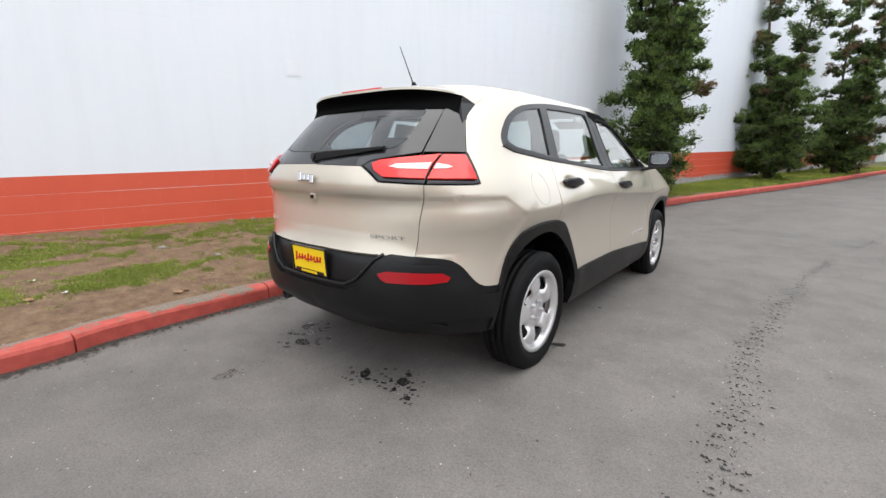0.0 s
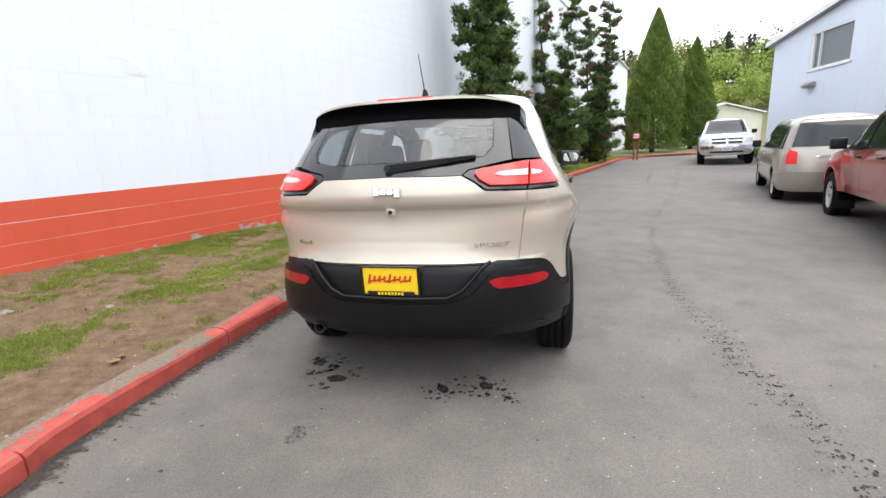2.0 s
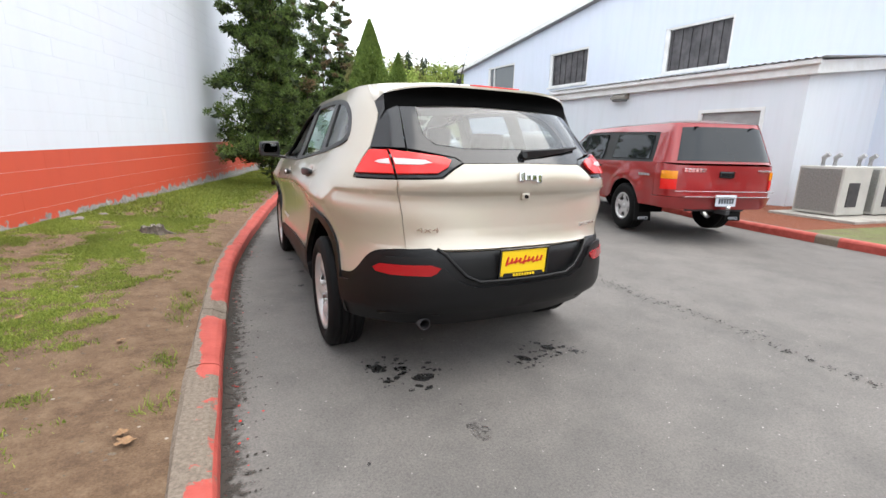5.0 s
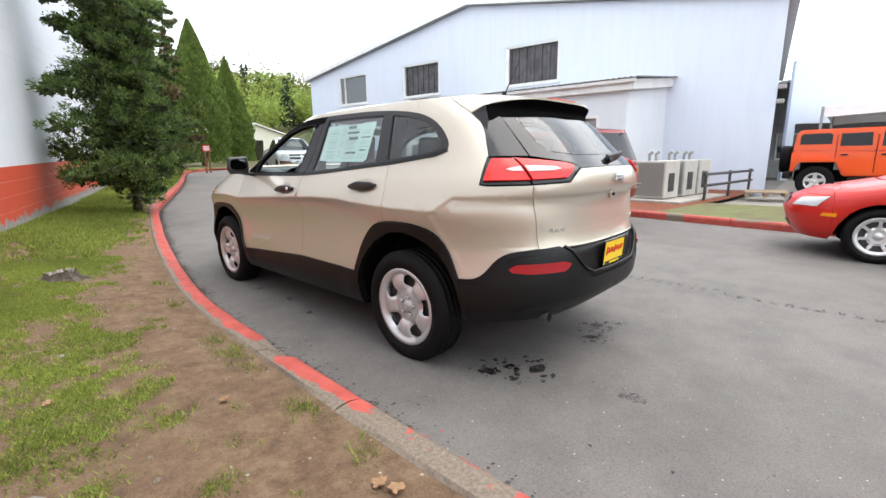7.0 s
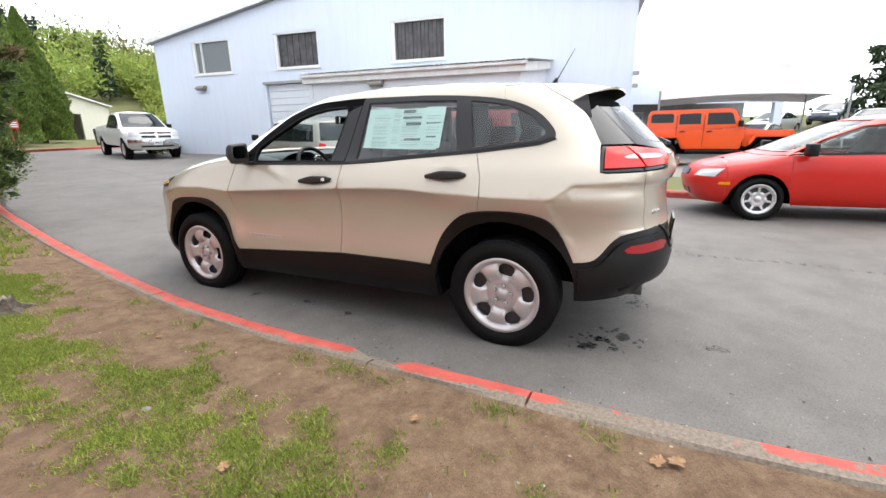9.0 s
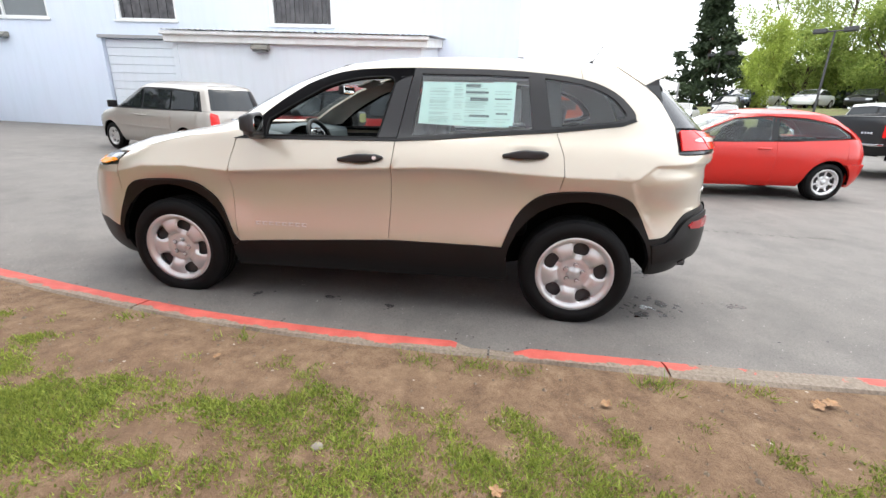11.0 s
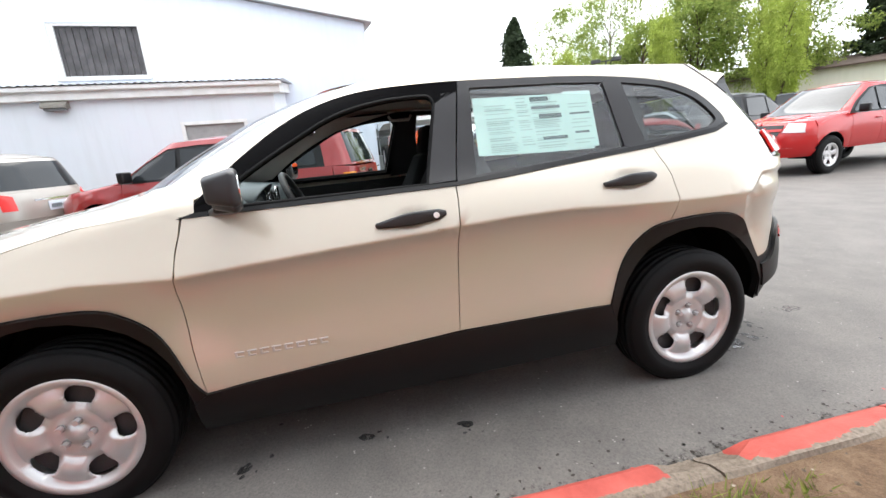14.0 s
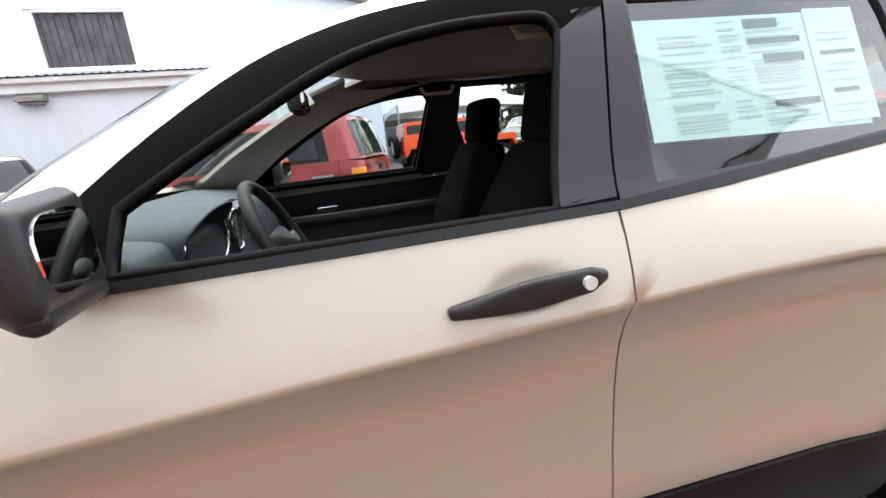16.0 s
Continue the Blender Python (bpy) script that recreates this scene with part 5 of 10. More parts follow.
S.panel("arch_moulding", R_TOP + yz((-1.805, 0.47), (-1.815, 0.355)) + arch_inner(-1.35, 178, 6, 0.442), M_PLASTIC, suv, d=0.012, thick=0.035, gap=0)
S.panel("arch_moulding", F_TOP + yz((1.77, 0.36)) + arch_inner(1.35, 2, 176), M_PLASTIC, suv, d=0.012, thick=0.035, gap=0)
S.panel("sill_moulding", yz((0.87, 0.425), (-0.155, 0.488), (-0.885, 0.49), (-0.92, 0.40), (-0.93, 0.27), (0.92, 0.25), (0.925, 0.38)), M_PLASTIC, suv, d=0.010, thick=0.05, gap=0)
S.panel("belt_trim", yz((0.86, 1.098), (0.3, 1.103), (-0.20, 1.111), (-0.45, 1.127), (-0.72, 1.152), (-1.165, 1.188), (-1.54, 1.232), (-1.625, 1.262), (-1.60, 1.275), (-1.54, 1.252), (-1.165, 1.205), (-0.72, 1.17), (-0.20, 1.126), (0.80, 1.114)), M_PLASTIC, suv, d=0.006, thick=0.02, gap=0, step=0.04)

# side windows: dark frames and panes
PANE_F = yz((0.65, 1.124), (-0.083, 1.130), (-0.168, 1.454), (-0.148, 1.487), (-0.08, 1.491), (0.062, 1.48), (0.202, 1.451), (0.304, 1.413), (0.406, 1.358), (0.52, 1.294), (0.641, 1.22))
PANE_F = PANE_F[:2] + rounded_line(PANE_F[2:], 3)
PANE_R = yz((-0.298, 1.149), (-0.62, 1.167), (-1.02, 1.203), (-0.980, 1.502), (-0.75, 1.510), (-0.335, 1.513))
PANE_Q = yz((-1.135, 1.222), (-1.50, 1.260), (-1.555, 1.287), (-1.545, 1.324), (-1.455, 1.405), (-1.29, 1.466), (-1.08, 1.496))
PANE_Q = PANE_Q[:1] + rounded_line(PANE_Q[1:], 3)


def frame_piece(name, outer, sd, material=M_SATIN):
    S.panel(name, outer, material, suv, sides=(sd,), d=0.0, thick=0.03, gap=0, step=0.04)


for sd in (1, -1):
    frame_piece("window_frame", DLO_S[18:][::-1] + yz((-0.276, 1.50)) + PANE_F[2:] + PANE_F[:2] + yz((-0.207, 1.15), (-0.200, 1.115), (0.3, 1.108)), sd, M_SEAL)
    frame_piece("pillar_trim", yz((-0.087, 1.130), (-0.204, 1.135), (-0.274, 1.50), (-0.150, 1.490), (-0.172, 1.454)), sd)
    frame_piece("window_frame", yz((-0.207, 1.116), (-0.212, 1.15), (-0.281, 1.50), (-0.289, 1.546), (-0.75, 1.543), (-1.03, 1.528)) + PANE_R[3:] + PANE_R[:3] + yz((-1.10, 1.187), (-0.72, 1.155), (-0.45, 1.132)), sd)
    frame_piece("pillar_trim", yz((-1.103, 1.187), (-1.024, 1.205), (-0.984, 1.502)) + DLO_S[:13][::-1] + yz((-1.54, 1.234), (-1.165, 1.19), (-1.165, 1.219)) + PANE_Q[1:] + PANE_Q[:1] + yz((-1.1649, 1.2185), (-1.1649, 1.19)), sd)
    vs, fs = tube([Vector((sd * q.x, q.y, q.z)) for q in [S.off(s0, z0, -0.006) for s0, z0 in S.outline(PANE_F, 0.03)]], 0.009, 6, close=True)
    sheet("window_seal", vs, fs, M_RUBBER, suv, smooth=True)
    if sd > 0:
        S.panel("front_window", PANE_F, M_GLASS, suv, sides=(sd,), d=-0.008, thick=0, gap=-0.004)
    S.panel("rear_window", PANE_R, M_GLASS, suv, sides=(sd,), d=-0.008, thick=0, gap=-0.004)
    S.panel("quarter_window", PANE_Q, M_GLASS_PRIV, suv, sides=(sd,), d=-0.008, thick=0, gap=-0.004)
S.panel("windscreen", [("s", 1.398, 1.183), ("s", 1.45, 1.188), ("s", 2, 1.195), ("s", 2, 1.572), ("s", 1.398, 1.574)], M_GLASS, suv, middle=True, d=-0.006, thick=0)
S.panel("cowl", [("y", 0.80, 1.10), ("s", 1.03, 1.12), ("s", 1.13, 1.10), ("s", 1.5, 1.16), ("s", 1.5, 1.2), ("s", 1.2, 1.19), ("y", 0.80, 1.16)], M_PAINT, suv, d=0.0012, thick=0, gap=0, step=0.03)

# roof skin with its crown
rf0, rf1 = lerp_table(1.575, *S.rear), lerp_table(1.575, *S.front)
rows, cols = 40, 20
rvs = []


def crown(x, xb, y):
    a, b = min(max((rf1 - y) / 0.9, 0), 1), min(max((y - rf0) / 1.3, 0), 1)
    return 0.088 * (1 - abs(x / max(xb, 1e-4)) ** 2.6) * (1 - (1 - a) ** 2.2) * (1 - (1 - b) ** 2.0)


def ring_half(y, z=1.575):
    s = S.s_at("y", y, z)
    return S.pt(s, z).x


for i in range(rows + 1):
    y = rf0 + (rf1 - rf0) * (0.5 - 0.5 * math.cos(math.pi * i / rows))
    xb = ring_half(y)
    for j in range(cols + 1):
        x = xb * math.sin((j / cols - 0.5) * math.pi)
        rvs.append((x, y, 1.575 + crown(x, xb, y)))
sheet("roof", rvs, [(i * (cols + 1) + j, i * (cols + 1) + j + 1, (i + 1) * (cols + 1) + j + 1, (i + 1) * (cols + 1) + j) for i in range(rows) for j in range(cols)], M_PAINT, suv, smooth=True)

# roof spoiler over the rear window, with a brake lamp and its underside's shade painted near-black
sp_top, sp_bot = [], []
for j in range(25):
    u = j / 24 * 2 - 1
    x = 0.60 * math.sin(u * math.pi / 2)
    q = abs(x) / 0.60
    xf = ring_half(-1.5) / 0.60 * 0.985
    yb = -1.905 + 0.155 * q ** 3.5
    zb = 1.556 - 0.040 * q ** 4.5
    yf = -1.50 - 0.02 * (1 - q)
    zf = 1.571 + crown(x * xf, ring_half(-1.5), -1.5)
    for k in range(7):
        t = k / 6
        y = yf + (yb - yf) * t
        p = Vector((x * (xf + (1 - xf) * min(1, 1.6 * t)), y, zf + (zb - zf) * t + 0.012 * math.sin(math.pi * t) * (1 - 0.4 * q)))
        # each end follows the body's shoulder, then lifts away to the tip
        h = min(1, 2 * t)
        yy, zz = -1.50 - 0.174 * h, 1.573 - 0.107 * h
        c = S.pt(S.s_at("y", yy, zz), zz)
        end = Vector((c.x + 0.004, yy, zz + 0.002))
        if t > 0.5:
            end = end.lerp(Vector((0.572, -1.765, 1.512)), 2 * t - 1)
        end.x = math.copysign(end.x, u)
        sp_top.append(p.lerp(end, q ** 8))
    for k in range(5):
        t = k / 4
        yi, zi = -1.885 + 0.11 * q ** 3, 1.452 - 0.030 * q ** 3
        scoop = 0.075 * math.sin(math.pi * min(1, 1.2 * t)) * (1 - q ** 4)
        sp_bot.append((x * 0.99, yb + (yi - yb) * t + scoop, (zb - 0.012) + (zi - zb + 0.012) * t ** 1.3))
m7, m5 = 7, 5
sheet("spoiler", sp_top, [(j * m7 + k, j * m7 + k + 1, (j + 1) * m7 + k + 1, (j + 1) * m7 + k) for j in range(24) for k in range(m7 - 1)], M_PAINT, suv, smooth=True)
lip_v = [p for j in range(25) for p in (sp_top[j * m7 + 6], sp_bot[j * m5])]
sheet("spoiler_edge", lip_v, [(2 * j, 2 * j + 1, 2 * j + 3, 2 * j + 2) for j in range(24)], M_PAINT, suv, smooth=True)
# plastic underside coloured near-black to stand for the shade in the scoop
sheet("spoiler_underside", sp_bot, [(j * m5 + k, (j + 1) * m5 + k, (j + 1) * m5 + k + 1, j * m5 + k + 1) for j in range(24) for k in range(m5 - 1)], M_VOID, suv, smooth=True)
for sd in (1, -1):
    e = 24 if sd > 0 else 0
    fv = [Vector(sp_top[e * m7 + 3]), Vector(sp_bot[e * m5]), Vector(sp_bot[e * m5 + 2]), Vector(sp_bot[e * m5 + 4])]
    for y, z in ((-1.79, 1.375), (-1.73, 1.425)):
        c = S.pt(S.s_at("y", y, z), z)
        fv.append(Vector((sd * (c.x + 0.004), y, z)))
    sheet("spoiler_wedge", fv, [(0, 1, 2, 5), (2, 3, 4, 5)], M_SATIN, suv, "satin grey filler below the spoiler")
bm = bmesh.new()
box(bm, (0.30, 0.03, 0.014), (0, -1.884, 1.559), 0.004, (8, 0, 0))
part("brake_lamp", bm, M_REDLENS, suv)

S.panel("roof_edge", [("r", 0, 1.552), ("r", 0.40, 1.550), ("r", 0.54, 1.500), ("y", -1.66, 1.497), ("y", -1.56, 1.575), ("r", 0, 1.575)], M_PAINT, suv, middle=True, gap=0, thick=0, d=0.0)

# plate, badge shapes, camera, wiper, exhaust, antenna
M_YELLOW = glossy("yellow_dealer_plate", (0.85, 0.58, 0.01), 0.35)
M_REDINK = surf("red_ink", (0.55, 0.02, 0.01), rough=0.6, bump=0)
plate = new("dealer_plate")
plate.parent = suv
plate.matrix_local = pose(-0.012, -2.270, 0.672, 4, 0, 0)
bm = bmesh.new()
box(bm, (0.275, 0.006, 0.135), (0, 0, 0), 0.004)
part("plate_card", bm, M_YELLOW, plate)
bm = bmesh.new()
for sx, sz, px, pz in ((0.30, 0.012, 0, -0.072), (0.30, 0.008, 0, 0.072), (0.008, 0.145, -0.146, 0), (0.008, 0.145, 0.146, 0)):
    box(bm, (sx, 0.012, sz), (px, -0.001, pz), 0.002)
box(bm, (0.24, 0.013, 0.022), (0, -0.001, -0.062), 0.002)
part("plate_frame", bm, M_GLOSSBLACK, plate)
bm = bmesh.new()
for i in range(9):
    x = -0.105 + i * 0.026
    box(bm, (0.010, 0.004, (0.05, 0.03, 0.034, 0.026, 0.048, 0.03, 0.026, 0.03, 0.03)[i]), (x, -0.005, 0.012 + 0.004 * i / 9), 0.001, (0, 14, 0))
    if i < 8:
        box(bm, (0.026, 0.004, 0.008), (x + 0.012, -0.005, 0.002 + 0.004 * (i % 3)), 0.001, (0, -24, 0))
part("script_bar", bm, M_REDINK, plate)
bm = bmesh.new()
for i in range(8):
    box(bm, (0.011, 0.003, 0.014), (-0.06 + i * 0.017, -0.0085, -0.062), 0.0008)
part("caption_bar", bm, M_YELLOW, plate)
badge = new("badge")
badge.parent = suv
badge.matrix_local = pose(0.0, -2.268, 1.105, -6, 0, 0)
bm = bmesh.new()
for x, h, z in ((-0.055, 0.05, 0.0), (-0.022, 0.034, -0.004), (0.012, 0.034, -0.004), (0.048, 0.046, -0.010)):
    box(bm, (0.030, 0.008, h), (x, 0, z), 0.006)
box(bm, (0.12, 0.006, 0.012), (-0.002, 0.001, -0.006), 0.003)
part("badge_bar", bm, M_CHROME, badge)
for words, x, z, sz in (("4x4", -0.505, 0.845, 0.050), ("SPORT", 0.475, 0.835, 0.036)):
    s0 = S.s_at("r", x, z)
    p, nn = S.off(s0, z, 0.002), S.normal(s0, z)
    yaw = math.degrees(math.atan2(nn.x, -nn.y)) * (1 if x > 0 else -1)
    text_part(words, sz, pose(x, p.y, z, 90, 0, yaw) @ Matrix.Diagonal((1.5 if words == "4x4" else 1.7, 0.72, 1, 1)), M_CHROME, suv)
bm = bmesh.new()
box(bm, (0.050, 0.03, 0.036), (0, -2.222, 1.003), 0.008)
part("camera_housing", bm, M_PAINT, suv)
bm = bmesh.new()
cyl(bm, 0.011, 0.009, 0.012, pose(0, -2.240, 1.003, 90, 0, 0), 14)
part("camera_lens", bm, M_GLOSSBLACK, suv)
wiper = new("wiper")
wiper.parent = suv
wp = [(-0.02, 1.205), (0.03, 1.212), (0.14, 1.222), (0.28, 1.236), (0.40, 1.250)]
pts = []
for x, z in wp:
    s0 = S.s_at("r", abs(x), z)
    p = S.off(s0, z, 0.022)
    pts.append((x, p.y, z))
wv, wf = [], []
for i, p in enumerate(pts):
    h, wd = (0.024, 0.022, 0.017, 0.012, 0.006)[i], 0.012
    for dy, dz in ((-wd, -h), (-wd, h * 0.7), (wd, h), (wd, -h)):
        wv.append((p[0], p[1] + dy, p[2] + dz))
for i in range(4):
    for k in range(4):
        wf.append((i * 4 + k, (i + 1) * 4 + k, (i + 1) * 4 + (k + 1) % 4, i * 4 + (k + 1) % 4))
wf += [(3, 2, 1, 0), (16, 17, 18, 19)]
sheet("wiper_arm", wv, wf, M_PLASTIC, wiper)
vs, fs = tube([(p[0], p[1] + 0.012, p[2] - 0.016) for p in pts[1:]], 0.006, 6)
sheet("wiper_blade", vs, fs, M_RUBBER, wiper)
bm = bmesh.new()
cyl(bm, 0.020, 0.016, 0.03, pose(-0.01, pts[0][1], 1.204, 75, 0, 0), 16)
part("wiper_pivot", bm, M_PLASTIC, wiper)
vs, fs = lathe([(0.027, 0), (0.028, 0.002), (0.031, 0.0), (0.031, -0.14), (0.027, -0.14), (0.027, 0)], 24)
tip = sheet("exhaust_tip", vs, fs, M_DARK, suv, smooth=True)
tip.matrix_local = pose(-0.50, -2.13, 0.350, -6, 0, -90)
vs, fs = tube([(0.0, -1.455, 1.645), (0.0, -1.475, 1.68), (0.0, -1.51, 1.74), (0.0, -1.57, 1.845)], 0.0045, 8, 0.002)
sheet("antenna", vs, fs, M_PLASTIC, suv)
bm = bmesh.new()
cyl(bm, 0.022, 0.010, 0.035, pose(0, -1.45, 1.645, 20, 0, 0), 14)
part("antenna_base", bm, M_PLASTIC, suv)

# mirrors and handles
def rounded_hull(name, pts, r, material, parent, label=""):
    bm = bmesh.new()
    for p in pts:
        bmesh.ops.create_icosphere(bm, subdivisions=2, radius=r, matrix=Matrix.Translation(p))
    h = bmesh.ops.convex_hull(bm, input=list(bm.verts))
    bmesh.ops.delete(bm, geom=[g for g in h["geom_interior"] if isinstance(g, bmesh.types.BMVert)], context="VERTS")
    return part(name, bm, material, parent, label, True)


M_KEY = glossy("bright_key_barrel", (0.86, 0.86, 0.87), 0.3, metal=0.3)
for sd in (1, -1):
    mir = new("door_mirror")
    mir.parent = suv
    cap = [(sd * x, y, z) for x, y, z in ((0.925, 0.628, 1.150), (1.080, 0.602, 1.160), (1.072, 0.604, 1.238), (0.930, 0.630, 1.246), (0.94, 0.685, 1.165), (1.025, 0.665, 1.175), (1.015, 0.665, 1.222), (0.945, 0.685, 1.228), (0.950, 0.704, 1.172), (1.030, 0.682, 1.172), (1.020, 0.686, 1.222), (0.955, 0.706, 1.226))]
    rounded_hull("mirror_housing", cap, 0.020, M_SATIN, mir)
    rounded_hull("mirror_base", [(sd * x, y, z) for x, y, z in ((0.925, 0.628, 1.132), (1.070, 0.606, 1.140), (0.94, 0.690, 1.145), (1.02, 0.670, 1.150), (0.93, 0.69, 1.152))], 0.018, M_SATIN, mir)
    rounded_hull("mirror_foot", [(sd * x, y, z) for x, y, z in ((0.84, 0.74, 1.108), (0.84, 0.66, 1.108), (0.96, 0.69, 1.128), (0.96, 0.65, 1.128))], 0.014, M_SATIN, mir)
    ring = [(0.074 * math.copysign(abs(math.cos(a)) ** 0.6, math.cos(a)), 0.044 * math.copysign(abs(math.sin(a)) ** 0.6, math.sin(a))) for a in [2 * math.pi * i / 32 for i in range(32)]]
    glass_ob = part("mirror_glass", extruded(ring, -0.002, 0.002), M_MIRROR, mir)
    glass_ob.matrix_local = pose(sd * 1.004, 0.5945, 1.200, 0, 0, -9.5 * sd)
    for y0, y1, z, dz in ((-0.125, 0.145, 1.006, 0.020), (-1.115, -0.865, 1.060, 0.014)):
        hd = new("door_handle")
        hd.parent = suv
        pts = []
        for i in range(11):
            t = i / 10
            y = y1 + (y0 - y1) * t
            zc = z - dz / 2 + dz * t
            xb = suv_width(zc, y) if i in (0, 10) else max(suv_width(zc, y), suv_width(zc, y1))
            out = 0.004 + 0.026 * math.sin(math.pi * (0.06 + 0.88 * t)) ** 0.6
            hh = 0.003 + 0.011 * min(t * 2.0, 1) * (1 - max(0, (t - 0.88) / 0.12) ** 2)
            hump = 0.009 * math.sin(math.pi * min(1, t * 1.25)) ** 2
            pts += [(sd * (xb + out), y, zc + hh + hump), (sd * (xb + out), y, zc - hh), (sd * (xb + out - 0.012), y, zc)]
        rounded_hull("grip", pts, 0.009, M_SATIN, hd)
        if sd < 0 and z < 1.03:
            bm = bmesh.new()
            cyl(bm, 0.012, 0.011, 0.010, pose(sd * (suv_width(z, y0 + 0.035) + 0.033), y0 + 0.038, z + 0.009, 0, 90, 0), 20)
            part("key_barrel", bm, M_KEY, hd)
    # faint script on the front doors, one bar a letter
    for i in range(8):
        bm = bmesh.new()
        yy = 0.735 - i * 0.046
        zz = 0.553
        p = S.pt(S.s_at("y", yy, zz), zz)
        box(bm, (0.008, 0.036, 0.006), (sd * (p.x + 0.001), yy, zz + 0.009), 0.002)
        box(bm, (0.008, 0.030, 0.006), (sd * (p.x + 0.001), yy, zz - 0.009), 0.002)
        box(bm, (0.008, 0.009, 0.022), (sd * (p.x + 0.001), yy + 0.012, zz), 0.002)
        part("script_bar", bm, M_SILVER, suv)
# fuel flap ring on the right quarter
vs, fs = tube([S.off(S.s_at("y", -1.42 + 0.085 * math.cos(a), 1.045 + 0.085 * math.sin(a)), 1.045 + 0.085 * math.sin(a), -0.0012) for a in [2 * math.pi * i / 40 for i in range(40)]], 0.0018, 5, close=True)
sheet("fuel_flap_seam", vs, fs, M_GREY, suv)

# wheels and what closes the body below
for sd in (1, -1):
    for hy in (-1.35, 1.35):
        wheel_parts(suv, (sd * 0.785, hy + (0.012 if hy > 0 else 0.0), 0.333), sd, 0.347, 0.215, 0.233, "steel", M_SILVER, turned=(-26 if hy < 0 else -19) if sd < 0 else 12)
        vs, fs = [], []
        for i in range(25):
            a = radians(-14 + (196 if hy < 0 else 208) * i / 24)
            wy, wz = hy + (0.452 if hy < 0 else 0.44) * math.cos(a), 0.36 + (0.452 if hy < 0 else 0.44) * math.sin(a)
            for x in (0.50, min(0.872, S.pt(S.s_at("y", wy, wz), wz).x - 0.012)):
                vs.append((sd * x, wy, wz))
        # black liner, taken darker still for the shade inside the arch
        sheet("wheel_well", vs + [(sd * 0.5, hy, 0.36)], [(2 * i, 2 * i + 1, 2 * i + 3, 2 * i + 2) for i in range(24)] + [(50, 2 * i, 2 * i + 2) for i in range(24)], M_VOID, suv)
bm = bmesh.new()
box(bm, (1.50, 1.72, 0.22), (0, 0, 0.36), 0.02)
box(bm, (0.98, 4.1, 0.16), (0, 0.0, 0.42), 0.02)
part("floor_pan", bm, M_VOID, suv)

# ---- inside the SUV ----
M_CLOTH = surf("black_seat_cloth", (0.006, 0.006, 0.0065), (0.004, 0.004, 0.0043), 20, 0.95, 0.3, fine=300, dist=0.001, spec=0.12)
M_DASH = surf("dark_grey_dash", (0.060, 0.078, 0.082), (0.048, 0.064, 0.068), 8, 0.55, 0.15, fine=400, dist=0.001)
M_LINER = surf("beige_headliner", (0.46, 0.43, 0.38), (0.41, 0.385, 0.34), 10, 0.95, 0.2)
M_INNER = surf("black_door_card", (0.020, 0.020, 0.021), (0.014, 0.014, 0.014), 8, 0.6, 0.1)


def seat(x, y):
    st = new("front_seat")
    st.parent = suv
    st.location = (x, y, 0)
    rounded_hull("seat_cushion", [(a * 0.21, b, c) for a in (1, -1) for b, c in ((0.22, 0.66), (0.22, 0.56), (-0.2, 0.62), (-0.2, 0.54))], 0.05, M_CLOTH, st)
    rounded_hull("backrest", [(a * w, b, c) for a in (1, -1) for w, b, c in ((0.20, -0.16, 0.66), (0.20, -0.26, 0.66), (0.21, -0.24, 0.95), (0.21, -0.34, 0.95), (0.12, -0.35, 1.19), (0.12, -0.41, 1.19))], 0.045, M_CLOTH, st)
    rounded_hull("headrest", [(a * 0.075, b, c) for a in (1, -1) for b, c in ((-0.37, 1.26), (-0.41, 1.26), (-0.39, 1.38), (-0.43, 1.38))], 0.035, M_CLOTH, st)
    vs, fs = tube([(0.06, -0.38, 1.18), (0.06, -0.39, 1.34)], 0.008, 6)
    sheet("headrest_post", vs, fs, M_CHROME, st)
    return st


seat(-0.37, 0.09)
seat(0.37, 0.06)
bench = new("rear_bench")
bench.parent = suv
rounded_hull("seat_cushion", [(a * 0.60, b, c) for a in (1, -1) for b, c in ((-0.55, 0.68), (-0.55, 0.56), (-1.0, 0.62), (-1.0, 0.54))], 0.05, M_CLOTH, bench)
rounded_hull("backrest", [(a * 0.58, b, c) for a in (1, -1) for b, c in ((-0.95, 0.66), (-1.05, 0.66), (-1.12, 1.12), (-1.20, 1.12))], 0.045, M_CLOTH, bench)
for x in (-0.38, 0.38):
    rounded_hull("headrest", [(x + a * 0.09, b, c) for a in (1, -1) for b, c in ((-1.14, 1.22), (-1.20, 1.22), (-1.17, 1.31), (-1.22, 1.31))], 0.035, M_CLOTH, bench)
dash = new("dashboard")
dash.parent = suv
rounded_hull("dash_top", [(a * 0.70, b, c) for a in (1, -1) for b, c in ((0.70, 1.085), (0.66, 0.80), (0.98, 1.12), (0.98, 0.8))], 0.04, M_DASH, dash)
# the instrument binnacle: a deep dark oval under a hood, with a bright rim
hood = [(-0.37 + 0.19 * math.copysign(abs(math.cos(a)) ** 0.7, math.cos(a)), 1.085 + 0.085 * math.copysign(abs(math.sin(a)) ** 0.8, math.sin(a))) for a in [2 * math.pi * i / 36 for i in range(36)]]
hv = [(x, y, z + dz) for y, k, dz in ((0.90, 0.95, 0.0), (0.66, 1.0, 0.0), (0.648, 1.02, 0.0), (0.645, 0.97, 0.0), (0.66, 0.92, 0.0), (0.72, 0.80, 0.0)) for x, z in [(-0.37 + (p[0] + 0.37) * k, 1.085 + (p[1] - 1.085) * k) for p in hood]]
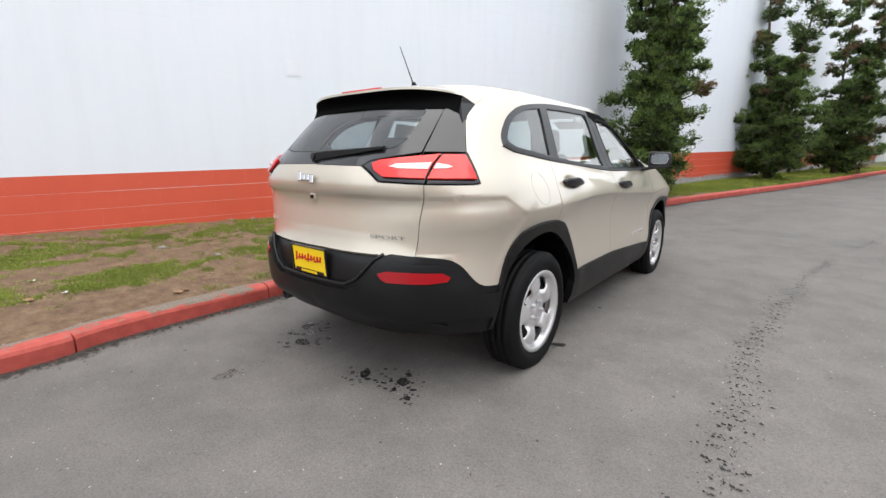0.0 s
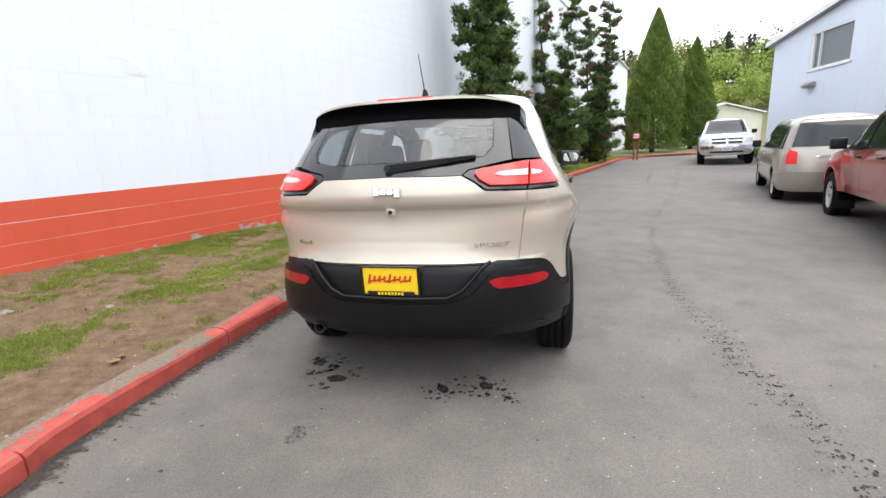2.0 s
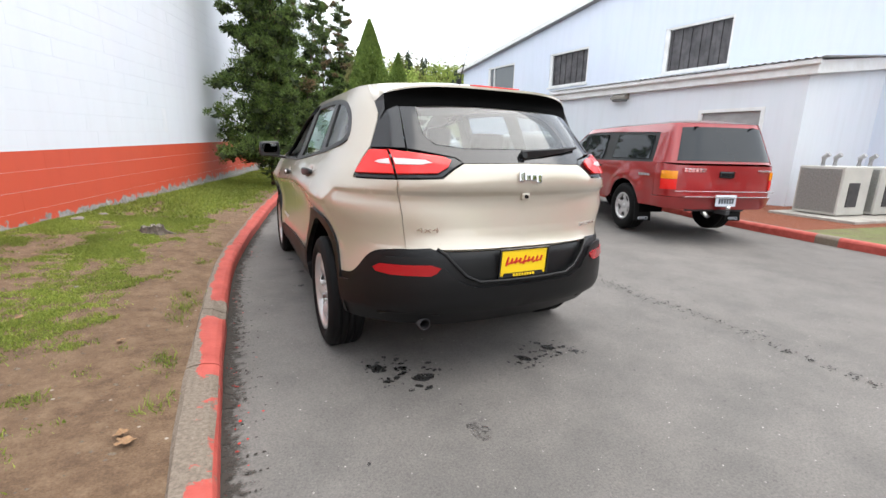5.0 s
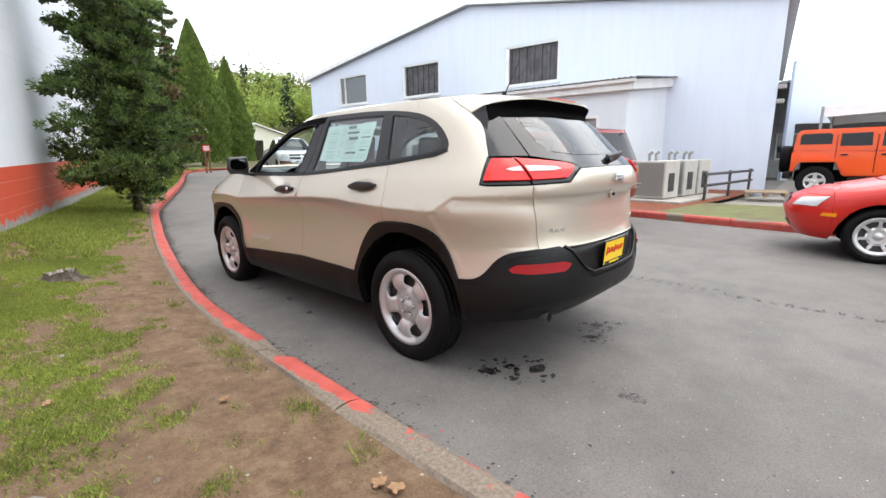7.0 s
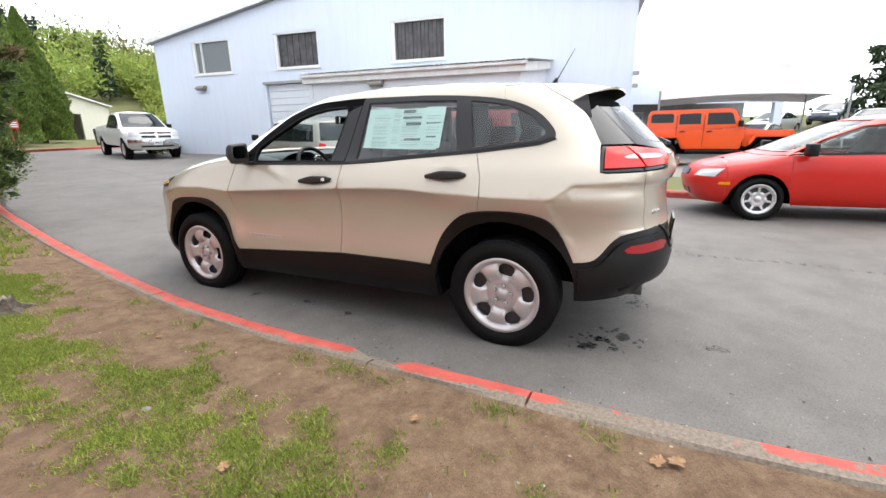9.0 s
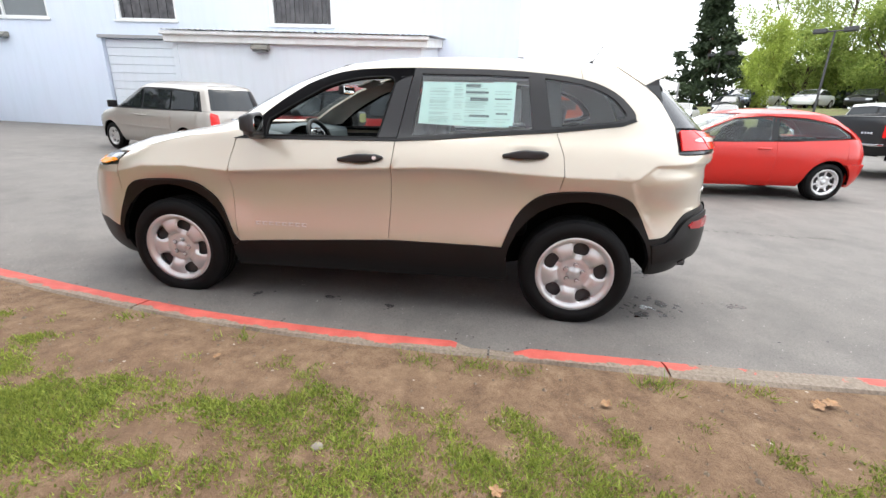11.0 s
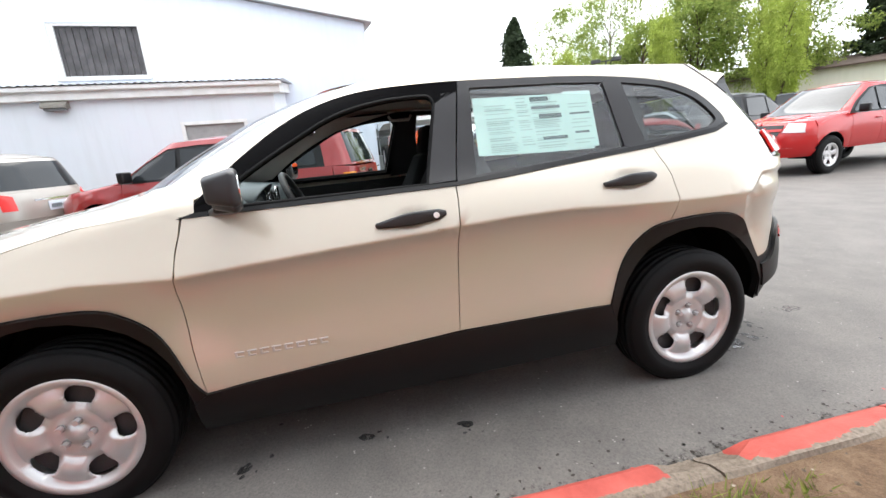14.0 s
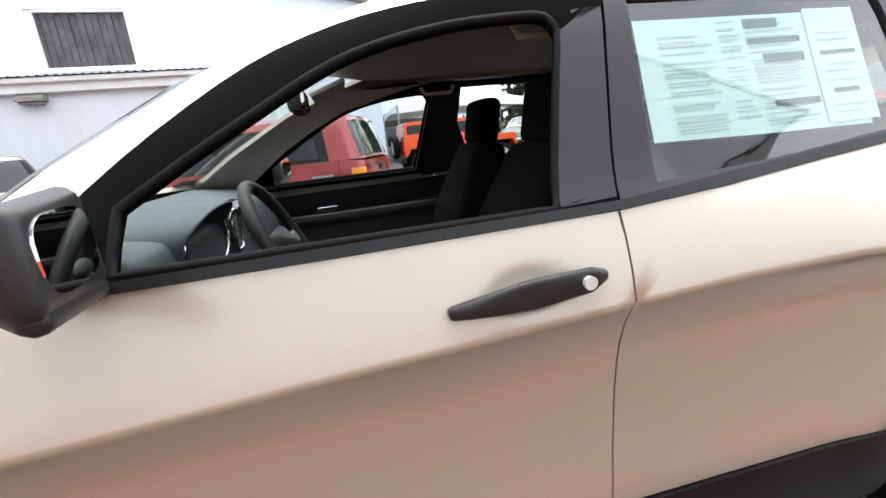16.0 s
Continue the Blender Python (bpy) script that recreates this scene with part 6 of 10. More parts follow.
hv = [(x, y - (0.055 * max(0, (z - 1.10) / 0.07) if 0.63 < y < 0.70 else 0), z) for x, y, z in hv]
sheet("instrument_hood", hv, [(r * 36 + i, r * 36 + (i + 1) % 36, (r + 1) * 36 + (i + 1) % 36, (r + 1) * 36 + i) for r in range(5) for i in range(36)], M_DASH, dash, smooth=True)
sheet("instrument_panel", [(-0.37 + (x + 0.37) * 0.95, 0.70, 1.085 + (z - 1.085) * 0.95) for x, z in hood], [tuple(range(36))], M_GLOSSBLACK, dash)
vs, fs = tube([(-0.37 + (x + 0.37) * 0.93, 0.645, 1.085 + (z - 1.085) * 0.93) for x, z in hood], 0.006, 6, close=True)
sheet("bright_rim", vs, fs, M_CHROME, dash, smooth=True)
for dx in (-0.125, 0.125):
    vs, fs = tube([(dx + 0.048 * math.copysign(abs(math.cos(a)) ** 0.5, math.cos(a)), 0.635, 1.065 + 0.062 * math.copysign(abs(math.sin(a)) ** 0.5, math.sin(a))) for a in [2 * math.pi * i / 24 for i in range(24)]], 0.007, 6, close=True)
    sheet("vent_ring", vs, fs, M_CHROME, dash, smooth=True)
    for k in range(5):
        bm = bmesh.new()
        box(bm, (0.085, 0.03, 0.004), (dx, 0.650, 1.025 + 0.02 * k), 0.001, (25, 0, 0))
        part("vent_slat", bm, M_INNER, dash)
bm = bmesh.new()
box(bm, (0.34, 0.06, 0.34), (0.0, 0.675, 0.97), 0.03, (-8, 0, 0))
part("centre_stack", bm, M_GLOSSBLACK, dash)
wheel_root = new("steering_wheel")
wheel_root.parent = suv
wheel_root.matrix_local = pose(-0.37, 0.455, 1.035, 66, 0, 0)
vs, fs = tube([(0.185 * math.cos(a), 0.185 * math.sin(a), 0) for a in [2 * math.pi * i / 40 for i in range(40)]], 0.016, 10, close=True)
sheet("wheel_grip", vs, fs, M_INNER, wheel_root, smooth=True)
for rx in (-1, 1):
    rounded_hull("wheel_spoke", [(rx * 0.05, 0.012, -0.01), (rx * 0.05, -0.03, -0.01), (rx * 0.17, 0.012, -0.004), (rx * 0.17, -0.012, -0.004)], 0.008, M_SILVER, wheel_root)
rounded_hull("wheel_spoke", [(0.02, -0.05, -0.01), (-0.02, -0.05, -0.01), (0.015, -0.17, -0.004), (-0.015, -0.17, -0.004)], 0.008, M_SILVER, wheel_root)
rounded_hull("wheel_boss", [(0.06, 0.04, -0.01), (-0.06, 0.04, -0.01), (0.045, -0.055, -0.01), (-0.045, -0.055, -0.01), (0, 0, 0.012)], 0.018, M_INNER, wheel_root)
vs, fs = tube([(-0.37, 0.47, 1.03), (-0.37, 0.72, 0.93)], 0.035, 10)
sheet("steering_column", vs, fs, M_INNER, suv)
# headliner, pillar trims, door cards, mirror
hv = []
for i in range(15):
    y = -1.62 + 1.92 * i / 14
    xb = ring_half(y) - 0.035
    for j in range(9):
        x = xb * (j / 4 - 1)
        hv.append((x, y, 1.545 + 0.85 * crown(x, xb + 0.035, y)))
sheet("headliner", hv, [(i * 9 + j, (i + 1) * 9 + j, (i + 1) * 9 + j + 1, i * 9 + j + 1) for i in range(14) for j in range(8)], M_LINER, suv, smooth=True)
for sd in (1, -1):
    S.panel("front_pillar_lining", [("y", 0.74, 1.17), ("s", 1.10, 1.15), ("s", 1.42, 1.18), ("s", 1.42, 1.55), ("s", 1.0, 1.55), ("y", 0.08, 1.50), ("y", 0.25, 1.46), ("y", 0.42, 1.38), ("y", 0.56, 1.30)], M_LINER, suv, sides=(sd,), d=-0.035, thick=0.0, gap=0)
    if sd > 0:
        bm = bmesh.new()
        box(bm, (0.34, 0.14, 0.016), (0.34, 0.30, 1.492), 0.006, (-20, 0, 0))
        part("sun_visor", bm, M_LINER, suv)
    vs, fs = tube([(sd * 0.575, -0.12, 1.505), (sd * 0.565, -0.14, 1.475), (sd * 0.565, -0.26, 1.475), (sd * 0.575, -0.28, 1.505)], 0.009, 8)
    sheet("grab_handle", vs, fs, M_LINER, suv, smooth=True)
S.panel("door_card", yz((0.84, 0.45), (0.84, 1.08), (0.3, 1.10), (-0.22, 1.115), (-0.72, 1.15), (-1.16, 1.18), (-1.16, 0.9), (-0.88, 0.5)), M_INNER, suv, d=-0.07, thick=0.0, gap=0)
for sd in (1, -1):
    bm = bmesh.new()
    box(bm, (0.07, 1.0, 0.05), (sd * 0.76, 0.25, 0.93), 0.02)
    part("armrest", bm, M_INNER, suv)
    bm = bmesh.new()
    box(bm, (0.012, 0.11, 0.028), (sd * 0.772, 0.40, 0.975), 0.006)
    part("inner_handle", bm, M_CHROME, suv)
    S.panel("pillar_lining", yz((-0.115, 1.11), (-0.19, 1.50), (-0.30, 1.50), (-0.31, 1.36), (-0.40, 1.13)), M_INNER, suv, sides=(sd,), d=-0.05, thick=0, gap=0)
    S.panel("pillar_lining", [("y", -1.05, 1.18), ("y", -0.99, 1.53), ("y", -1.18, 1.53), ("y", -1.2, 1.2)], M_INNER, suv, sides=(sd,), d=-0.05, thick=0, gap=0)
    S.panel("cargo_lining", [("y", -1.2, 0.89), ("y", -1.2, 1.2), ("y", -1.5, 1.25), ("r", 0.60, 1.2), ("r", 0.60, 0.89)], M_INNER, suv, sides=(sd,), d=-0.09, thick=0, gap=0)
bm = bmesh.new()
box(bm, (1.1, 0.72, 0.03), (0, -1.60, 0.80), 0.01)
part("cargo_floor", bm, M_INNER, suv)
S.panel("tailgate_lining", [("r", 0, 0.8), ("r", 0.55, 0.8), ("r", 0.55, 1.2), ("r", 0, 1.2)], M_INNER, suv, middle=True, d=-0.06, thick=0, gap=0)
mirror_in = new("rear_view_mirror")
mirror_in.parent = suv
bm = bmesh.new()
box(bm, (0.24, 0.045, 0.07), (0.0, 0.40, 1.43), 0.015)
part("mirror_shell", bm, M_INNER, mirror_in)
bm = bmesh.new()
box(bm, (0.225, 0.004, 0.055), (0.0, 0.376, 1.43), 0.008)
part("mirror_face", bm, M_MIRROR, mirror_in)
# price sticker inside the rear door window
M_PAPER = surf("pale_mint_paper", (0.58, 0.76, 0.71), (0.54, 0.72, 0.67), 4, 0.6, 0.0)
M_PRINT = surf("grey_print", (0.42, 0.56, 0.53), rough=0.7, bump=0)
M_PRINT_D = surf("dark_print", (0.10, 0.14, 0.14), rough=0.7, bump=0)
sticker = S.panel("price_sticker", yz((-0.328, 1.224), (-0.60, 1.216), (-0.882, 1.212), (-0.897, 1.468), (-0.60, 1.470), (-0.343, 1.472)), M_PAPER, suv, sides=(-1,), d=-0.013, thick=0, gap=0, label="pale mint printed price sticker inside the glass")[0]


def print_bar(y0, y1, z0, z1, mat):
    S.panel("print_bar", yz((y0, z0), (y1, z0), (y1, z1), (y0, z1)), mat, sticker, sides=(-1,), d=-0.0115, thick=0, gap=0, step=0.2)


rng = random.Random(5)
for col0, col1 in ((-0.39, -0.52), (-0.54, -0.60), (-0.61, -0.75), (-0.775, -0.87)):
    z = 1.458
    while z > 1.235:
        h = rng.choice((0.0025, 0.003, 0.003, 0.005))
        if rng.random() < 0.72:
            print_bar(col0, col0 + (col1 - col0) * rng.uniform(0.7, 1.0), z - h, z, M_PRINT)
        z -= h + rng.choice((0.004, 0.005, 0.009))
for y0, y1, z0, z1 in ((-0.61, -0.70, 1.440, 1.460), (-0.61, -0.75, 1.405, 1.418), (-0.64, -0.75, 1.362, 1.382), (-0.64, -0.76, 1.268, 1.282), (-0.80, -0.87, 1.268, 1.280), (-0.79, -0.86, 1.36, 1.375)):
    print_bar(y0, y1, z0, z1, M_PRINT_D)
second = S.panel("second_sheet", yz((-0.765, 1.222), (-0.905, 1.222), (-0.915, 1.474), (-0.775, 1.476)), M_PAPER, suv, sides=(-1,), d=-0.0105, thick=0, gap=0)[0]
for y0, y1, z0, z1, mt in ((-0.79, -0.89, 1.415, 1.419, M_PRINT), (-0.79, -0.88, 1.40, 1.404, M_PRINT), (-0.79, -0.89, 1.37, 1.378, M_PRINT_D), (-0.80, -0.89, 1.345, 1.349, M_PRINT), (-0.79, -0.87, 1.33, 1.334, M_PRINT), (-0.79, -0.89, 1.31, 1.314, M_PRINT), (-0.80, -0.87, 1.285, 1.294, M_PRINT_D), (-0.79, -0.89, 1.255, 1.259, M_PRINT), (-0.79, -0.86, 1.24, 1.244, M_PRINT)):
    S.panel("print_bar", yz((y0, z0), (y1, z0), (y1, z1), (y0, z1)), mt, second, sides=(-1,), d=-0.009, thick=0, gap=0, step=0.2)
for ob in suv.children:
    if "window" in ob.name and "frame" not in ob.name and "border" not in ob.name or ob.name.startswith("windscreen"):
        ob.visible_shadow = False

# ---- the other vehicles ----
def table(d):
    ks = sorted(d)
    return ks, [d[k] for k in ks]


def vehicle(name, m, label, category, c):
    """A parked vehicle from a table of rings, cut into doors, wings, glass, lamps and wheels."""
    root = thing(name, m, label, category, c.get("group", ""))
    W = table(c["W"])
    nose, tail = max(c["F"].values()), min(c["R"].values())

    def width(z, y):
        w = lerp_table(z, *W)
        for hy in c["hubs"]:
            r = math.hypot(y - hy, z - c["wheel"])
            w += c.get("flare", 0.015) * math.exp(-((r - c["arch"] - 0.05) / 0.07) ** 2)
        return w - 0.03 * max(0, y - nose + 0.9) ** 1.5 - 0.02 * max(0, tail + 0.7 - y) ** 1.5
    sh = Shell(width, table(c["R"]), table(c["F"]), table(c["y0r"]), table(c["y0f"]), c.get("nr", 3.2), c.get("nf", 2.8))
    paint, step, zr, sill = c["paint"], c.get("step", 0.10), c["zr"], c["sill"]
    belt, top = c["belt"], c["top"]
    by, bz = [p[0] for p in belt][::-1], [p[1] for p in belt][::-1]
    low = c.get("low", paint)

    def bottom(y, z0):
        z = z0
        for hy in c["hubs"]:
            d = c["arch"] ** 2 - (y - hy) ** 2
            if d > 0:
                z = max(z, c["wheel"] + math.sqrt(d))
        return z
    seams = c["seams"]
    sr, sf = -1.55, 1.55
    for i, (a, b, nm) in enumerate(seams):
        ys_ = [a + (b - a) * k / max(3, int(abs(b - a) / 0.07)) for k in range(max(3, int(abs(b - a) / 0.07)) + 1)]
        pts = [("y", y, bottom(y, sill)) for y in ys_]
        tops = [("y", y, lerp_table(y, by, bz)) for y in ys_[::-1]]
        sh.panel(nm, pts + tops, paint, root, step=step)
    a, b = seams[0][0], seams[-1][1]
    zf, zt = lerp_table(a, by, bz), lerp_table(b, by, bz)
    # nose below the hood, hood, tail
    zn, zc = c["nose_z"], c["cowl"]
    ysn = [a - (a - c["hubs"][0] - c["arch"] * 0.2) * 0 for _ in range(1)]
    sh.panel("front_end", [("y", a, bottom(a, sill)), ("y", a, min(zf, zn)), ("s", sf, zn), ("s", 2, zn), ("s", 2, sill), ("s", sf, sill)], c.get("front", paint), root, step=step, middle=True)
    sh.panel("hood", [("s", 2, zn), ("s", sf, zn), ("y", a, min(zf, zn)), ("y", a, zf), ("y", belt[0][0] + 0.1, belt[0][1]), ("s", 1.05, zc - 0.01), ("s", 1.38, zc), ("s", 2, zc)], paint, root, step=step, middle=True)
    tz = c["tail_z"]
    sh.panel("tailgate", [("y", b, bottom(b, c["bump_z"])), ("s", -2, c["bump_z"]), ("s", -2, tz), ("s", sr, tz), ("y", b, zt)], paint, root, step=step, middle=True)
    rear_edge = []
    for k in range(7):
        z = sill + 0.02 + (c["bump_z"] - sill - 0.02) * k / 6
        rear_edge.append(("y", min(b + 0.02, c["hubs"][1] - math.sqrt(max(0.0, (c["arch"] + 0.012) ** 2 - (z - c["wheel"]) ** 2))), z))
    sh.panel("rear_bumper", rear_edge + [("s", -2, c["bump_z"]), ("s", -2, sill), ("s", sr, sill)], c.get("bumper", low), root, step=step, middle=True, d=0.03, thick=0.08)
    # pillars, roof edge and roof
    s1, s0 = c.get("s_front", 1.40), c.get("s_rear", -1.45)
    rail = [("s", s1, zc), ("s", s1, zr), ("s", 1.0, zr), ("s", -1.0, zr), ("s", s0, zr), ("s", s0, max(tz, zt))]
    rail += [("y", y, z) for y, z in belt[::-1] if y < top[0][0] + 0.001][:1] if belt[-1][0] < top[0][0] - 0.02 else []
    rail += [("y", y, z) for y, z in top]
    sh.panel("roof_side", rail, c.get("cab", paint), root, step=step, gap=0.0)
    fr, ff = lerp_table(zr, *sh.rear), lerp_table(zr, *sh.front)
    rv, rc = [], 12
    for i in range(25):
        y = fr + (ff - fr) * (0.5 - 0.5 * math.cos(math.pi * i / 24))
        xb = sh.pt(sh.s_at("y", y, zr), zr).x
        ga, gb = min(max((ff - y) / 0.7, 0), 1), min(max((y - fr) / c.get("rear_run", 0.6), 0), 1)
        for j in range(rc + 1):
            x = xb * math.sin((j / rc - 0.5) * math.pi)
            rv.append((x, y, zr + c.get("crown", 0.07) * (1 - abs(x / max(xb, 1e-4)) ** 2.6) * (1 - (1 - ga) ** 2) * (1 - (1 - gb) ** 2)))
    sheet("roof", rv, [(i * (rc + 1) + j, i * (rc + 1) + j + 1, (i + 1) * (rc + 1) + j + 1, (i + 1) * (rc + 1) + j) for i in range(24) for j in range(rc)], c.get("cab", paint), root, smooth=True)
    # glass
    full = [("y", y, z) for y, z in top] + [("y", y, z) for y, z in belt if top[-1][0] > y > top[0][0]]
    if "glass" in c:
        # clear panes sit in dark frames, open to the cabin
        for pane in c["panes"]:
            cy, cz = sum(p[0] for p in pane) / len(pane), sum(p[1] for p in pane) / len(pane)
            loop = [(p[0] + (q[0] - p[0]) * k / 6, p[1] + (q[1] - p[1]) * k / 6) for p, q in zip(pane, pane[1:] + pane[:1]) for k in range(6)]
            for sd in (1, -1):
                fv = []
                for y, z in loop:
                    r = math.hypot(y - cy, z - cz)
                    for k in (0.0, 0.06):
                        yy, zz = y + (y - cy) / r * k, z + (z - cz) / r * k * 0.8
                        q = sh.off(sh.s_at("y", yy, zz), zz, -0.010)
                        fv.append((sd * q.x, q.y, q.z))
                nl = len(loop)
                sheet("window_frame", fv, [(2 * i, 2 * i + 1, 2 * ((i + 1) % nl) + 1, 2 * ((i + 1) % nl)) for i in range(nl)], M_PLASTIC, root)
    else:
        sh.panel("window_frame", full, M_PLASTIC, root, step=step, d=-0.012, gap=0, thick=0.01)
    for pane in c["panes"]:
        sh.panel("side_window", yz(*pane), c.get("glass", M_GLASS_DARK), root, step=step, d=0.0, gap=0, thick=0.006)
    sh.panel("windscreen", [("s", s1 + 0.01, zc + 0.01), ("s", 2, zc + 0.01), ("s", 2, zr - 0.01), ("s", s1 + 0.01, zr - 0.01)], c.get("glass_front", M_GLASS_DARK), root, step=step, middle=True, d=-0.004)
    sh.panel("rear_window", [("s", s0 - 0.02, max(tz, zt) + 0.03), ("s", -2, max(tz, zt) + 0.03), ("s", -2, zr - 0.05), ("s", s0 - 0.02, zr - 0.06)], c.get("glass_rear", M_GLASS_DARK), root, step=step, middle=True, d=-0.004)
    sh.panel("rear_border", [("s", s0, max(tz, zt)), ("s", -2, max(tz, zt)), ("s", -2, zr), ("s", s0, zr)], paint, root, step=step, middle=True, d=-0.010, gap=0)
    # lamps
    for kind, pts, mat, d in c["lamps"]:
        sh.panel(kind, pts, mat, root, step=0.06, d=d, thick=0.01, gap=0)
    for kind, pts, mat, d in c.get("extra", ()):
        sh.panel(kind, pts, mat, root, step=step, d=d, thick=0.015, gap=0, middle=True)
    # wheels and wells, the wells in the near-black that includes their shade
    for sd in (1, -1):
        for hy in c["hubs"]:
            wheel_parts(root, (sd * c["track"], hy, c["wheel"]), sd, c["wheel"], c.get("tyre", 0.21), c.get("rim", 0.21), c.get("style", "alloy"), M_SILVER, c.get("spokes", 5))
            vs, fs = [], []
            for i in range(17):
                t = radians(-5 + 190 * i / 16)
                for x in (0.45, c["track"] + 0.085):
                    vs.append((sd * x, hy + (c["arch"] + 0.01) * math.cos(t), c["wheel"] + (c["arch"] + 0.01) * math.sin(t)))
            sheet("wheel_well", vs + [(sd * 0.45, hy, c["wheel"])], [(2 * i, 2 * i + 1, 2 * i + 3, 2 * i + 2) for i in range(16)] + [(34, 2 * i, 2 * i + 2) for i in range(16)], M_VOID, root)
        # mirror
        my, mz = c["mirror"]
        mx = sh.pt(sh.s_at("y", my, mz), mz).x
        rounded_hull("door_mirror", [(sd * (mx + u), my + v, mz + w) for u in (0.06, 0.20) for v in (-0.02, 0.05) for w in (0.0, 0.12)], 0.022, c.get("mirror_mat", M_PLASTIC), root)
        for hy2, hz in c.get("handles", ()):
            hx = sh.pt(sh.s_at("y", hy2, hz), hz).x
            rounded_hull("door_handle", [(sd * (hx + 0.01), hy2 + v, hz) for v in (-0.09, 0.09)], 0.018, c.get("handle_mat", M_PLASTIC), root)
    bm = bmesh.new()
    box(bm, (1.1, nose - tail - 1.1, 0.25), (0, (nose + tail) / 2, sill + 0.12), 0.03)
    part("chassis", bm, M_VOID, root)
    for y, z, pm, wd, tilt in c.get("plates", ()):
        bm = bmesh.new()
        box(bm, (0.31, 0.012, 0.155), (0, y, z), 0.005, (tilt, 0, 0))
        pl = part("number_plate", bm, pm, root)
        bm = bmesh.new()
        sg = -1 if y < 0 else 1
        for i in range(6):
            box(bm, (0.026, 0.004, 0.07), (-0.1 + i * 0.04, y + 0.009 * sg, z - 0.005), 0.001, (tilt, 0, 0))
        part("plate_bar", bm, M_INK, pl)
    return root, sh


def street(x, y, turn=-17.0, z=None):
    return pose(x, y, road_z(y) if z is None else z, math.degrees(math.atan(0.03)) * (1 if y > 3 else 0) * math.cos(radians(turn)), 0, turn)


def boxes(name, items, material, parent, label=""):
    bm = bmesh.new()
    for it in items:
        box(bm, *it)
    return part(name, bm, material, parent, label)


# the red double-cab pickup with a canopy
M_RED = glossy("dark_red_paint", (0.29, 0.016, 0.017), 0.28, metal=0.15, coat=1.0)
TRUCK = dict(
    W={0.35: 0.78, 0.5: 0.83, 0.75: 0.85, 0.95: 0.855, 1.06: 0.835, 1.12: 0.81, 1.55: 0.68, 1.62: 0.65, 1.7: 0.6},
    R={0.35: -2.50, 0.55: -2.62, 0.6: -2.64, 1.05: -2.64, 1.12: -2.62, 1.64: -2.42, 1.7: -2.3}, F={0.35: 2.40, 0.6: 2.50, 0.85: 2.45, 0.98: 2.25, 1.04: 1.75, 1.09: 1.32, 1.14: 1.22, 1.55: 0.55, 1.62: 0.42, 1.7: 0.2},
    y0r={0: -2.30, 2: -2.15}, y0f={0.3: 1.75, 0.98: 1.55, 1.06: 1.0, 1.14: 0.78, 1.62: 0.0}, nr=4.5, nf=3.0,
    hubs=(1.50, -1.55), wheel=0.365, arch=0.44, track=0.74, tyre=0.25, rim=0.205, style="alloy", spokes=5, flare=0.05,
    zr=1.62, crown=0.07, sill=0.46, belt=[(1.12, 1.06), (0.2, 1.065), (-0.8, 1.07), (-2.2, 1.08)],
    top=[(-2.18, 1.08), (-2.10, 1.50), (-0.95, 1.54), (-0.2, 1.555), (0.30, 1.53), (0.75, 1.32), (1.12, 1.06)],
    panes=[[(0.95, 1.09), (0.16, 1.09), (0.16, 1.50), (0.27, 1.49), (0.68, 1.30)], [(0.08, 1.09), (-0.66, 1.095), (-0.62, 1.50), (0.08, 1.51)], [(-1.0, 1.12), (-2.05, 1.12), (-1.98, 1.46), (-0.96, 1.49)]],
    seams=[(1.95, 1.04, "front_wing"), (1.04, 0.12, "front_door"), (0.12, -0.78, "rear_door"), (-0.78, -2.30, "bed_side")],
    nose_z=0.98, cowl=1.10, tail_z=1.05, bump_z=0.62, paint=M_RED, bumper=M_RED,
    lamps=[("tail_light", [("r", 0.84, 0.72), ("r", 0.70, 0.72), ("r", 0.70, 0.86), ("y", -2.45, 0.86), ("y", -2.45, 0.72)], M_REDLENS, 0.012),
           ("indicator", [("r", 0.84, 0.865), ("r", 0.70, 0.865), ("r", 0.70, 0.97), ("y", -2.45, 0.97), ("y", -2.45, 0.865)], M_AMBER, 0.012),
           ("headlight", [("f", 0.45, 0.78), ("f", 0.76, 0.78), ("y", 2.25, 0.80), ("y", 2.25, 0.93), ("f", 0.45, 0.93)], M_CLEARLENS, 0.01)],
    mirror=(0.86, 1.10), handles=((0.25, 0.98), (-0.62, 0.98)), plates=((-2.70, 0.58, M_PLATE, 1, 0),), handle_mat=M_PLASTIC)
truck, tsh = vehicle("pickup_truck", street(5.58, 2.29, -17.6), "dark red double-cab pickup with a matching canopy over its bed", "pickup truck", TRUCK)
boxes("step_pad", [((1.30, 0.10, 0.012), (0, -2.68, 0.632), 0.003), ((1.5, 0.02, 0.012), (0, -2.66, 0.70), 0.003)], M_CHROME, truck)
boxes("tow_bar", [((0.06, 0.22, 0.06), (0.0, -2.66, 0.42), 0.01), ((0.9, 0.06, 0.06), (0, -2.5, 0.44), 0.01)], M_DARK, truck)
bm = bmesh.new()
bmesh.ops.create_uvsphere(bm, u_segments=14, v_segments=8, radius=0.032, matrix=Matrix.Translation((0, -2.76, 0.49)))
part("tow_ball", bm, M_CHROME, truck, smooth=True)
boxes("tailgate_handle", [((0.22, 0.02, 0.09), (0, -2.648, 0.93), 0.02)], M_GLOSSBLACK, truck)
boxes("maker_bar", [((0.045, 0.006, 0.05), (-0.62 + 0.055 * i, -2.648, 0.985), 0.004) for i in range(6)], M_CHROME, truck)
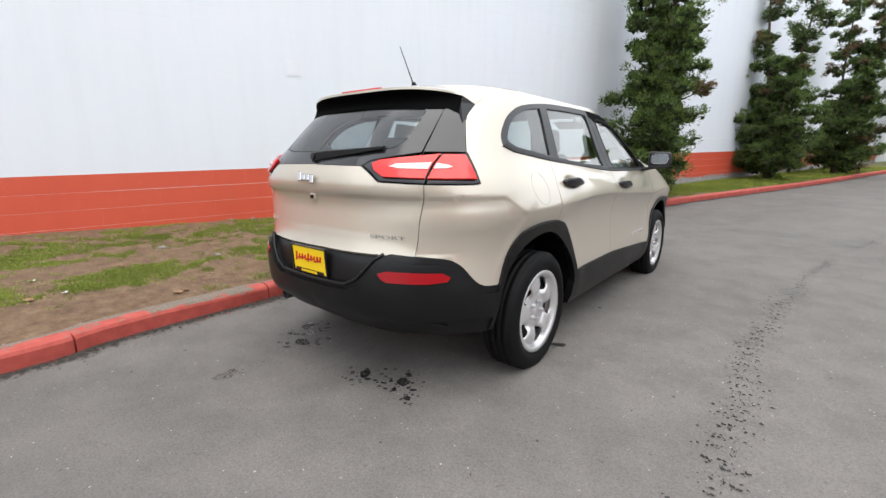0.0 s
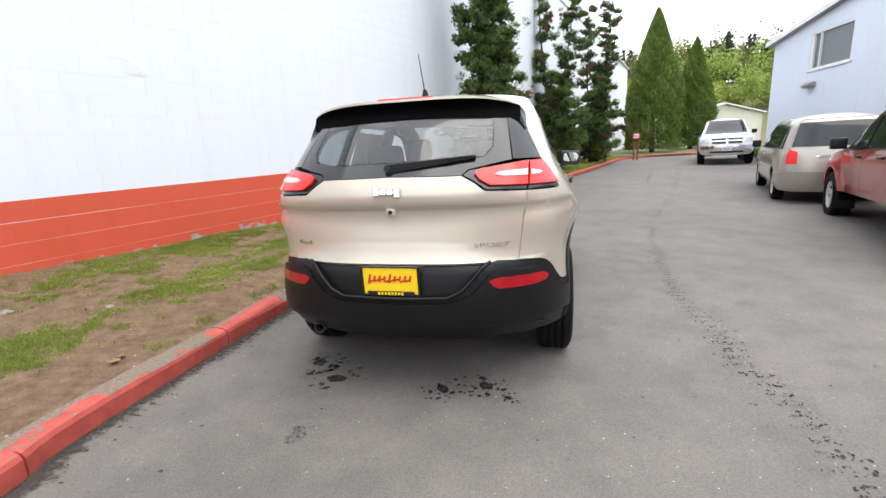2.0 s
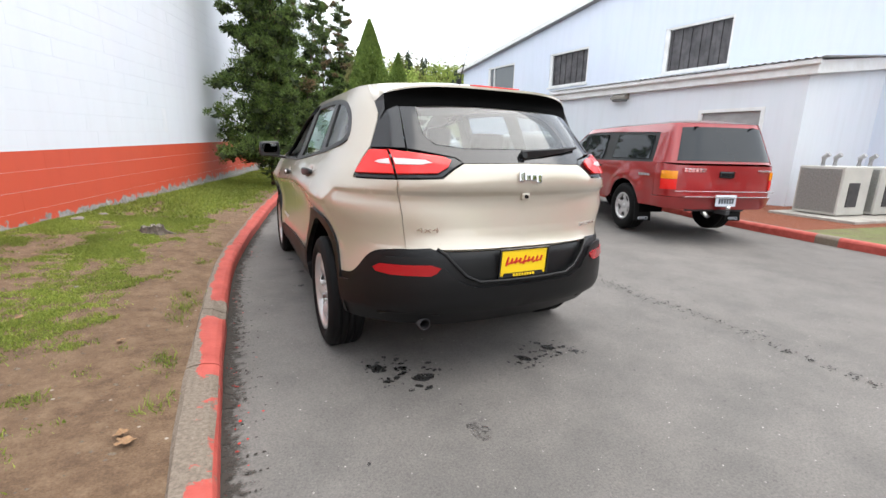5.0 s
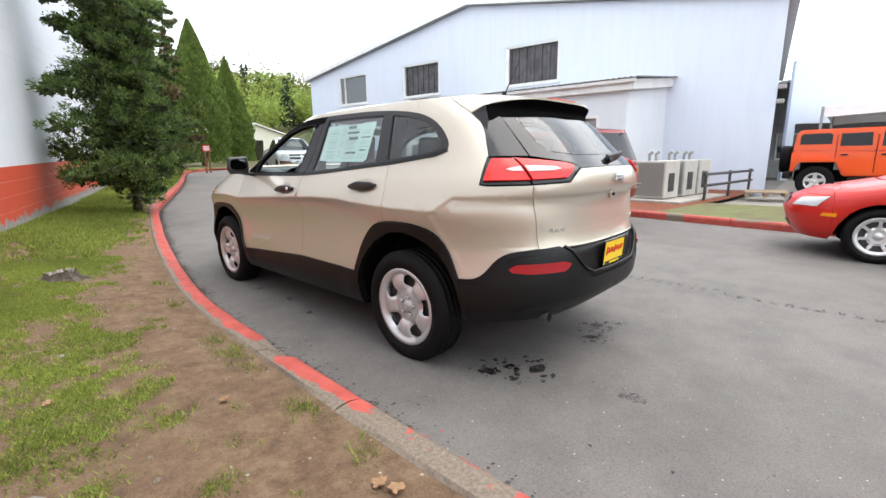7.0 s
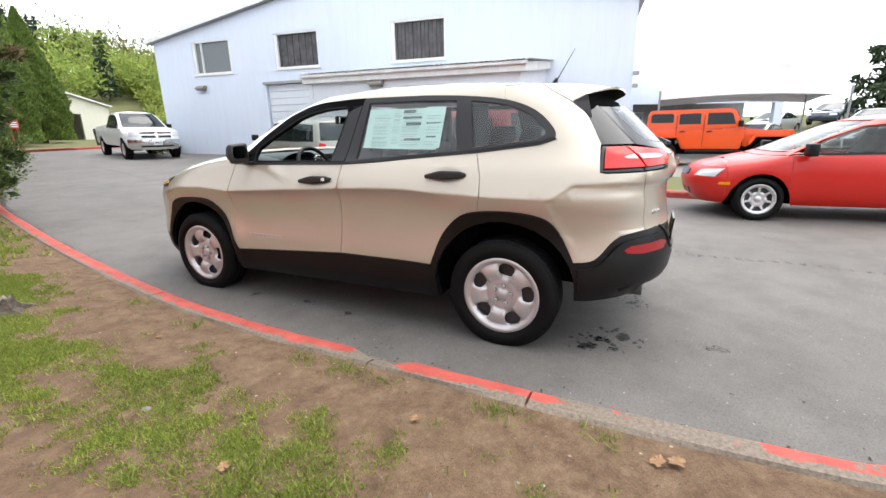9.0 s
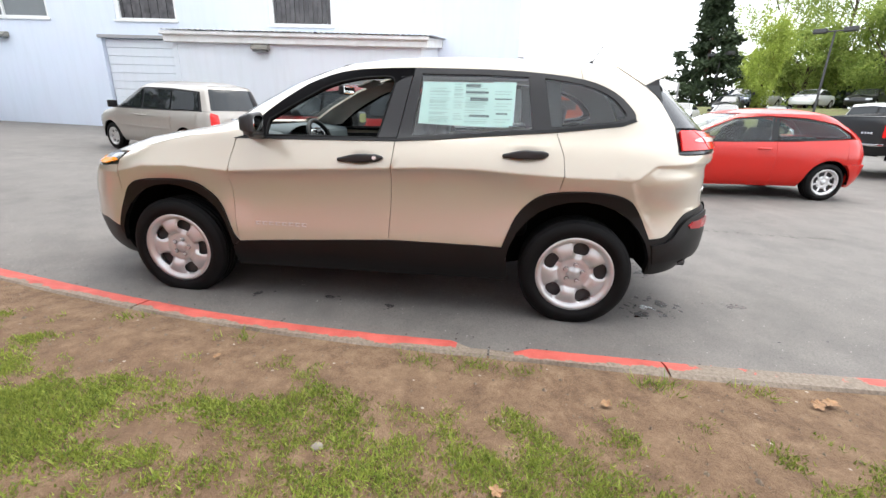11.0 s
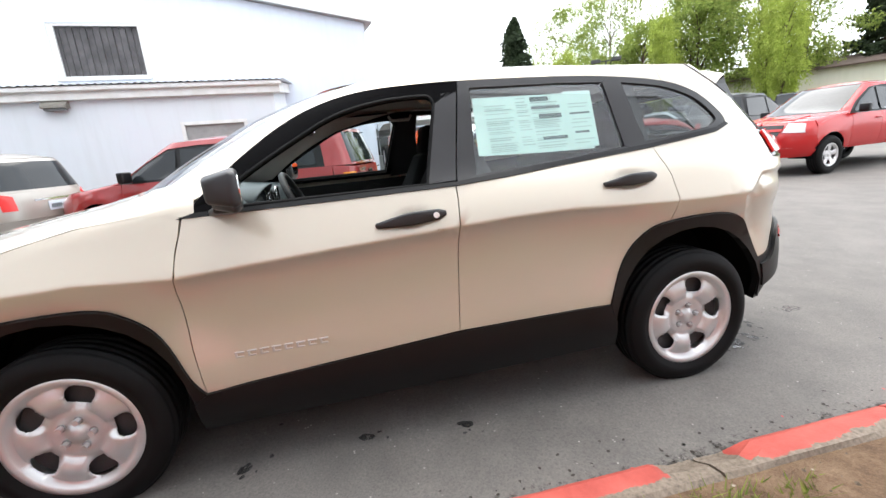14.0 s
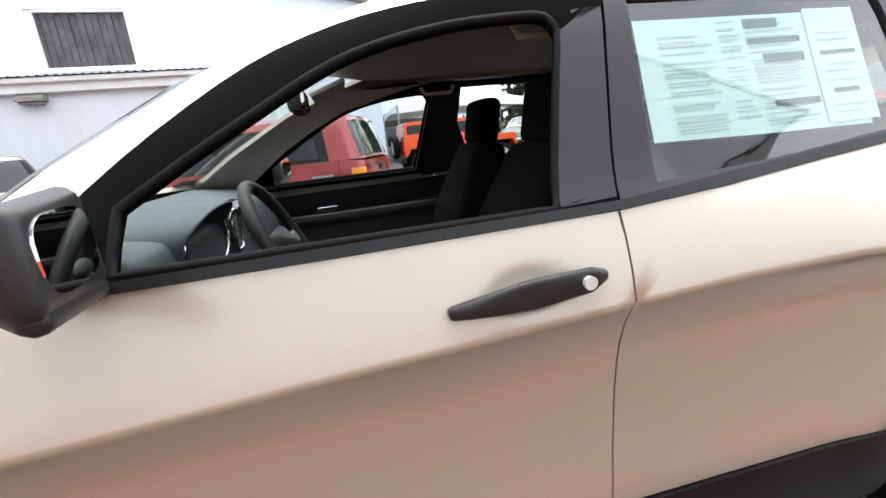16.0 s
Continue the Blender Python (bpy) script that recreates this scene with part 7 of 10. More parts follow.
boxes("maker_bar", [((0.03, 0.006, 0.025), (0.48 + 0.036 * i, -2.648, 0.985), 0.003) for i in range(6)], M_CHROME, truck)
for hy in (1.50, -1.55):
    for sd in (1, -1):
        fl = boxes("mud_flap", [((0.27, 0.02, 0.34), (sd * 0.76, hy - 0.43, 0.36), 0.008, (-6, 0, 0))], M_RUBBER, truck)
        if hy < 0:
            text_part("4WD", 0.075, pose(sd * 0.76, hy - 0.46, 0.23, 84, 0, 0), M_PLATE, truck)
for sd in (1, -1):
    boxes("side_script", [((0.004, 0.06, 0.035), (sd * 0.878, -1.98 - 0.07 * i, 0.90), 0.002) for i in range(4)], M_GREY, truck)
    boxes("hinge", [((0.03, 0.06, 0.015), (sd * 0.42, -2.46, 1.56), 0.004)], M_PLASTIC, truck)
boxes("window_decal", [((0.16, 0.004, 0.022), (0.18, -2.585, 1.165), 0.002), ((0.05, 0.004, 0.04), (0.18, -2.572, 1.205), 0.008)], M_REDLENS, truck)

# the beige minivan
M_BEIGE = glossy("beige_van_paint", (0.40, 0.372, 0.335), 0.3, metal=0.3, coat=0.8)
VAN = dict(
    W={0.22: 0.78, 0.35: 0.86, 0.6: 0.90, 0.85: 0.905, 1.0: 0.885, 1.06: 0.86, 1.5: 0.73, 1.58: 0.69, 1.7: 0.5},
    R={0.22: -2.2, 0.35: -2.30, 0.6: -2.37, 0.8: -2.36, 0.98: -2.33, 1.06: -2.30, 1.5: -2.10, 1.60: -2.02, 1.7: -1.8}, F={0.22: 2.2, 0.4: 2.34, 0.65: 2.36, 0.82: 2.25, 0.92: 2.0, 0.98: 1.65, 1.04: 1.40, 1.08: 1.30, 1.5: 0.55, 1.60: 0.30, 1.7: 0.1},
    y0r={0: -1.75, 2: -1.55}, y0f={0.2: 1.45, 0.92: 1.35, 1.0: 1.1, 1.08: 0.85, 1.60: -0.1}, nr=3.4, nf=2.8,
    hubs=(1.42, -1.42), wheel=0.325, arch=0.385, track=0.77, rim=0.205, style="alloy", spokes=6,
    zr=1.60, crown=0.10, sill=0.26, belt=[(1.22, 1.02), (0.2, 1.03), (-1.0, 1.045), (-2.05, 1.07)],
    top=[(-2.0, 1.07), (-1.86, 1.48), (-0.9, 1.53), (0.0, 1.53), (0.38, 1.48), (0.85, 1.26), (1.22, 1.02)],
    panes=[[(1.0, 1.06), (0.14, 1.06), (0.14, 1.48), (0.34, 1.45), (0.78, 1.24)], [(0.06, 1.06), (-0.92, 1.075), (-0.90, 1.49), (0.06, 1.49)], [(-0.99, 1.08), (-1.90, 1.10), (-1.80, 1.44), (-0.97, 1.485)]],
    seams=[(1.75, 1.16, "front_wing"), (1.16, 0.10, "front_door"), (0.10, -0.95, "sliding_door"), (-0.95, -1.85, "quarter_panel")],
    nose_z=0.90, cowl=1.05, tail_z=1.06, bump_z=0.62, paint=M_BEIGE,
    lamps=[("tail_light", [("r", 0.62, 0.78), ("r", 0.62, 1.0), ("r", 0.72, 1.04), ("y", -2.16, 1.04), ("y", -2.20, 0.78)], M_REDLENS, 0.012),
           ("headlight", [("f", 0.40, 0.66), ("f", 0.72, 0.64), ("y", 2.0, 0.68), ("y", 1.9, 0.80), ("f", 0.42, 0.82)], M_CLEARLENS, 0.01)],
    extra=[("side_moulding", [("r", 0, 0.90), ("r", 0.35, 0.90), ("r", 0.35, 0.93), ("r", 0, 0.93)], M_CHROME, 0.012)],
    mirror=(1.0, 1.05), handles=((0.25, 0.90), (-0.02, 0.90)), handle_mat=M_BEIGE, plates=((-2.37, 0.80, M_PLATE, 1, 0),))
van, vsh = vehicle("minivan", street(6.42, 6.88, -17.4) @ Matrix.Diagonal((0.93, 0.91, 0.95, 1)), "beige metallic minivan with dark windows, parked behind the pickup", "minivan", VAN)
for sd in (1, -1):
    vsh.panel("side_strip", yz((1.10, 0.62), (-1.0, 0.62), (-1.0, 0.655), (1.10, 0.655)), M_BEIGE, van, sides=(sd,), d=0.014, step=0.12)

# the white pickup further on, facing back down the drive
M_WHITE = glossy("white_truck_paint", (0.74, 0.75, 0.76), 0.3, coat=0.8)
M_DKRED = glossy("bright_red_paint", (0.40, 0.007, 0.008), 0.26, metal=0.1, coat=0.4)
M_BLACKP = glossy("black_truck_paint", (0.005, 0.0055, 0.0065), 0.35, coat=0.15)


def big_truck(paint, cap=None):
    d = dict(
        W={0.4: 0.86, 0.6: 0.95, 0.9: 0.98, 1.1: 0.97, 1.2: 0.93, 1.28: 0.89, 1.75: 0.74, 1.82: 0.70, 1.95: 0.6},
        R={0.4: -2.7, 0.7: -2.88, 1.2: -2.88, 1.24: -2.86, 1.27: -0.95, 1.3: -0.86, 1.80: -0.72, 1.95: -0.6}, F={0.3: 2.70, 0.4: 2.80, 0.6: 2.86, 0.9: 2.84, 1.10: 2.72, 1.18: 2.3, 1.24: 1.65, 1.30: 1.45, 1.75: 0.72, 1.82: 0.58, 1.95: 0.3},
        y0r={0: -2.55, 1.24: -2.5, 1.27: -0.70, 1.95: -0.45}, y0f={0.3: 2.1, 1.1: 1.95, 1.2: 1.4, 1.3: 1.0, 1.82: 0.1}, nr=5, nf=3.2,
        hubs=(1.86, -1.71), wheel=0.395, arch=0.47, track=0.86, tyre=0.27, rim=0.235, style="alloy", spokes=5, flare=0.03,
        zr=1.82, crown=0.08, sill=0.50, belt=[(1.32, 1.20), (0.3, 1.21), (-0.82, 1.22)],
        top=[(-0.82, 1.22), (-0.70, 1.72), (0.0, 1.77), (0.45, 1.73), (0.95, 1.46), (1.32, 1.20)],
        panes=[[(1.15, 1.24), (0.32, 1.24), (0.32, 1.71), (0.44, 1.69), (0.88, 1.45)], [(0.24, 1.24), (-0.72, 1.25), (-0.63, 1.69), (0.24, 1.72)]],
        seams=[(2.30, 1.25, "front_wing"), (1.25, 0.28, "front_door"), (0.28, -0.75, "rear_door"), (-0.75, -2.6, "bed_side")],
        nose_z=1.12, cowl=1.26, tail_z=1.235, bump_z=0.70, paint=paint, bumper=M_CHROME if paint is M_WHITE else paint,
        lamps=[("headlight", [("f", 0.60, 0.92), ("f", 0.92, 0.90), ("y", 2.55, 0.93), ("y", 2.5, 1.08), ("f", 0.62, 1.10)], M_CLEARLENS, 0.012),
               ("tail_light", [("r", 0.80, 0.85), ("r", 0.80, 1.15), ("y", -2.80, 1.15), ("y", -2.80, 0.85)], M_REDLENS, 0.012),
               ("fog_lamp", [("f", 0.58, 0.60), ("f", 0.76, 0.60), ("f", 0.76, 0.68), ("f", 0.58, 0.68)], M_CLEARLENS, 0.02)],
        extra=[("grille", [("f", 0, 0.86), ("f", 0.53, 0.86), ("f", 0.57, 1.07), ("f", 0, 1.08)], M_GLOSSBLACK, 0.016),
               ("grille_bar", [("f", 0, 0.935), ("f", 0.58, 0.935), ("f", 0.585, 0.985), ("f", 0, 0.985)], paint, 0.034),
               ("grille_bar", [("f", 0, 0.79), ("f", 0.045, 0.79), ("f", 0.045, 1.12), ("f", 0, 1.12)], paint, 0.034),
               ("bumper_bar", [("f", 0, 0.40), ("f", 0.86, 0.42), ("f", 0.92, 0.55), ("f", 0.92, 0.78), ("f", 0, 0.79)], M_CHROME if paint is M_WHITE else paint, 0.03),
               ("air_intake", [("f", 0, 0.50), ("f", 0.60, 0.51), ("f", 0.56, 0.575), ("f", 0, 0.575)], M_GLOSSBLACK, 0.036)],
        mirror=(1.02, 1.24), handles=((0.42, 1.08), (-0.6, 1.08)), handle_mat=paint, plates=((2.905, 0.66, M_PLATE, 1, 0),), step=0.13)
    return d


white_truck, _ = vehicle("pickup_truck", street(8.9, 18.7, 163), "white crew-cab pickup with a chrome bumper, facing down the drive", "pickup truck", big_truck(M_WHITE))
red_truck, _ = vehicle("pickup_truck", street(5.78, -11.52, 5.8), "bright red full-size pickup with a black grille", "pickup truck", big_truck(M_DKRED))
for sx in (-0.4, 0.4):
    boxes("hood_scoop", [((0.30, 0.5, 0.05), (sx, 2.15, 1.185), 0.02, (-8, 0, 0))], M_DKRED, red_truck)
black_truck, _ = vehicle("pickup_truck", street(9.3, -11.95, 195) @ Matrix.Scale(1.09, 4), "black pickup with a dark bed cover", "pickup truck", big_truck(M_BLACKP))
boxes("bed_cover", [((1.70, 1.85, 0.05), (0, -1.85, 1.235), 0.02)], M_PLASTIC, black_truck)
boxes("tailgate_badge", [((0.05, 0.006, 0.045), (0.42 + 0.06 * i, -2.885, 0.93), 0.004) for i in range(4)], M_CHROME, black_truck)
boxes("bumper_step", [((1.75, 0.16, 0.05), (0, -2.92, 0.70), 0.015)], M_CHROME, black_truck)
far_white = copy_thing(white_truck, pose(16.45, -15.5, 0.05, 0, 0, 113))
tagged(far_white, "white crew-cab pickup parked behind the black one", "pickup truck")

# the red three-door hatchback
M_HATCH = glossy("signal_red_paint", (0.50, 0.010, 0.004), 0.28, coat=0.2)
HATCH = dict(
    W={0.2: 0.72, 0.3: 0.80, 0.5: 0.84, 0.72: 0.845, 0.86: 0.825, 0.92: 0.80, 1.0: 0.765, 1.30: 0.62, 1.36: 0.58, 1.45: 0.4},
    R={0.2: -1.95, 0.35: -2.05, 0.55: -2.10, 0.8: -2.08, 0.95: -2.02, 1.05: -1.96, 1.30: -1.64, 1.36: -1.46, 1.45: -1.2}, F={0.2: 2.0, 0.35: 2.12, 0.55: 2.18, 0.68: 2.12, 0.78: 1.92, 0.86: 1.55, 0.92: 1.22, 0.98: 1.12, 1.30: 0.38, 1.36: 0.20, 1.45: 0.0},
    y0r={0: -1.45, 0.95: -1.4, 1.36: -0.9}, y0f={0.2: 1.35, 0.8: 1.25, 0.92: 0.85, 1.0: 0.62, 1.36: -0.2}, nr=2.8, nf=2.6,
    hubs=(1.31, -1.31), wheel=0.305, arch=0.355, track=0.735, rim=0.205, style="open", spokes=7,
    zr=1.36, crown=0.085, sill=0.22, belt=[(1.05, 0.905), (0.3, 0.915), (-0.8, 0.945), (-1.72, 1.00)],
    top=[(-1.72, 1.0), (-1.66, 1.09), (-1.42, 1.22), (-0.9, 1.305), (-0.3, 1.33), (0.20, 1.285), (0.62, 1.12), (1.05, 0.905)],
    panes=[[(0.88, 0.935), (-0.32, 0.955), (-0.38, 1.295), (-0.3, 1.30), (0.18, 1.255), (0.57, 1.105)], [(-0.44, 0.965), (-1.55, 1.025), (-1.55, 1.07), (-1.36, 1.185), (-0.9, 1.27), (-0.50, 1.29)]],
    seams=[(1.72, 0.98, "front_wing"), (0.98, -0.42, "front_door"), (-0.42, -1.55, "quarter_panel")],
    nose_z=0.74, cowl=0.95, tail_z=1.0, bump_z=0.60, paint=M_HATCH, glass=M_GLASS_THIN, glass_front=M_GLASS, glass_rear=M_GLASS_THIN,
    lamps=[("headlight", [("f", 0.47, 0.60), ("f", 0.72, 0.605), ("y", 1.82, 0.655), ("y", 1.75, 0.72), ("f", 0.53, 0.69)], M_CLEARLENS, 0.01),
           ("side_marker", yz((1.82, 0.50), (1.68, 0.50), (1.68, 0.54), (1.80, 0.54)), M_AMBER, 0.008),
           ("tail_light", [("r", 0.60, 0.95), ("y", -1.86, 0.95), ("y", -1.68, 1.15), ("y", -1.74, 1.18), ("r", 0.52, 1.15)], M_REDLENS, 0.01)],
    extra=[("grille", [("f", 0, 0.60), ("f", 0.28, 0.60), ("f", 0.26, 0.68), ("f", 0, 0.69)], M_GLOSSBLACK, 0.01), ("air_intake", [("f", 0, 0.32), ("f", 0.30, 0.32), ("f", 0.30, 0.40), ("f", 0, 0.40)], M_GLOSSBLACK, 0.01)],
    mirror=(0.82, 0.93), handles=((-0.22, 0.82),), handle_mat=M_HATCH, step=0.09)
hatch, hsh = vehicle("hatchback_car", pose(5.08, -4.73, 0.0, 0, 0, 5.6), "bright red three-door hatchback with silver alloy wheels", "car", HATCH)
hsh.panel("nose_panel", [("f", 0, 0.27), ("f", 0.6, 0.27), ("y", 1.70, 0.25), ("y", 1.70, 0.66), ("y", 1.10, 0.70), ("y", 1.10, 0.86), ("f", 0, 0.86)], M_HATCH, hatch, middle=True, d=-0.014, thick=0.0, gap=0, step=0.09)
for x in (-0.36, 0.36):
    rounded_hull("front_seat", [(x + a * 0.19, b, z) for a in (1, -1) for b, z in ((-0.20, 0.45), (0.15, 0.45), (-0.45, 1.10), (-0.36, 1.10))], 0.04, M_CLOTH, hatch)
    rounded_hull("headrest", [(x + a * 0.09, -0.44, z) for a in (1, -1) for z in (1.14, 1.20)], 0.04, M_CLOTH, hatch)
rounded_hull("dashboard", [(a * 0.6, b, z) for a in (1, -1) for b, z in ((0.75, 0.85), (0.5, 0.85), (0.95, 0.6), (0.6, 0.5))], 0.04, M_DASH, hatch)
rounded_hull("rear_seat", [(a * 0.5, b, z) for a in (1, -1) for b, z in ((-0.75, 0.45), (-1.2, 0.45), (-1.2, 0.95), (-1.1, 0.95))], 0.05, M_CLOTH, hatch)

# the orange four-door off-roader with a hard top
M_ORANGE = glossy("orange_paint", (0.72, 0.085, 0.008), 0.26, coat=1.0)
jeep = thing("off_roader", pose(14.35, -3.77, 0.03, 0, 0, 183), "bright orange boxy off-roader with a hard top and rear spare wheel", "car")


def prism(name, outline, x0, x1, material, parent, bevel=0.02):
    bm = extruded(outline, x0, x1, "x")
    bmesh.ops.bevel(bm, geom=list(bm.edges), offset=bevel, segments=2, affect="EDGES", clamp_overlap=True)
    return part(name, bm, material, parent)


prism("tub", [(-2.05, 0.66), (-1.98, 0.66), (-1.86, 0.95), (-1.10, 0.95), (-0.92, 0.56), (0.74, 0.56), (0.84, 1.18), (-2.06, 1.24)], -0.78, 0.78, M_ORANGE, jeep, 0.03)
prism("hood", [(0.82, 0.62), (0.98, 0.62), (1.06, 0.95), (1.92, 0.95), (2.06, 0.70), (2.10, 1.10), (0.82, 1.20)], -0.64, 0.64, M_ORANGE, jeep, 0.04)
boxes("grille", [((1.28, 0.08, 0.46), (0, 2.10, 0.92), 0.04)], M_ORANGE, jeep)
prism("hard_top", [(-2.04, 1.235), (-1.98, 1.76), (-1.90, 1.82), (0.42, 1.83), (0.52, 1.77), (0.83, 1.19)], -0.735, 0.735, M_ORANGE, jeep, 0.035)
prism("windscreen", [(0.56, 1.72), (0.80, 1.26), (0.815, 1.27), (0.575, 1.73)], -0.62, 0.62, M_GLASS_DARK, jeep, 0.003)
for x in (-0.72, 0.72):
    sd = 1 if x > 0 else -1
    for pane in (((-1.90, 1.42), (-1.90, 1.66), (-1.84, 1.71), (-1.27, 1.71), (-1.22, 1.66), (-1.22, 1.42)), ((-1.05, 1.36), (-1.05, 1.69), (-0.44, 1.70), (-0.42, 1.36)), ((-0.24, 1.34), (-0.24, 1.70), (0.38, 1.70), (0.44, 1.66), (0.56, 1.34))):
        prism("quarter_window" if pane[0][0] < -1.5 else "side_window", pane, sd * 0.725, sd * 0.741, M_GLASS_DARK, jeep, 0.004)
    for y in (-0.33, -1.12):
        boxes("door_seam", [((0.02, 0.014, 0.98), (sd * 0.774, y, 1.15), 0.002)], M_VOID, jeep)
    for y in (-0.16, -0.94):
        boxes("door_handle", [((0.05, 0.15, 0.04), (sd * 0.80, y, 1.13), 0.012)], M_PLASTIC, jeep)
    for hy in (1.475, -1.475):
        wheel_parts(jeep, (sd * 0.80, hy, 0.41), sd, 0.42, 0.25, 0.235, "alloy", M_SILVER, 5)
        prism("wheel_flare", [(hy - 0.58, 0.72), (hy - 0.44, 1.0), (hy - 0.38, 1.03), (hy + 0.40, 1.03), (hy + 0.46, 1.0), (hy + 0.62, 0.64), (hy + 0.55, 0.62), (hy + 0.39, 0.94), (hy - 0.37, 0.94), (hy - 0.51, 0.70)], sd * 0.74, sd * 0.95, M_ORANGE, jeep, 0.018)
    boxes("side_step", [((0.14, 1.6, 0.06), (sd * 0.80, 0.0, 0.50), 0.02)], M_PLASTIC, jeep)
    rounded_hull("door_mirror", [(x * 1.1 + (0.04 if x > 0 else -0.04) * k, 0.62 + v, 1.27 + w) for k in (1, 4) for v in (0, 0.08) for w in (0, 0.16)], 0.02, M_PLASTIC, jeep)
boxes("rear_bumper", [((1.7, 0.18, 0.20), (0, -2.12, 0.58), 0.04)], M_PLASTIC, jeep)
boxes("front_bumper", [((1.7, 0.2, 0.22), (0, 2.22, 0.58), 0.05)], M_PLASTIC, jeep)
boxes("underbody", [((1.2, 3.9, 0.3), (0, 0, 0.55), 0.03), ((1.50, 0.72, 0.30), (0, -1.475, 0.78), 0.02), ((1.26, 0.80, 0.30), (0, 1.475, 0.78), 0.02)], M_VOID, jeep)
sp = wheel_parts(jeep, (0.0, -2.22, 1.02), 1, 0.39, 0.24, 0.22, "alloy", M_SILVER)
sp.rotation_euler = (0, 0, radians(-90))

# ---- foliage ----
def quick_mesh(name, verts, size, material, parent=None, label="", smooth=False):
    """A mesh of loose polygons of the same number of corners, from an array."""
    n = len(verts)
    me = bpy.data.meshes.new(name)
    me.vertices.add(n)
    me.vertices.foreach_set("co", np.asarray(verts, dtype=np.float32).ravel())
    me.loops.add(n)
    me.loops.foreach_set("vertex_index", np.arange(n, dtype=np.int32))
    me.polygons.add(n // size)
    me.polygons.foreach_set("loop_start", np.arange(0, n, size, dtype=np.int32))
    me.update()
    me.validate()
    return link_mesh(name, me, material, parent, label, smooth)


def leaf_quads(gen, centres, axes, length, width):
    """Diamond leaves at centres, along axes, with random roll."""
    n = len(centres)
    a = axes / np.linalg.norm(axes, axis=1, keepdims=True)
    r = gen.normal(size=(n, 3))
    b = np.cross(a, r)
    b /= np.linalg.norm(b, axis=1, keepdims=True) + 1e-9
    ln = (length * gen.uniform(0.6, 1.3, n))[:, None]
    wd = (width * gen.uniform(0.6, 1.3, n))[:, None]
    v = np.stack([centres - a * ln * 0.5, centres + b * wd * 0.5, centres + a * ln * 0.5, centres - b * wd * 0.5], axis=1)
    return v.reshape(-1, 3)


def clump(gen, centre, radii, n, up=0.35):
    """Leaf places near the skin of an uneven ellipsoid, with outward axes."""
    d = gen.normal(size=(n, 3))
    d /= np.linalg.norm(d, axis=1, keepdims=True)
    r = gen.uniform(0.45, 1.05, n)[:, None] * (1 + 0.25 * np.sin(5 * d[:, :1] + 3 * d[:, 1:2] * 2 + centre[0] * 7))
    p = np.asarray(centre) + d * r * np.asarray(radii)
    ax = d + gen.normal(size=(n, 3)) * 0.5 + np.array([0, 0, up])
    return p, ax


M_JUN = leaf_material("juniper_green", (0.205, 0.29, 0.075), (0.055, 0.095, 0.028), 0.28)
# darker copy of the juniper green: shade inside the crown put into the colour
M_JUN_SHADE = leaf_material("shaded_juniper_green", (0.075, 0.10, 0.038), (0.03, 0.045, 0.02), 0.2)
M_JUN_DRY = leaf_material("juniper_dry_tips", (0.26, 0.17, 0.09), (0.11, 0.08, 0.04), 0.15)
M_HEDGE = leaf_material("clipped_cypress_green", (0.21, 0.285, 0.06), (0.085, 0.135, 0.032), 0.3)
M_SPRING = leaf_material("spring_leaf_green", (0.40, 0.47, 0.12), (0.17, 0.25, 0.055), 0.45)
M_WEEP = leaf_material("weeping_leaf_green", (0.46, 0.54, 0.12), (0.30, 0.38, 0.07), 0.45)
M_OLIVE = leaf_material("olive_wood_green", (0.24, 0.23, 0.09), (0.12, 0.12, 0.045), 0.35)
M_FIR = leaf_material("dark_fir_green", (0.055, 0.080, 0.038), (0.022, 0.036, 0.018), 0.15)
M_SHRUB = leaf_material("bright_shrub_green", (0.40, 0.44, 0.10), (0.18, 0.25, 0.055), 0.4)


def branch_part(parent, pts, r0, r1, name="branch"):
    vs, fs = tube(pts, r0, 7, r1)
    return sheet(name, vs, fs, M_TRUNK, parent, smooth=True)


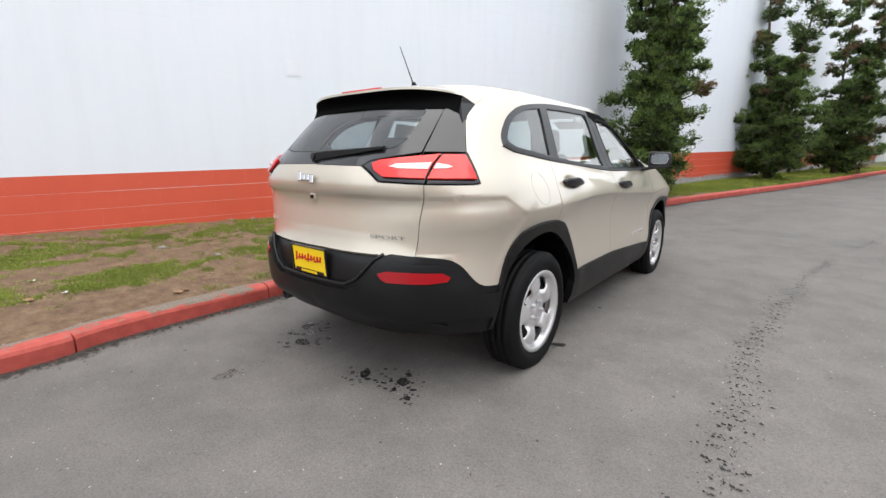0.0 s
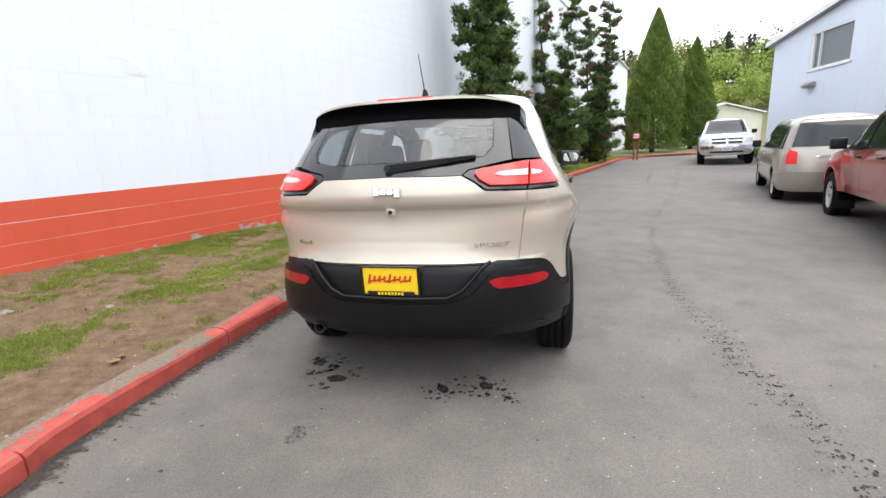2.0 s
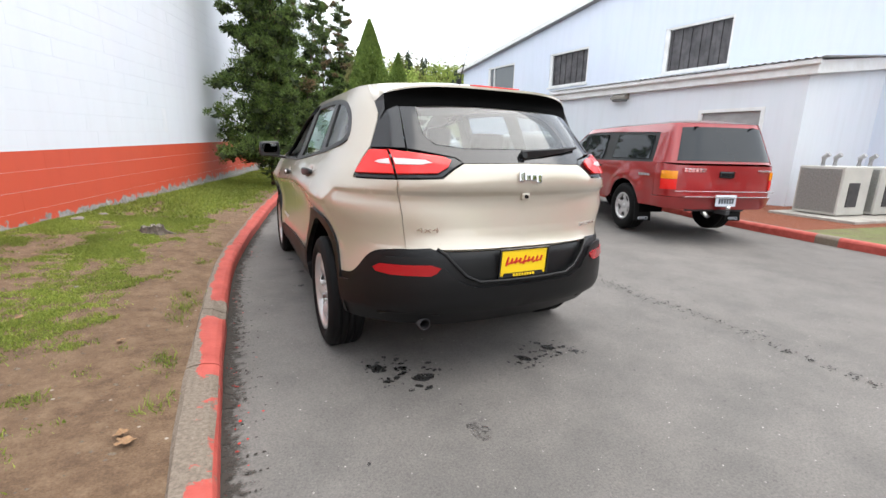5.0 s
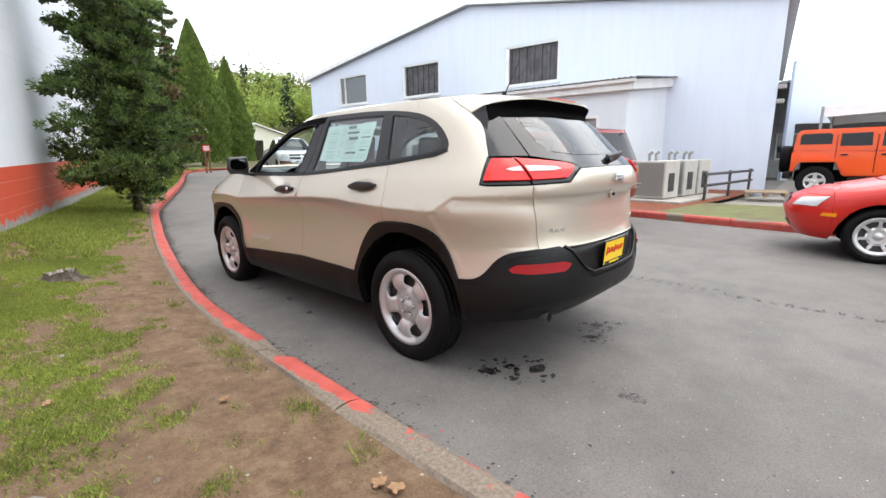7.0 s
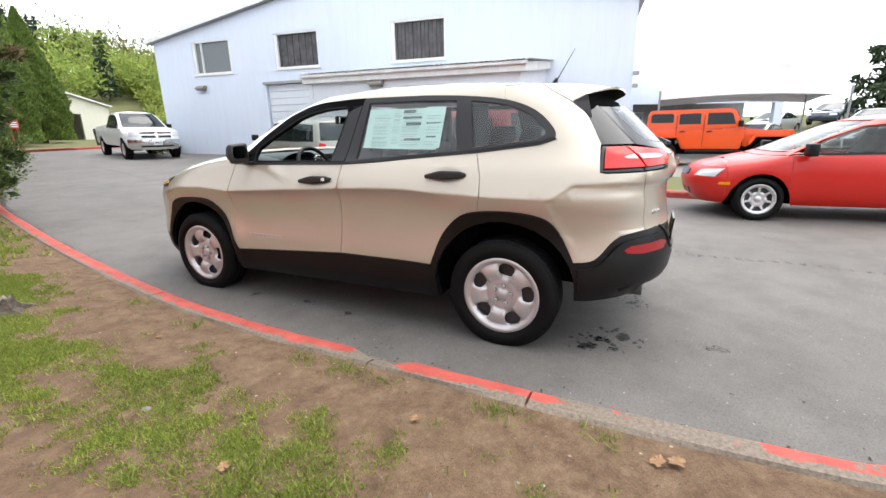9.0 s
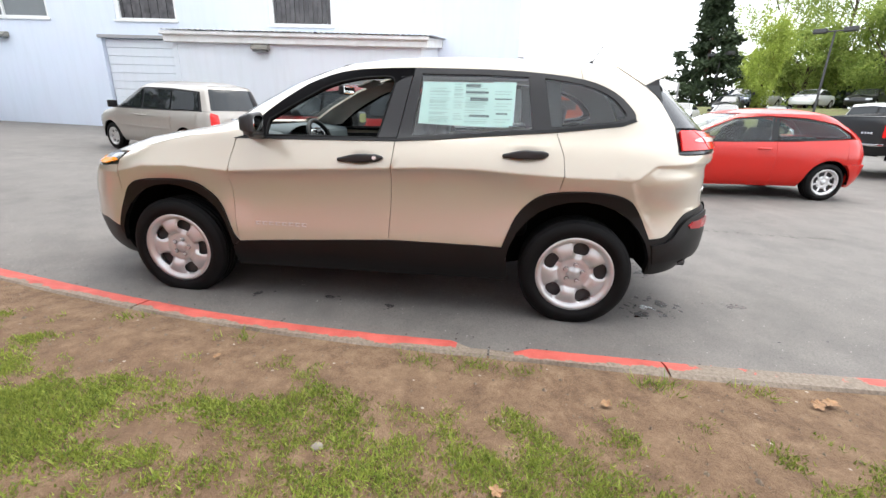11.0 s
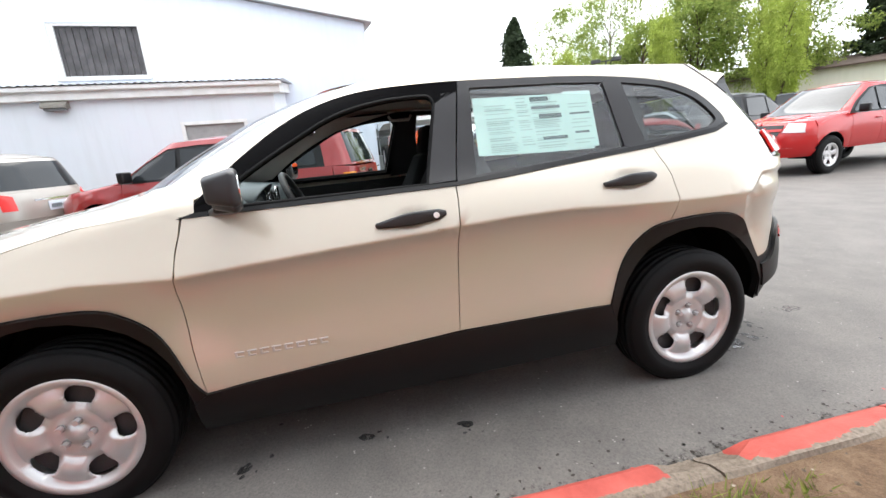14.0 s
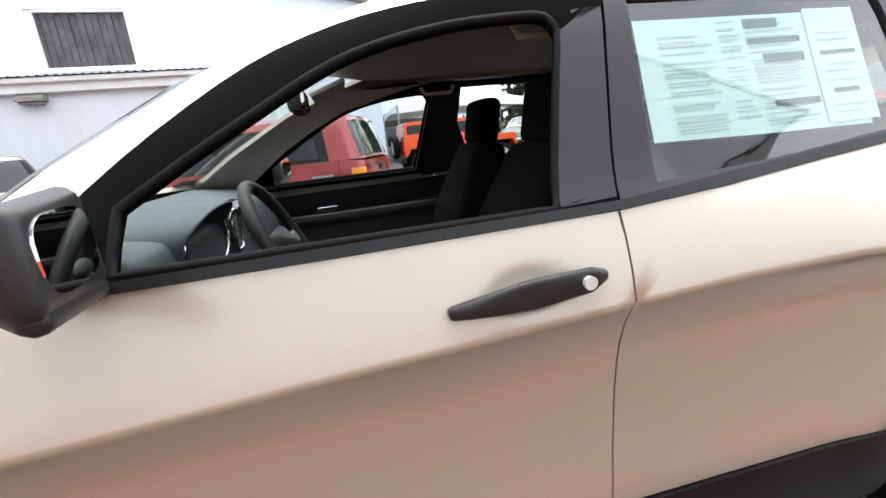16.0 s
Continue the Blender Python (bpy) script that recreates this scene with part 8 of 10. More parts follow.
def juniper(x, y, height, spread, leaders, seed, dry=0.06, low=0.35, label="", road_side=1.0):
    """A wind-shaped upright conifer: leaning leaders carrying rising boughs, each a row of flat needle pads."""
    gen = np.random.default_rng(seed)
    z0 = verge_z(x, y) - 0.05
    root = thing("conifer_tree", pose(x, y, z0), label, "tree", "conifers along the wall")
    P, A, PD, AD, PC, AC = [], [], [], [], [], []
    for k, (dx, dy, h, sp) in enumerate(leaders):
        bend = gen.normal(size=3) * 0.12
        path = []
        for i in range(9):
            t = i / 8
            w = np.array([math.sin(t * 5 + k * 2) * 0.12, math.cos(t * 4 + k) * 0.12, 0]) * (1 - 0.6 * t)
            path.append(np.array([dx * t ** 0.7, dy * t ** 0.7, h * height * t]) + w * min(1, 4 * t) + bend * t * (1 - t))
        branch_part(root, path, 0.085 if k == 0 else 0.055, 0.012, "trunk" if k == 0 else "limb")
        n_sp = int(60 * h * height / 7 * min(sp, 1.1))
        for j in range(n_sp):
            t = low * 0.3 + (1 - low * 0.3) * ((j + gen.uniform()) / n_sp)
            base = np.array([np.interp(t, np.linspace(0, 1, 9), [p[c] for p in path]) for c in range(3)])
            ang = j * 2.4 + gen.normal() * 0.5
            step = 0.70 + 0.30 * math.sin(t * height * 2.6 + k + 1.3 * math.cos(ang))
            reach = spread * sp * (1.0 - 0.80 * t ** 1.3) * min(1, 0.55 + 3.5 * t) * step * gen.uniform(0.6, 1.15) + 0.14
            # thinner where it hangs over the drive
            reach *= 1 + (road_side - 1) * max(0.0, math.cos(ang))
            out = np.array([math.cos(ang), math.sin(ang), 0.0])
            lift = gen.uniform(0.0, 0.45)
            tip = base + out * reach + np.array([0, 0, lift * reach])
            if gen.uniform() < 0.5:
                branch_part(root, [base, (base + tip) / 2 + np.array([0, 0, -0.06 * reach]), tip], 0.022, 0.006)
            brown = gen.uniform() < dry * (2.2 if t > 0.55 else 0.6)
            for q in np.linspace(0.3, 1.0, max(2, int(reach / 0.24))):
                # each pad: a flat leafy tuft with ragged, upturned ends
                c = base + (tip - base) * q + gen.normal(size=3) * 0.07 + np.array([0, 0, 0.05])
                rr = (0.22 + 0.17 * gen.uniform()) * (1.1 - 0.4 * t) * (1.1 - 0.35 * q)
                p, a = clump(gen, c, (rr * 1.05, rr * 1.05, rr * 0.72), 270, 0.55)
                a += out * 0.5
                (PD if brown and q > 0.4 else P).append(p)
                (AD if brown and q > 0.4 else A).append(a)
                for _ in range(2):
                    p, a = clump(gen, c + out * rr * gen.uniform(0.4, 0.9) + gen.normal(size=3) * rr * 0.45, (rr * 0.42, rr * 0.42, rr * 0.34), 75, 0.7)
                    (PD if brown and q > 0.4 else P).append(p)
                    (AD if brown and q > 0.4 else A).append(a + out * 0.9)
                # dark leaves low inside each pad close gaps and paint in its shade
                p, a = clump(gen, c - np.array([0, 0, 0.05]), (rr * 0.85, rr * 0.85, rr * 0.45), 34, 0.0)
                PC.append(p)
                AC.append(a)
    p, a = np.concatenate(P), np.concatenate(A)
    quick_mesh("crown", leaf_quads(gen, p, a, 0.062, 0.021), 4, M_JUN, root)
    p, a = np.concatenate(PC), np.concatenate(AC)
    quick_mesh("shaded_inner_foliage", leaf_quads(gen, p, a, 0.16, 0.10), 4, M_JUN_SHADE, root)
    if PD:
        p, a = np.concatenate(PD), np.concatenate(AD)
        quick_mesh("dry_sprays", leaf_quads(gen, p, a, 0.08, 0.022), 4, M_JUN_DRY, root, "brown dried sprays")
    return root


juniper(-0.52, 6.85, 7.6, 1.32, [(0.05, 0.1, 1.0, 1.0), (-0.25, 0.35, 0.75, 0.85), (0.20, -0.25, 0.45, 0.7)], 3, 0.05, 0.3, "tall shaggy dark green conifer close against the white wall", 0.55)
juniper(1.25, 14.3, 7.0, 1.35, [(-0.6, 0.2, 1.0, 0.46), (0.7, 0.3, 0.96, 0.46), (0.1, -0.3, 0.52, 1.1), (-0.4, 0.3, 0.42, 0.9)], 8, 0.05, 0.2, "twisted juniper with two thin leaders beside the wall")
juniper(3.05, 18.9, 8.0, 1.5, [(1.0, 0.2, 1.0, 0.5), (-0.2, 0.0, 0.90, 0.45), (0.45, -0.2, 0.58, 1.0), (0.2, 0.4, 0.42, 0.8)], 15, 0.22, 0.2, "twisted juniper with brown dried sprays near its top")


def hedge_cone(x, y, height, r, waist, seed, label):
    """A tall clipped cypress: a full lower drum and a pointed top."""
    gen = np.random.default_rng(seed)
    z0 = road_z(y) + 0.1
    root = thing("cypress_tree", pose(x, y, z0), label, "tree", "tall cypresses")
    n = 42000
    h = gen.uniform(0.02, 1, n) ** 0.9 * height
    rr = np.where(h < waist, r * (0.95 + 0.03 * np.sin(h * 5)) * np.clip((waist + 0.12 - h) / 0.5 + 0.55, 0.6, 1), r * np.clip(0.94 * (1 - (h - waist) / (height - waist)) ** 0.85, 0.02, 1))
    t = gen.uniform(0, 2 * math.pi, n)
    rr = rr * (1 + 0.10 * np.sin(7 * t + h * 2.1) * np.sin(h * 3.3 + 2 * t)) * gen.uniform(0.82, 1.06, n)
    p = np.stack([rr * np.cos(t), rr * np.sin(t), h], axis=1)
    a = np.stack([np.cos(t) * 0.5, np.sin(t) * 0.5, np.full(n, 0.9)], axis=1) + gen.normal(size=(n, 3)) * 0.35
    quick_mesh("crown", leaf_quads(gen, p, a, 0.22, 0.07), 4, M_HEDGE, root)
    branch_part(root, [(0, 0, -0.1), (0, 0, height * 0.5), (0, 0, height * 0.9)], 0.18, 0.03, "trunk")
    return root


hedge_cone(8.3, 29.6, 9.3, 1.75, 4.2, 21, "tall clipped cypress, dense green, squared below and pointed above")
hedge_cone(12.0, 33.8, 8.0, 1.6, 2.8, 22, "tall dense green cypress with a pointed top")

# ---- the wooded hill behind ----
hx = np.linspace(-60, 130, 40)
hy = np.array([44, 50, 56, 64, 74, 86, 100, 120, 160, 260, 500])


def hill_z(x, y):
    rise = lerp_table(y, [44, 52, 62, 76, 92, 120, 200, 500], [1.3, 2.6, 6.2, 10.6, 13.4, 15.5, 17.5, 19])
    dip = lerp_table(x, [-60, -10, 10, 34, 60, 130], [0.5, 0.7, 0.85, 1.0, 0.85, 0.7])
    return 1.2 + (rise - 1.3) * dip + 0.6 * noise.noise(Vector((x * 0.05, y * 0.05, 2)))


hv = [(x, y, hill_z(x, y)) for y in hy for x in hx]
nh = len(hx)
tagged(sheet("hillside", hv, [(j * nh + i, j * nh + i + 1, (j + 1) * nh + i + 1, (j + 1) * nh + i) for j in range(len(hy) - 1) for i in range(nh - 1)], M_TURF, smooth=True), "green hillside rising behind the yard", "hill", kind="structure")
gen = np.random.default_rng(77)
woods = {"shrub": ([], []), "olive": ([], []), "spring": ([], []), "fir": ([], [])}
for k in range(330):
    x, y = gen.uniform(-15, 85), gen.uniform(46, 112)
    front = y < 78
    kind = "shrub" if front and gen.uniform() < 0.86 else gen.choice(["olive", "spring", "olive", "fir"], p=[0.4, 0.3, 0.1, 0.2])
    z = hill_z(x, y)
    if kind == "fir":
        hgt = gen.uniform(5, 8)
        for j in range(9):
            t = j / 9
            p, a = clump(gen, (x, y, z + 1 + hgt * t), (1.7 * (1 - t) + 0.15, 1.7 * (1 - t) + 0.15, 0.6), int(60 * (1.15 - t)), -0.2)
            woods[kind][0].append(p), woods[kind][1].append(a)
    else:
        hgt = gen.uniform(1.6, 3.2) if kind == "shrub" else gen.uniform(3.5, 7.0)
        for j in range(4 if kind == "shrub" else 7):
            c = (x + gen.normal() * hgt * 0.35, y + gen.normal() * hgt * 0.3, z + hgt * gen.uniform(0.35, 0.95))
            rr = hgt * gen.uniform(0.25, 0.45)
            p, a = clump(gen, c, (rr * 1.1, rr * 1.1, rr), 150, 0.2)
            woods[kind][0].append(p), woods[kind][1].append(a)
for kind, mat, ln in (("shrub", M_SHRUB, 0.55), ("olive", M_OLIVE, 0.6), ("spring", M_SPRING, 0.6), ("fir", M_FIR, 0.75)):
    p, a = np.concatenate(woods[kind][0]), np.concatenate(woods[kind][1])
    tagged(quick_mesh("far_woods", leaf_quads(gen, p, a, ln, ln * 0.45), 4, mat), {"shrub": "bright yellow-green scrub over the hillside", "olive": "olive-brown budding trees on the hill", "spring": "fresh green broadleaf trees on the hill", "fir": "dark firs standing on the hill"}[kind], "trees", kind="stuff")

# ---- the bank with its trees past the far car park ----
bank = [(20, -60, 0.0), (60, -60, 0.0), (60, -6, 0.0)]
bv, bf = [], []
for i, d in enumerate((33, 38, 44, 60, 110)):
    for j in range(15):
        t = radians(-4 - 80 * j / 14)
        bv.append((-3 + d * math.cos(t), d * math.sin(t), (0.02, 0.9, 2.0, 2.3, 3.0)[i]))
for i in range(4):
    for j in range(14):
        bf.append((i * 15 + j, (i + 1) * 15 + j, (i + 1) * 15 + j + 1, i * 15 + j + 1))
tagged(sheet("bank", bv, [f[::-1] for f in bf], M_TURF, smooth=True), "low grassy bank past the car park", "ground", kind="structure")


def broadleaf(x, y, z, height, r, seed, mat, label, narrow=False, trunk=0.16):
    gen = np.random.default_rng(seed)
    root = thing("broadleaf_tree", pose(x, y, z), label, "tree", "trees along the bank")
    P, A = [], []
    branch_part(root, [(0, 0, -0.2), (0.1, 0.05, height * 0.3), (0.05, 0.1, height * 0.8)], 0.22 if not narrow else 0.12, 0.04, "trunk")
    n = 46 if not narrow else 30
    for k in range(n):
        t = trunk + (1 - trunk) * (k + gen.uniform()) / n
        prof = math.sin(math.pi * min(max((t - trunk * 0.6) / (1.12 - trunk * 0.6), 0), 1)) ** 0.7
        ang, rr = gen.uniform(0, 2 * math.pi), r * prof * gen.uniform(0.3, 1.0)
        c = np.array([math.cos(ang) * rr, math.sin(ang) * rr, t * height])
        if k % 2 == 0:
            branch_part(root, [(0.05, 0.05, max(c[2] - rr * 0.8 - 0.5, height * 0.15)), c * np.array([0.6, 0.6, 1]) - np.array([0, 0, 0.2]), c], 0.05, 0.012, "limb")
        cr = (0.45 if narrow else 0.28) * r * gen.uniform(0.8, 1.3)
        p, a = clump(gen, c, (cr, cr, cr * (1.6 if narrow else 0.75)), 380, -0.8 if narrow else 0.1)
        P.append(p), A.append(a)
    p, a = np.concatenate(P), np.concatenate(A)
    quick_mesh("crown", leaf_quads(gen, p, a, 0.25, 0.11 if not narrow else 0.07), 4, mat, root)
    return root


for k, (x, y, h, r) in enumerate(((46.5, -25.5, 5.4, 2.6), (41.5, -27.0, 6.6, 3.2), (37.0, -30.0, 8.8, 3.8), (34.0, -33.5, 11.0, 4.2), (31.0, -37.0, 12.0, 4.4), (36.0, -34.5, 13.5, 4.0), (44.0, -31.0, 15.0, 4.5), (28.0, -38.5, 11.0, 4.0), (40.0, -36.0, 14.5, 4.5), (51.0, -29.0, 14.0, 4.5))):
    broadleaf(x, y, 2.0, h, r, 40 + k, M_SPRING, "broadleaf tree in fresh green spring leaf on the bank")
for k, (x, y, h) in enumerate(((36.2, -20.9, 7.0), (31.5, -27.6, 8.5), (26.5, -32.8, 8.5), (24.4, -32.0, 8.0))):
    broadleaf(x, y, 1.3, h, 1.25, 60 + k, M_WEEP, "slim weeping tree in pale yellow-green leaf", True, 0.18)
gen = np.random.default_rng(5)


def fir(x, y, z, height, r, seed, label):
    gen = np.random.default_rng(seed)
    root = thing("fir_tree", pose(x, y, z), label, "tree", "dark firs")
    branch_part(root, [(0, 0, -0.2), (0, 0, height * 0.5), (0, 0, height)], 0.25, 0.03, "trunk")
    P, A = [], []
    for k in range(150):
        t = (k + gen.uniform()) / 150
        ang, rr = gen.uniform(0, 2 * math.pi), r * (1 - t) ** 0.8 * gen.uniform(0.3, 1.0)
        p, a = clump(gen, (math.cos(ang) * rr, math.sin(ang) * rr, height * (0.06 + 0.93 * t)), (0.75 * (1.1 - t) + 0.2, 0.75 * (1.1 - t) + 0.2, 0.4), 95, -0.1)
        P.append(p), A.append(a)
    quick_mesh("crown", leaf_quads(gen, np.concatenate(P), np.concatenate(A), 0.55, 0.2), 4, M_FIR, root)


fir(44.2, -19.6, 1.2, 12.2, 4.0, 91, "dark broad fir beside the car park")
fir(25.5, -43.0, 2.2, 10.0, 2.8, 92, "dark fir behind a low roof")
fir(21.5, -42.5, 2.2, 11.5, 3.0, 93, "dark fir behind a low roof")

# low shrub at the workshop's corner
def shrub(x, y, z, r, seed, label):
    gen = np.random.default_rng(seed)
    root = thing("shrub", pose(x, y, z), label, "shrub")
    P, A = [], []
    for k in range(9):
        p, a = clump(gen, (gen.normal() * r * 0.5, gen.normal() * r * 0.5, r * gen.uniform(0.3, 0.7)), (r * 0.45,) * 3, 180, 0.3)
        P.append(p), A.append(a)
    quick_mesh("leaves", leaf_quads(gen, np.concatenate(P), np.concatenate(A), 0.14, 0.06), 4, M_HEDGE, root)
    branch_part(root, [(0, 0, -0.05), (0.02, 0, r * 0.4)], 0.04, 0.02, "stem")


shrub(10.3, 19.3, 0.52, 0.55, 31, "low rounded green shrub at the workshop corner")

# ---- undergrowth closing the view below the far crowns ----
gen = np.random.default_rng(41)
for mat, n, label in ((M_FIR, 130, "dark undergrowth below the trees past the far lot"), (M_SPRING, 120, "fresh green bushes below the trees past the far lot")):
    P, A = [], []
    for _ in range(n):
        t, d = radians(gen.uniform(-72, -29)), gen.uniform(64, 76)
        rr = gen.uniform(1.2, 2.4)
        p, a = clump(gen, (-3 + d * math.cos(t), d * math.sin(t), 2.0 + gen.uniform(0.2, 5.0)), (rr * 1.3, rr * 1.3, rr), 150, 0.2)
        P.append(p), A.append(a)
    tagged(quick_mesh("undergrowth", leaf_quads(gen, np.concatenate(P), np.concatenate(A), 0.65, 0.30), 4, mat), label, "bushes", kind="stuff")

# ---- turf on the verge ----
gen = np.random.default_rng(12)
blades, tints = [], []


def turf_cover(x, y):
    kx, wx = kerb_x(y) - 0.16, wall_x(y)
    d, room = kx - x, kx - wx
    d -= 0.14 * min(max((y - 0.3) / 0.7, 0), 1) * min(max((2.2 - y) / 0.7, 0), 1)
    if d < 0.04 or d > room - 0.03:
        return -1
    # bare along the kerb, a green band, a trodden path, then green again by the wall
    bias = lerp_table(d, [0, 0.30, 0.45, 0.58, 0.80, 1.00, 1.18, 1.36, 1.60, 1.95, 2.3], [-0.9, -0.65, -0.30, 0.05, 0.23, 0.16, -0.14, -0.30, 0.06, 0.24, 0.0])
    bias += lerp_table(y, [-6, -2.2, -1.6, -1.0, 0.0, 1.0, 2.5, 4.0], [0.0, -0.04, -0.18, -0.02, 0.06, 0.08, 0.30, 0.9])
    return bias + 0.55 * noise.noise(Vector((x * 1.9, y * 1.9, 0))) + 0.55 * noise.noise(Vector((x * 5.5, y * 5.5, 5))) + 0.30 * noise.noise(Vector((x * 13, y * 13, 9)))


def scatter(n, y0, y1, size):
    out = []
    for _ in range(n):
        y = gen.uniform(y0, y1)
        x = gen.uniform(wall_x(y), kerb_x(y) - 0.16)
        c = turf_cover(x, y)
        if c > 0.0 and gen.uniform() < min(1, 0.12 + c * 2.0) or (c > -0.35 and gen.uniform() < 0.025):
            out.append((x, y, verge_z(x, y)))
    return np.array(out)


def blade_mesh(pts, per, h, w):
    base = np.repeat(pts, per, axis=0)
    n = len(base)
    base[:, :2] += gen.normal(size=(n, 2)) * 0.022
    lean = gen.normal(size=(n, 2)) * 0.75
    hh = h * gen.uniform(0.45, 1.3, n)
    t = gen.uniform(0, math.pi, n)
    side = np.stack([np.cos(t), np.sin(t), np.zeros(n)], axis=1) * (w * gen.uniform(0.7, 1.4, n))[:, None]
    tip = base + np.stack([lean[:, 0] * hh, lean[:, 1] * hh, hh], axis=1)
    base = base - np.array([0, 0, 0.004])
    return np.stack([base - side, base + side, tip], axis=1).reshape(-1, 3)


M_GRASS = leaf_material("verge_grass", (0.37, 0.42, 0.085), (0.125, 0.18, 0.034), 0.4)
near = scatter(60000, -4.6, 2.6, 1)
far = scatter(9000, 2.6, 12, 1)
back = scatter(4000, -14, -4.6, 1)
tagged(quick_mesh("verge_grass", np.concatenate([blade_mesh(near, 17, 0.014, 0.0036), blade_mesh(far, 8, 0.045, 0.007), blade_mesh(back, 6, 0.04, 0.006)]), 3, M_GRASS), "patchy short green grass on the trodden verge", "grass", kind="stuff")
rest = []
for _ in range(9000):
    y = gen.uniform(12, 25)
    x = gen.uniform(wall_x(y), kerb_x(y) - 0.16)
    rest.append((x, y, verge_z(x, y)))
tagged(quick_mesh("verge_grass_far", blade_mesh(np.array(rest), 5, 0.06, 0.012), 3, M_GRASS), "short green grass below the junipers", "grass", kind="stuff")

# ---- marquee, further buildings, plant and posts ----
M_CANVAS = surf("white_marquee_cloth", (0.82, 0.82, 0.82), (0.74, 0.74, 0.74), 2, 0.6, 0.05)
tent = thing("marquee", pose(0, 0, 0), "white peaked marquee on steel poles", "tent")
TA, TB = Vector((16.6, -2.1, 0)), Vector((18.6, -8.5, 0))
tb = Vector((1.0, 0.0, 0)) * 5.8
corners = [TA, TB, TB + tb, TA + tb]
mid = sum(corners, Vector()) / 4
EAVE_T, PEAK = 2.68, 4.7
tv, tf, n1, n2 = [], [], 12, 10
for k in range(4):
    a, b = corners[k], corners[(k + 1) % 4]
    o = len(tv)
    for j in range(n2 + 1):
        t = j / n2
        for i in range(n1 + 1):
            p = a.lerp(b, i / n1).lerp(mid, t)
            z = EAVE_T + (PEAK - EAVE_T) * (0.35 * t + 0.65 * t ** 2.2)
            tv.append((p.x, p.y, z))
    for j in range(n2):
        for i in range(n1):
            tf.append((o + j * (n1 + 1) + i, o + j * (n1 + 1) + i + 1, o + (j + 1) * (n1 + 1) + i + 1, o + (j + 1) * (n1 + 1) + i))
sheet("canopy", tv, tf, M_CANVAS, tent, smooth=True)
for k in range(4):
    a, b = corners[k], corners[(k + 1) % 4]
    vv = []
    for i in range(17):
        p = a.lerp(b, i / 16)
        vv += [(p.x, p.y, EAVE_T + 0.01), (p.x, p.y, EAVE_T - 0.34 + 0.14 * math.sin(math.pi * i / 16))]
    sheet("valance", vv, [(2 * i, 2 * i + 1, 2 * i + 3, 2 * i + 2) for i in range(16)], M_CANVAS, tent)
    vs, fs = tube([(a.x, a.y, 0.1), (a.x, a.y, EAVE_T)], 0.04, 8)
    sheet("pole", vs, fs, M_GREY, tent)

annexe = thing("annexe_building", pose(0, 0, 0), "low pale blue annexe with a dark open bay", "building", kind="structure")


def ann(u, out, v):
    a, b = Vector((22.6, -0.6, 0)), Vector((26.2, -6.4, 0))
    d = (b - a).normalized()
    n = Vector((d.y, -d.x, 0))
    p = a + d * u + n * out
    return (p.x, p.y, v)


panel_with_holes("wall", [(0, 5.15), (9, 4.45)], [(0.3, 8.5, -0.3, 2.5)], ann, 0.25, M_RENDER, annexe)
quad_box("back_wall", ann, 0, 9, -0.3, 4.3, -3.0, -2.8, M_GREY, annexe)
quad_box("roof", ann, -0.1, 9.1, 4.30, 4.42, -3.0, -0.3, M_GREY, annexe)
for u in (0.9, 3.6, 6.2):
    quad_box("window_frame", ann, u, u + 1.6, 0.9, 2.2, -2.75, -2.7, M_TRIM_W, annexe)
    quad_box("pane", ann, u + 0.08, u + 1.52, 0.98, 2.12, -2.7, -2.68, M_GLASS_DARK, annexe)

# meters and boxes on the workshop's corner
for z, w in ((3.1, 0.10), (2.7, 0.09)):
    p = bld(-1.0, 0.0, z)
    lampb = thing("junction_box", Matrix.Translation((p.x, p.y - 0.3, z)), "small grey electrical box on the workshop corner", "box")
    boxes("box_body", [((0.16, w * 2, 0.12), (0, 0, 0), 0.02)], M_GREY, lampb)

# far store with an open doorway
store = thing("store_shed", pose(15.9, 38.6, road_z(38), 0, 0, 12), "cream gabled shed with a dark open doorway", "shed", kind="structure")
M_CREAM = block_paint("cream_boarding", (0.62, 0.60, 0.50), (0.7, 0.68, 0.6), 0.2)


def st(u, out, v):
    return (u, -out, v)


panel_with_holes("wall", [(-3.2, 2.7), (0.0, 3.5), (3.2, 2.7)], [(-2.5, 0.9, -0.3, 2.1)], st, 0.15, M_CREAM, store)
for x in (-3.2, 3.2):
    boxes("wall", [((0.15, 6, 3.0), (x, 3.0, 1.2), 0.0)], M_CREAM, store)
for sg in (1, -1):
    boxes("roof", [((3.6, 6.4, 0.10), (sg * 1.68, 2.9, 3.17), 0.0, (0, sg * 14, 0))], M_TRIM_W, store)
boxes("back_wall", [((6.4, 0.1, 3), (0, 6, 1.2), 0.0)], M_DARK, store)

# low roof far right, between the firs
far_house = thing("low_building", pose(26.5, -41.5, 2.2, 0, 0, 30), "long low building with a brown shallow roof", "building", kind="structure")
boxes("wall", [((18, 6, 2.4), (0, 0, 1.2), 0.0)], M_CREAM, far_house)
M_BROWN = surf("brown_roofing", (0.12, 0.085, 0.07), (0.07, 0.05, 0.04), 3, 0.9, 0.2)
for sg in (1, -1):
    boxes("roof", [((19, 3.9, 0.12), (0, sg * 1.8, 2.85), 0.0, (-sg * 14, 0, 0))], M_BROWN, far_house)

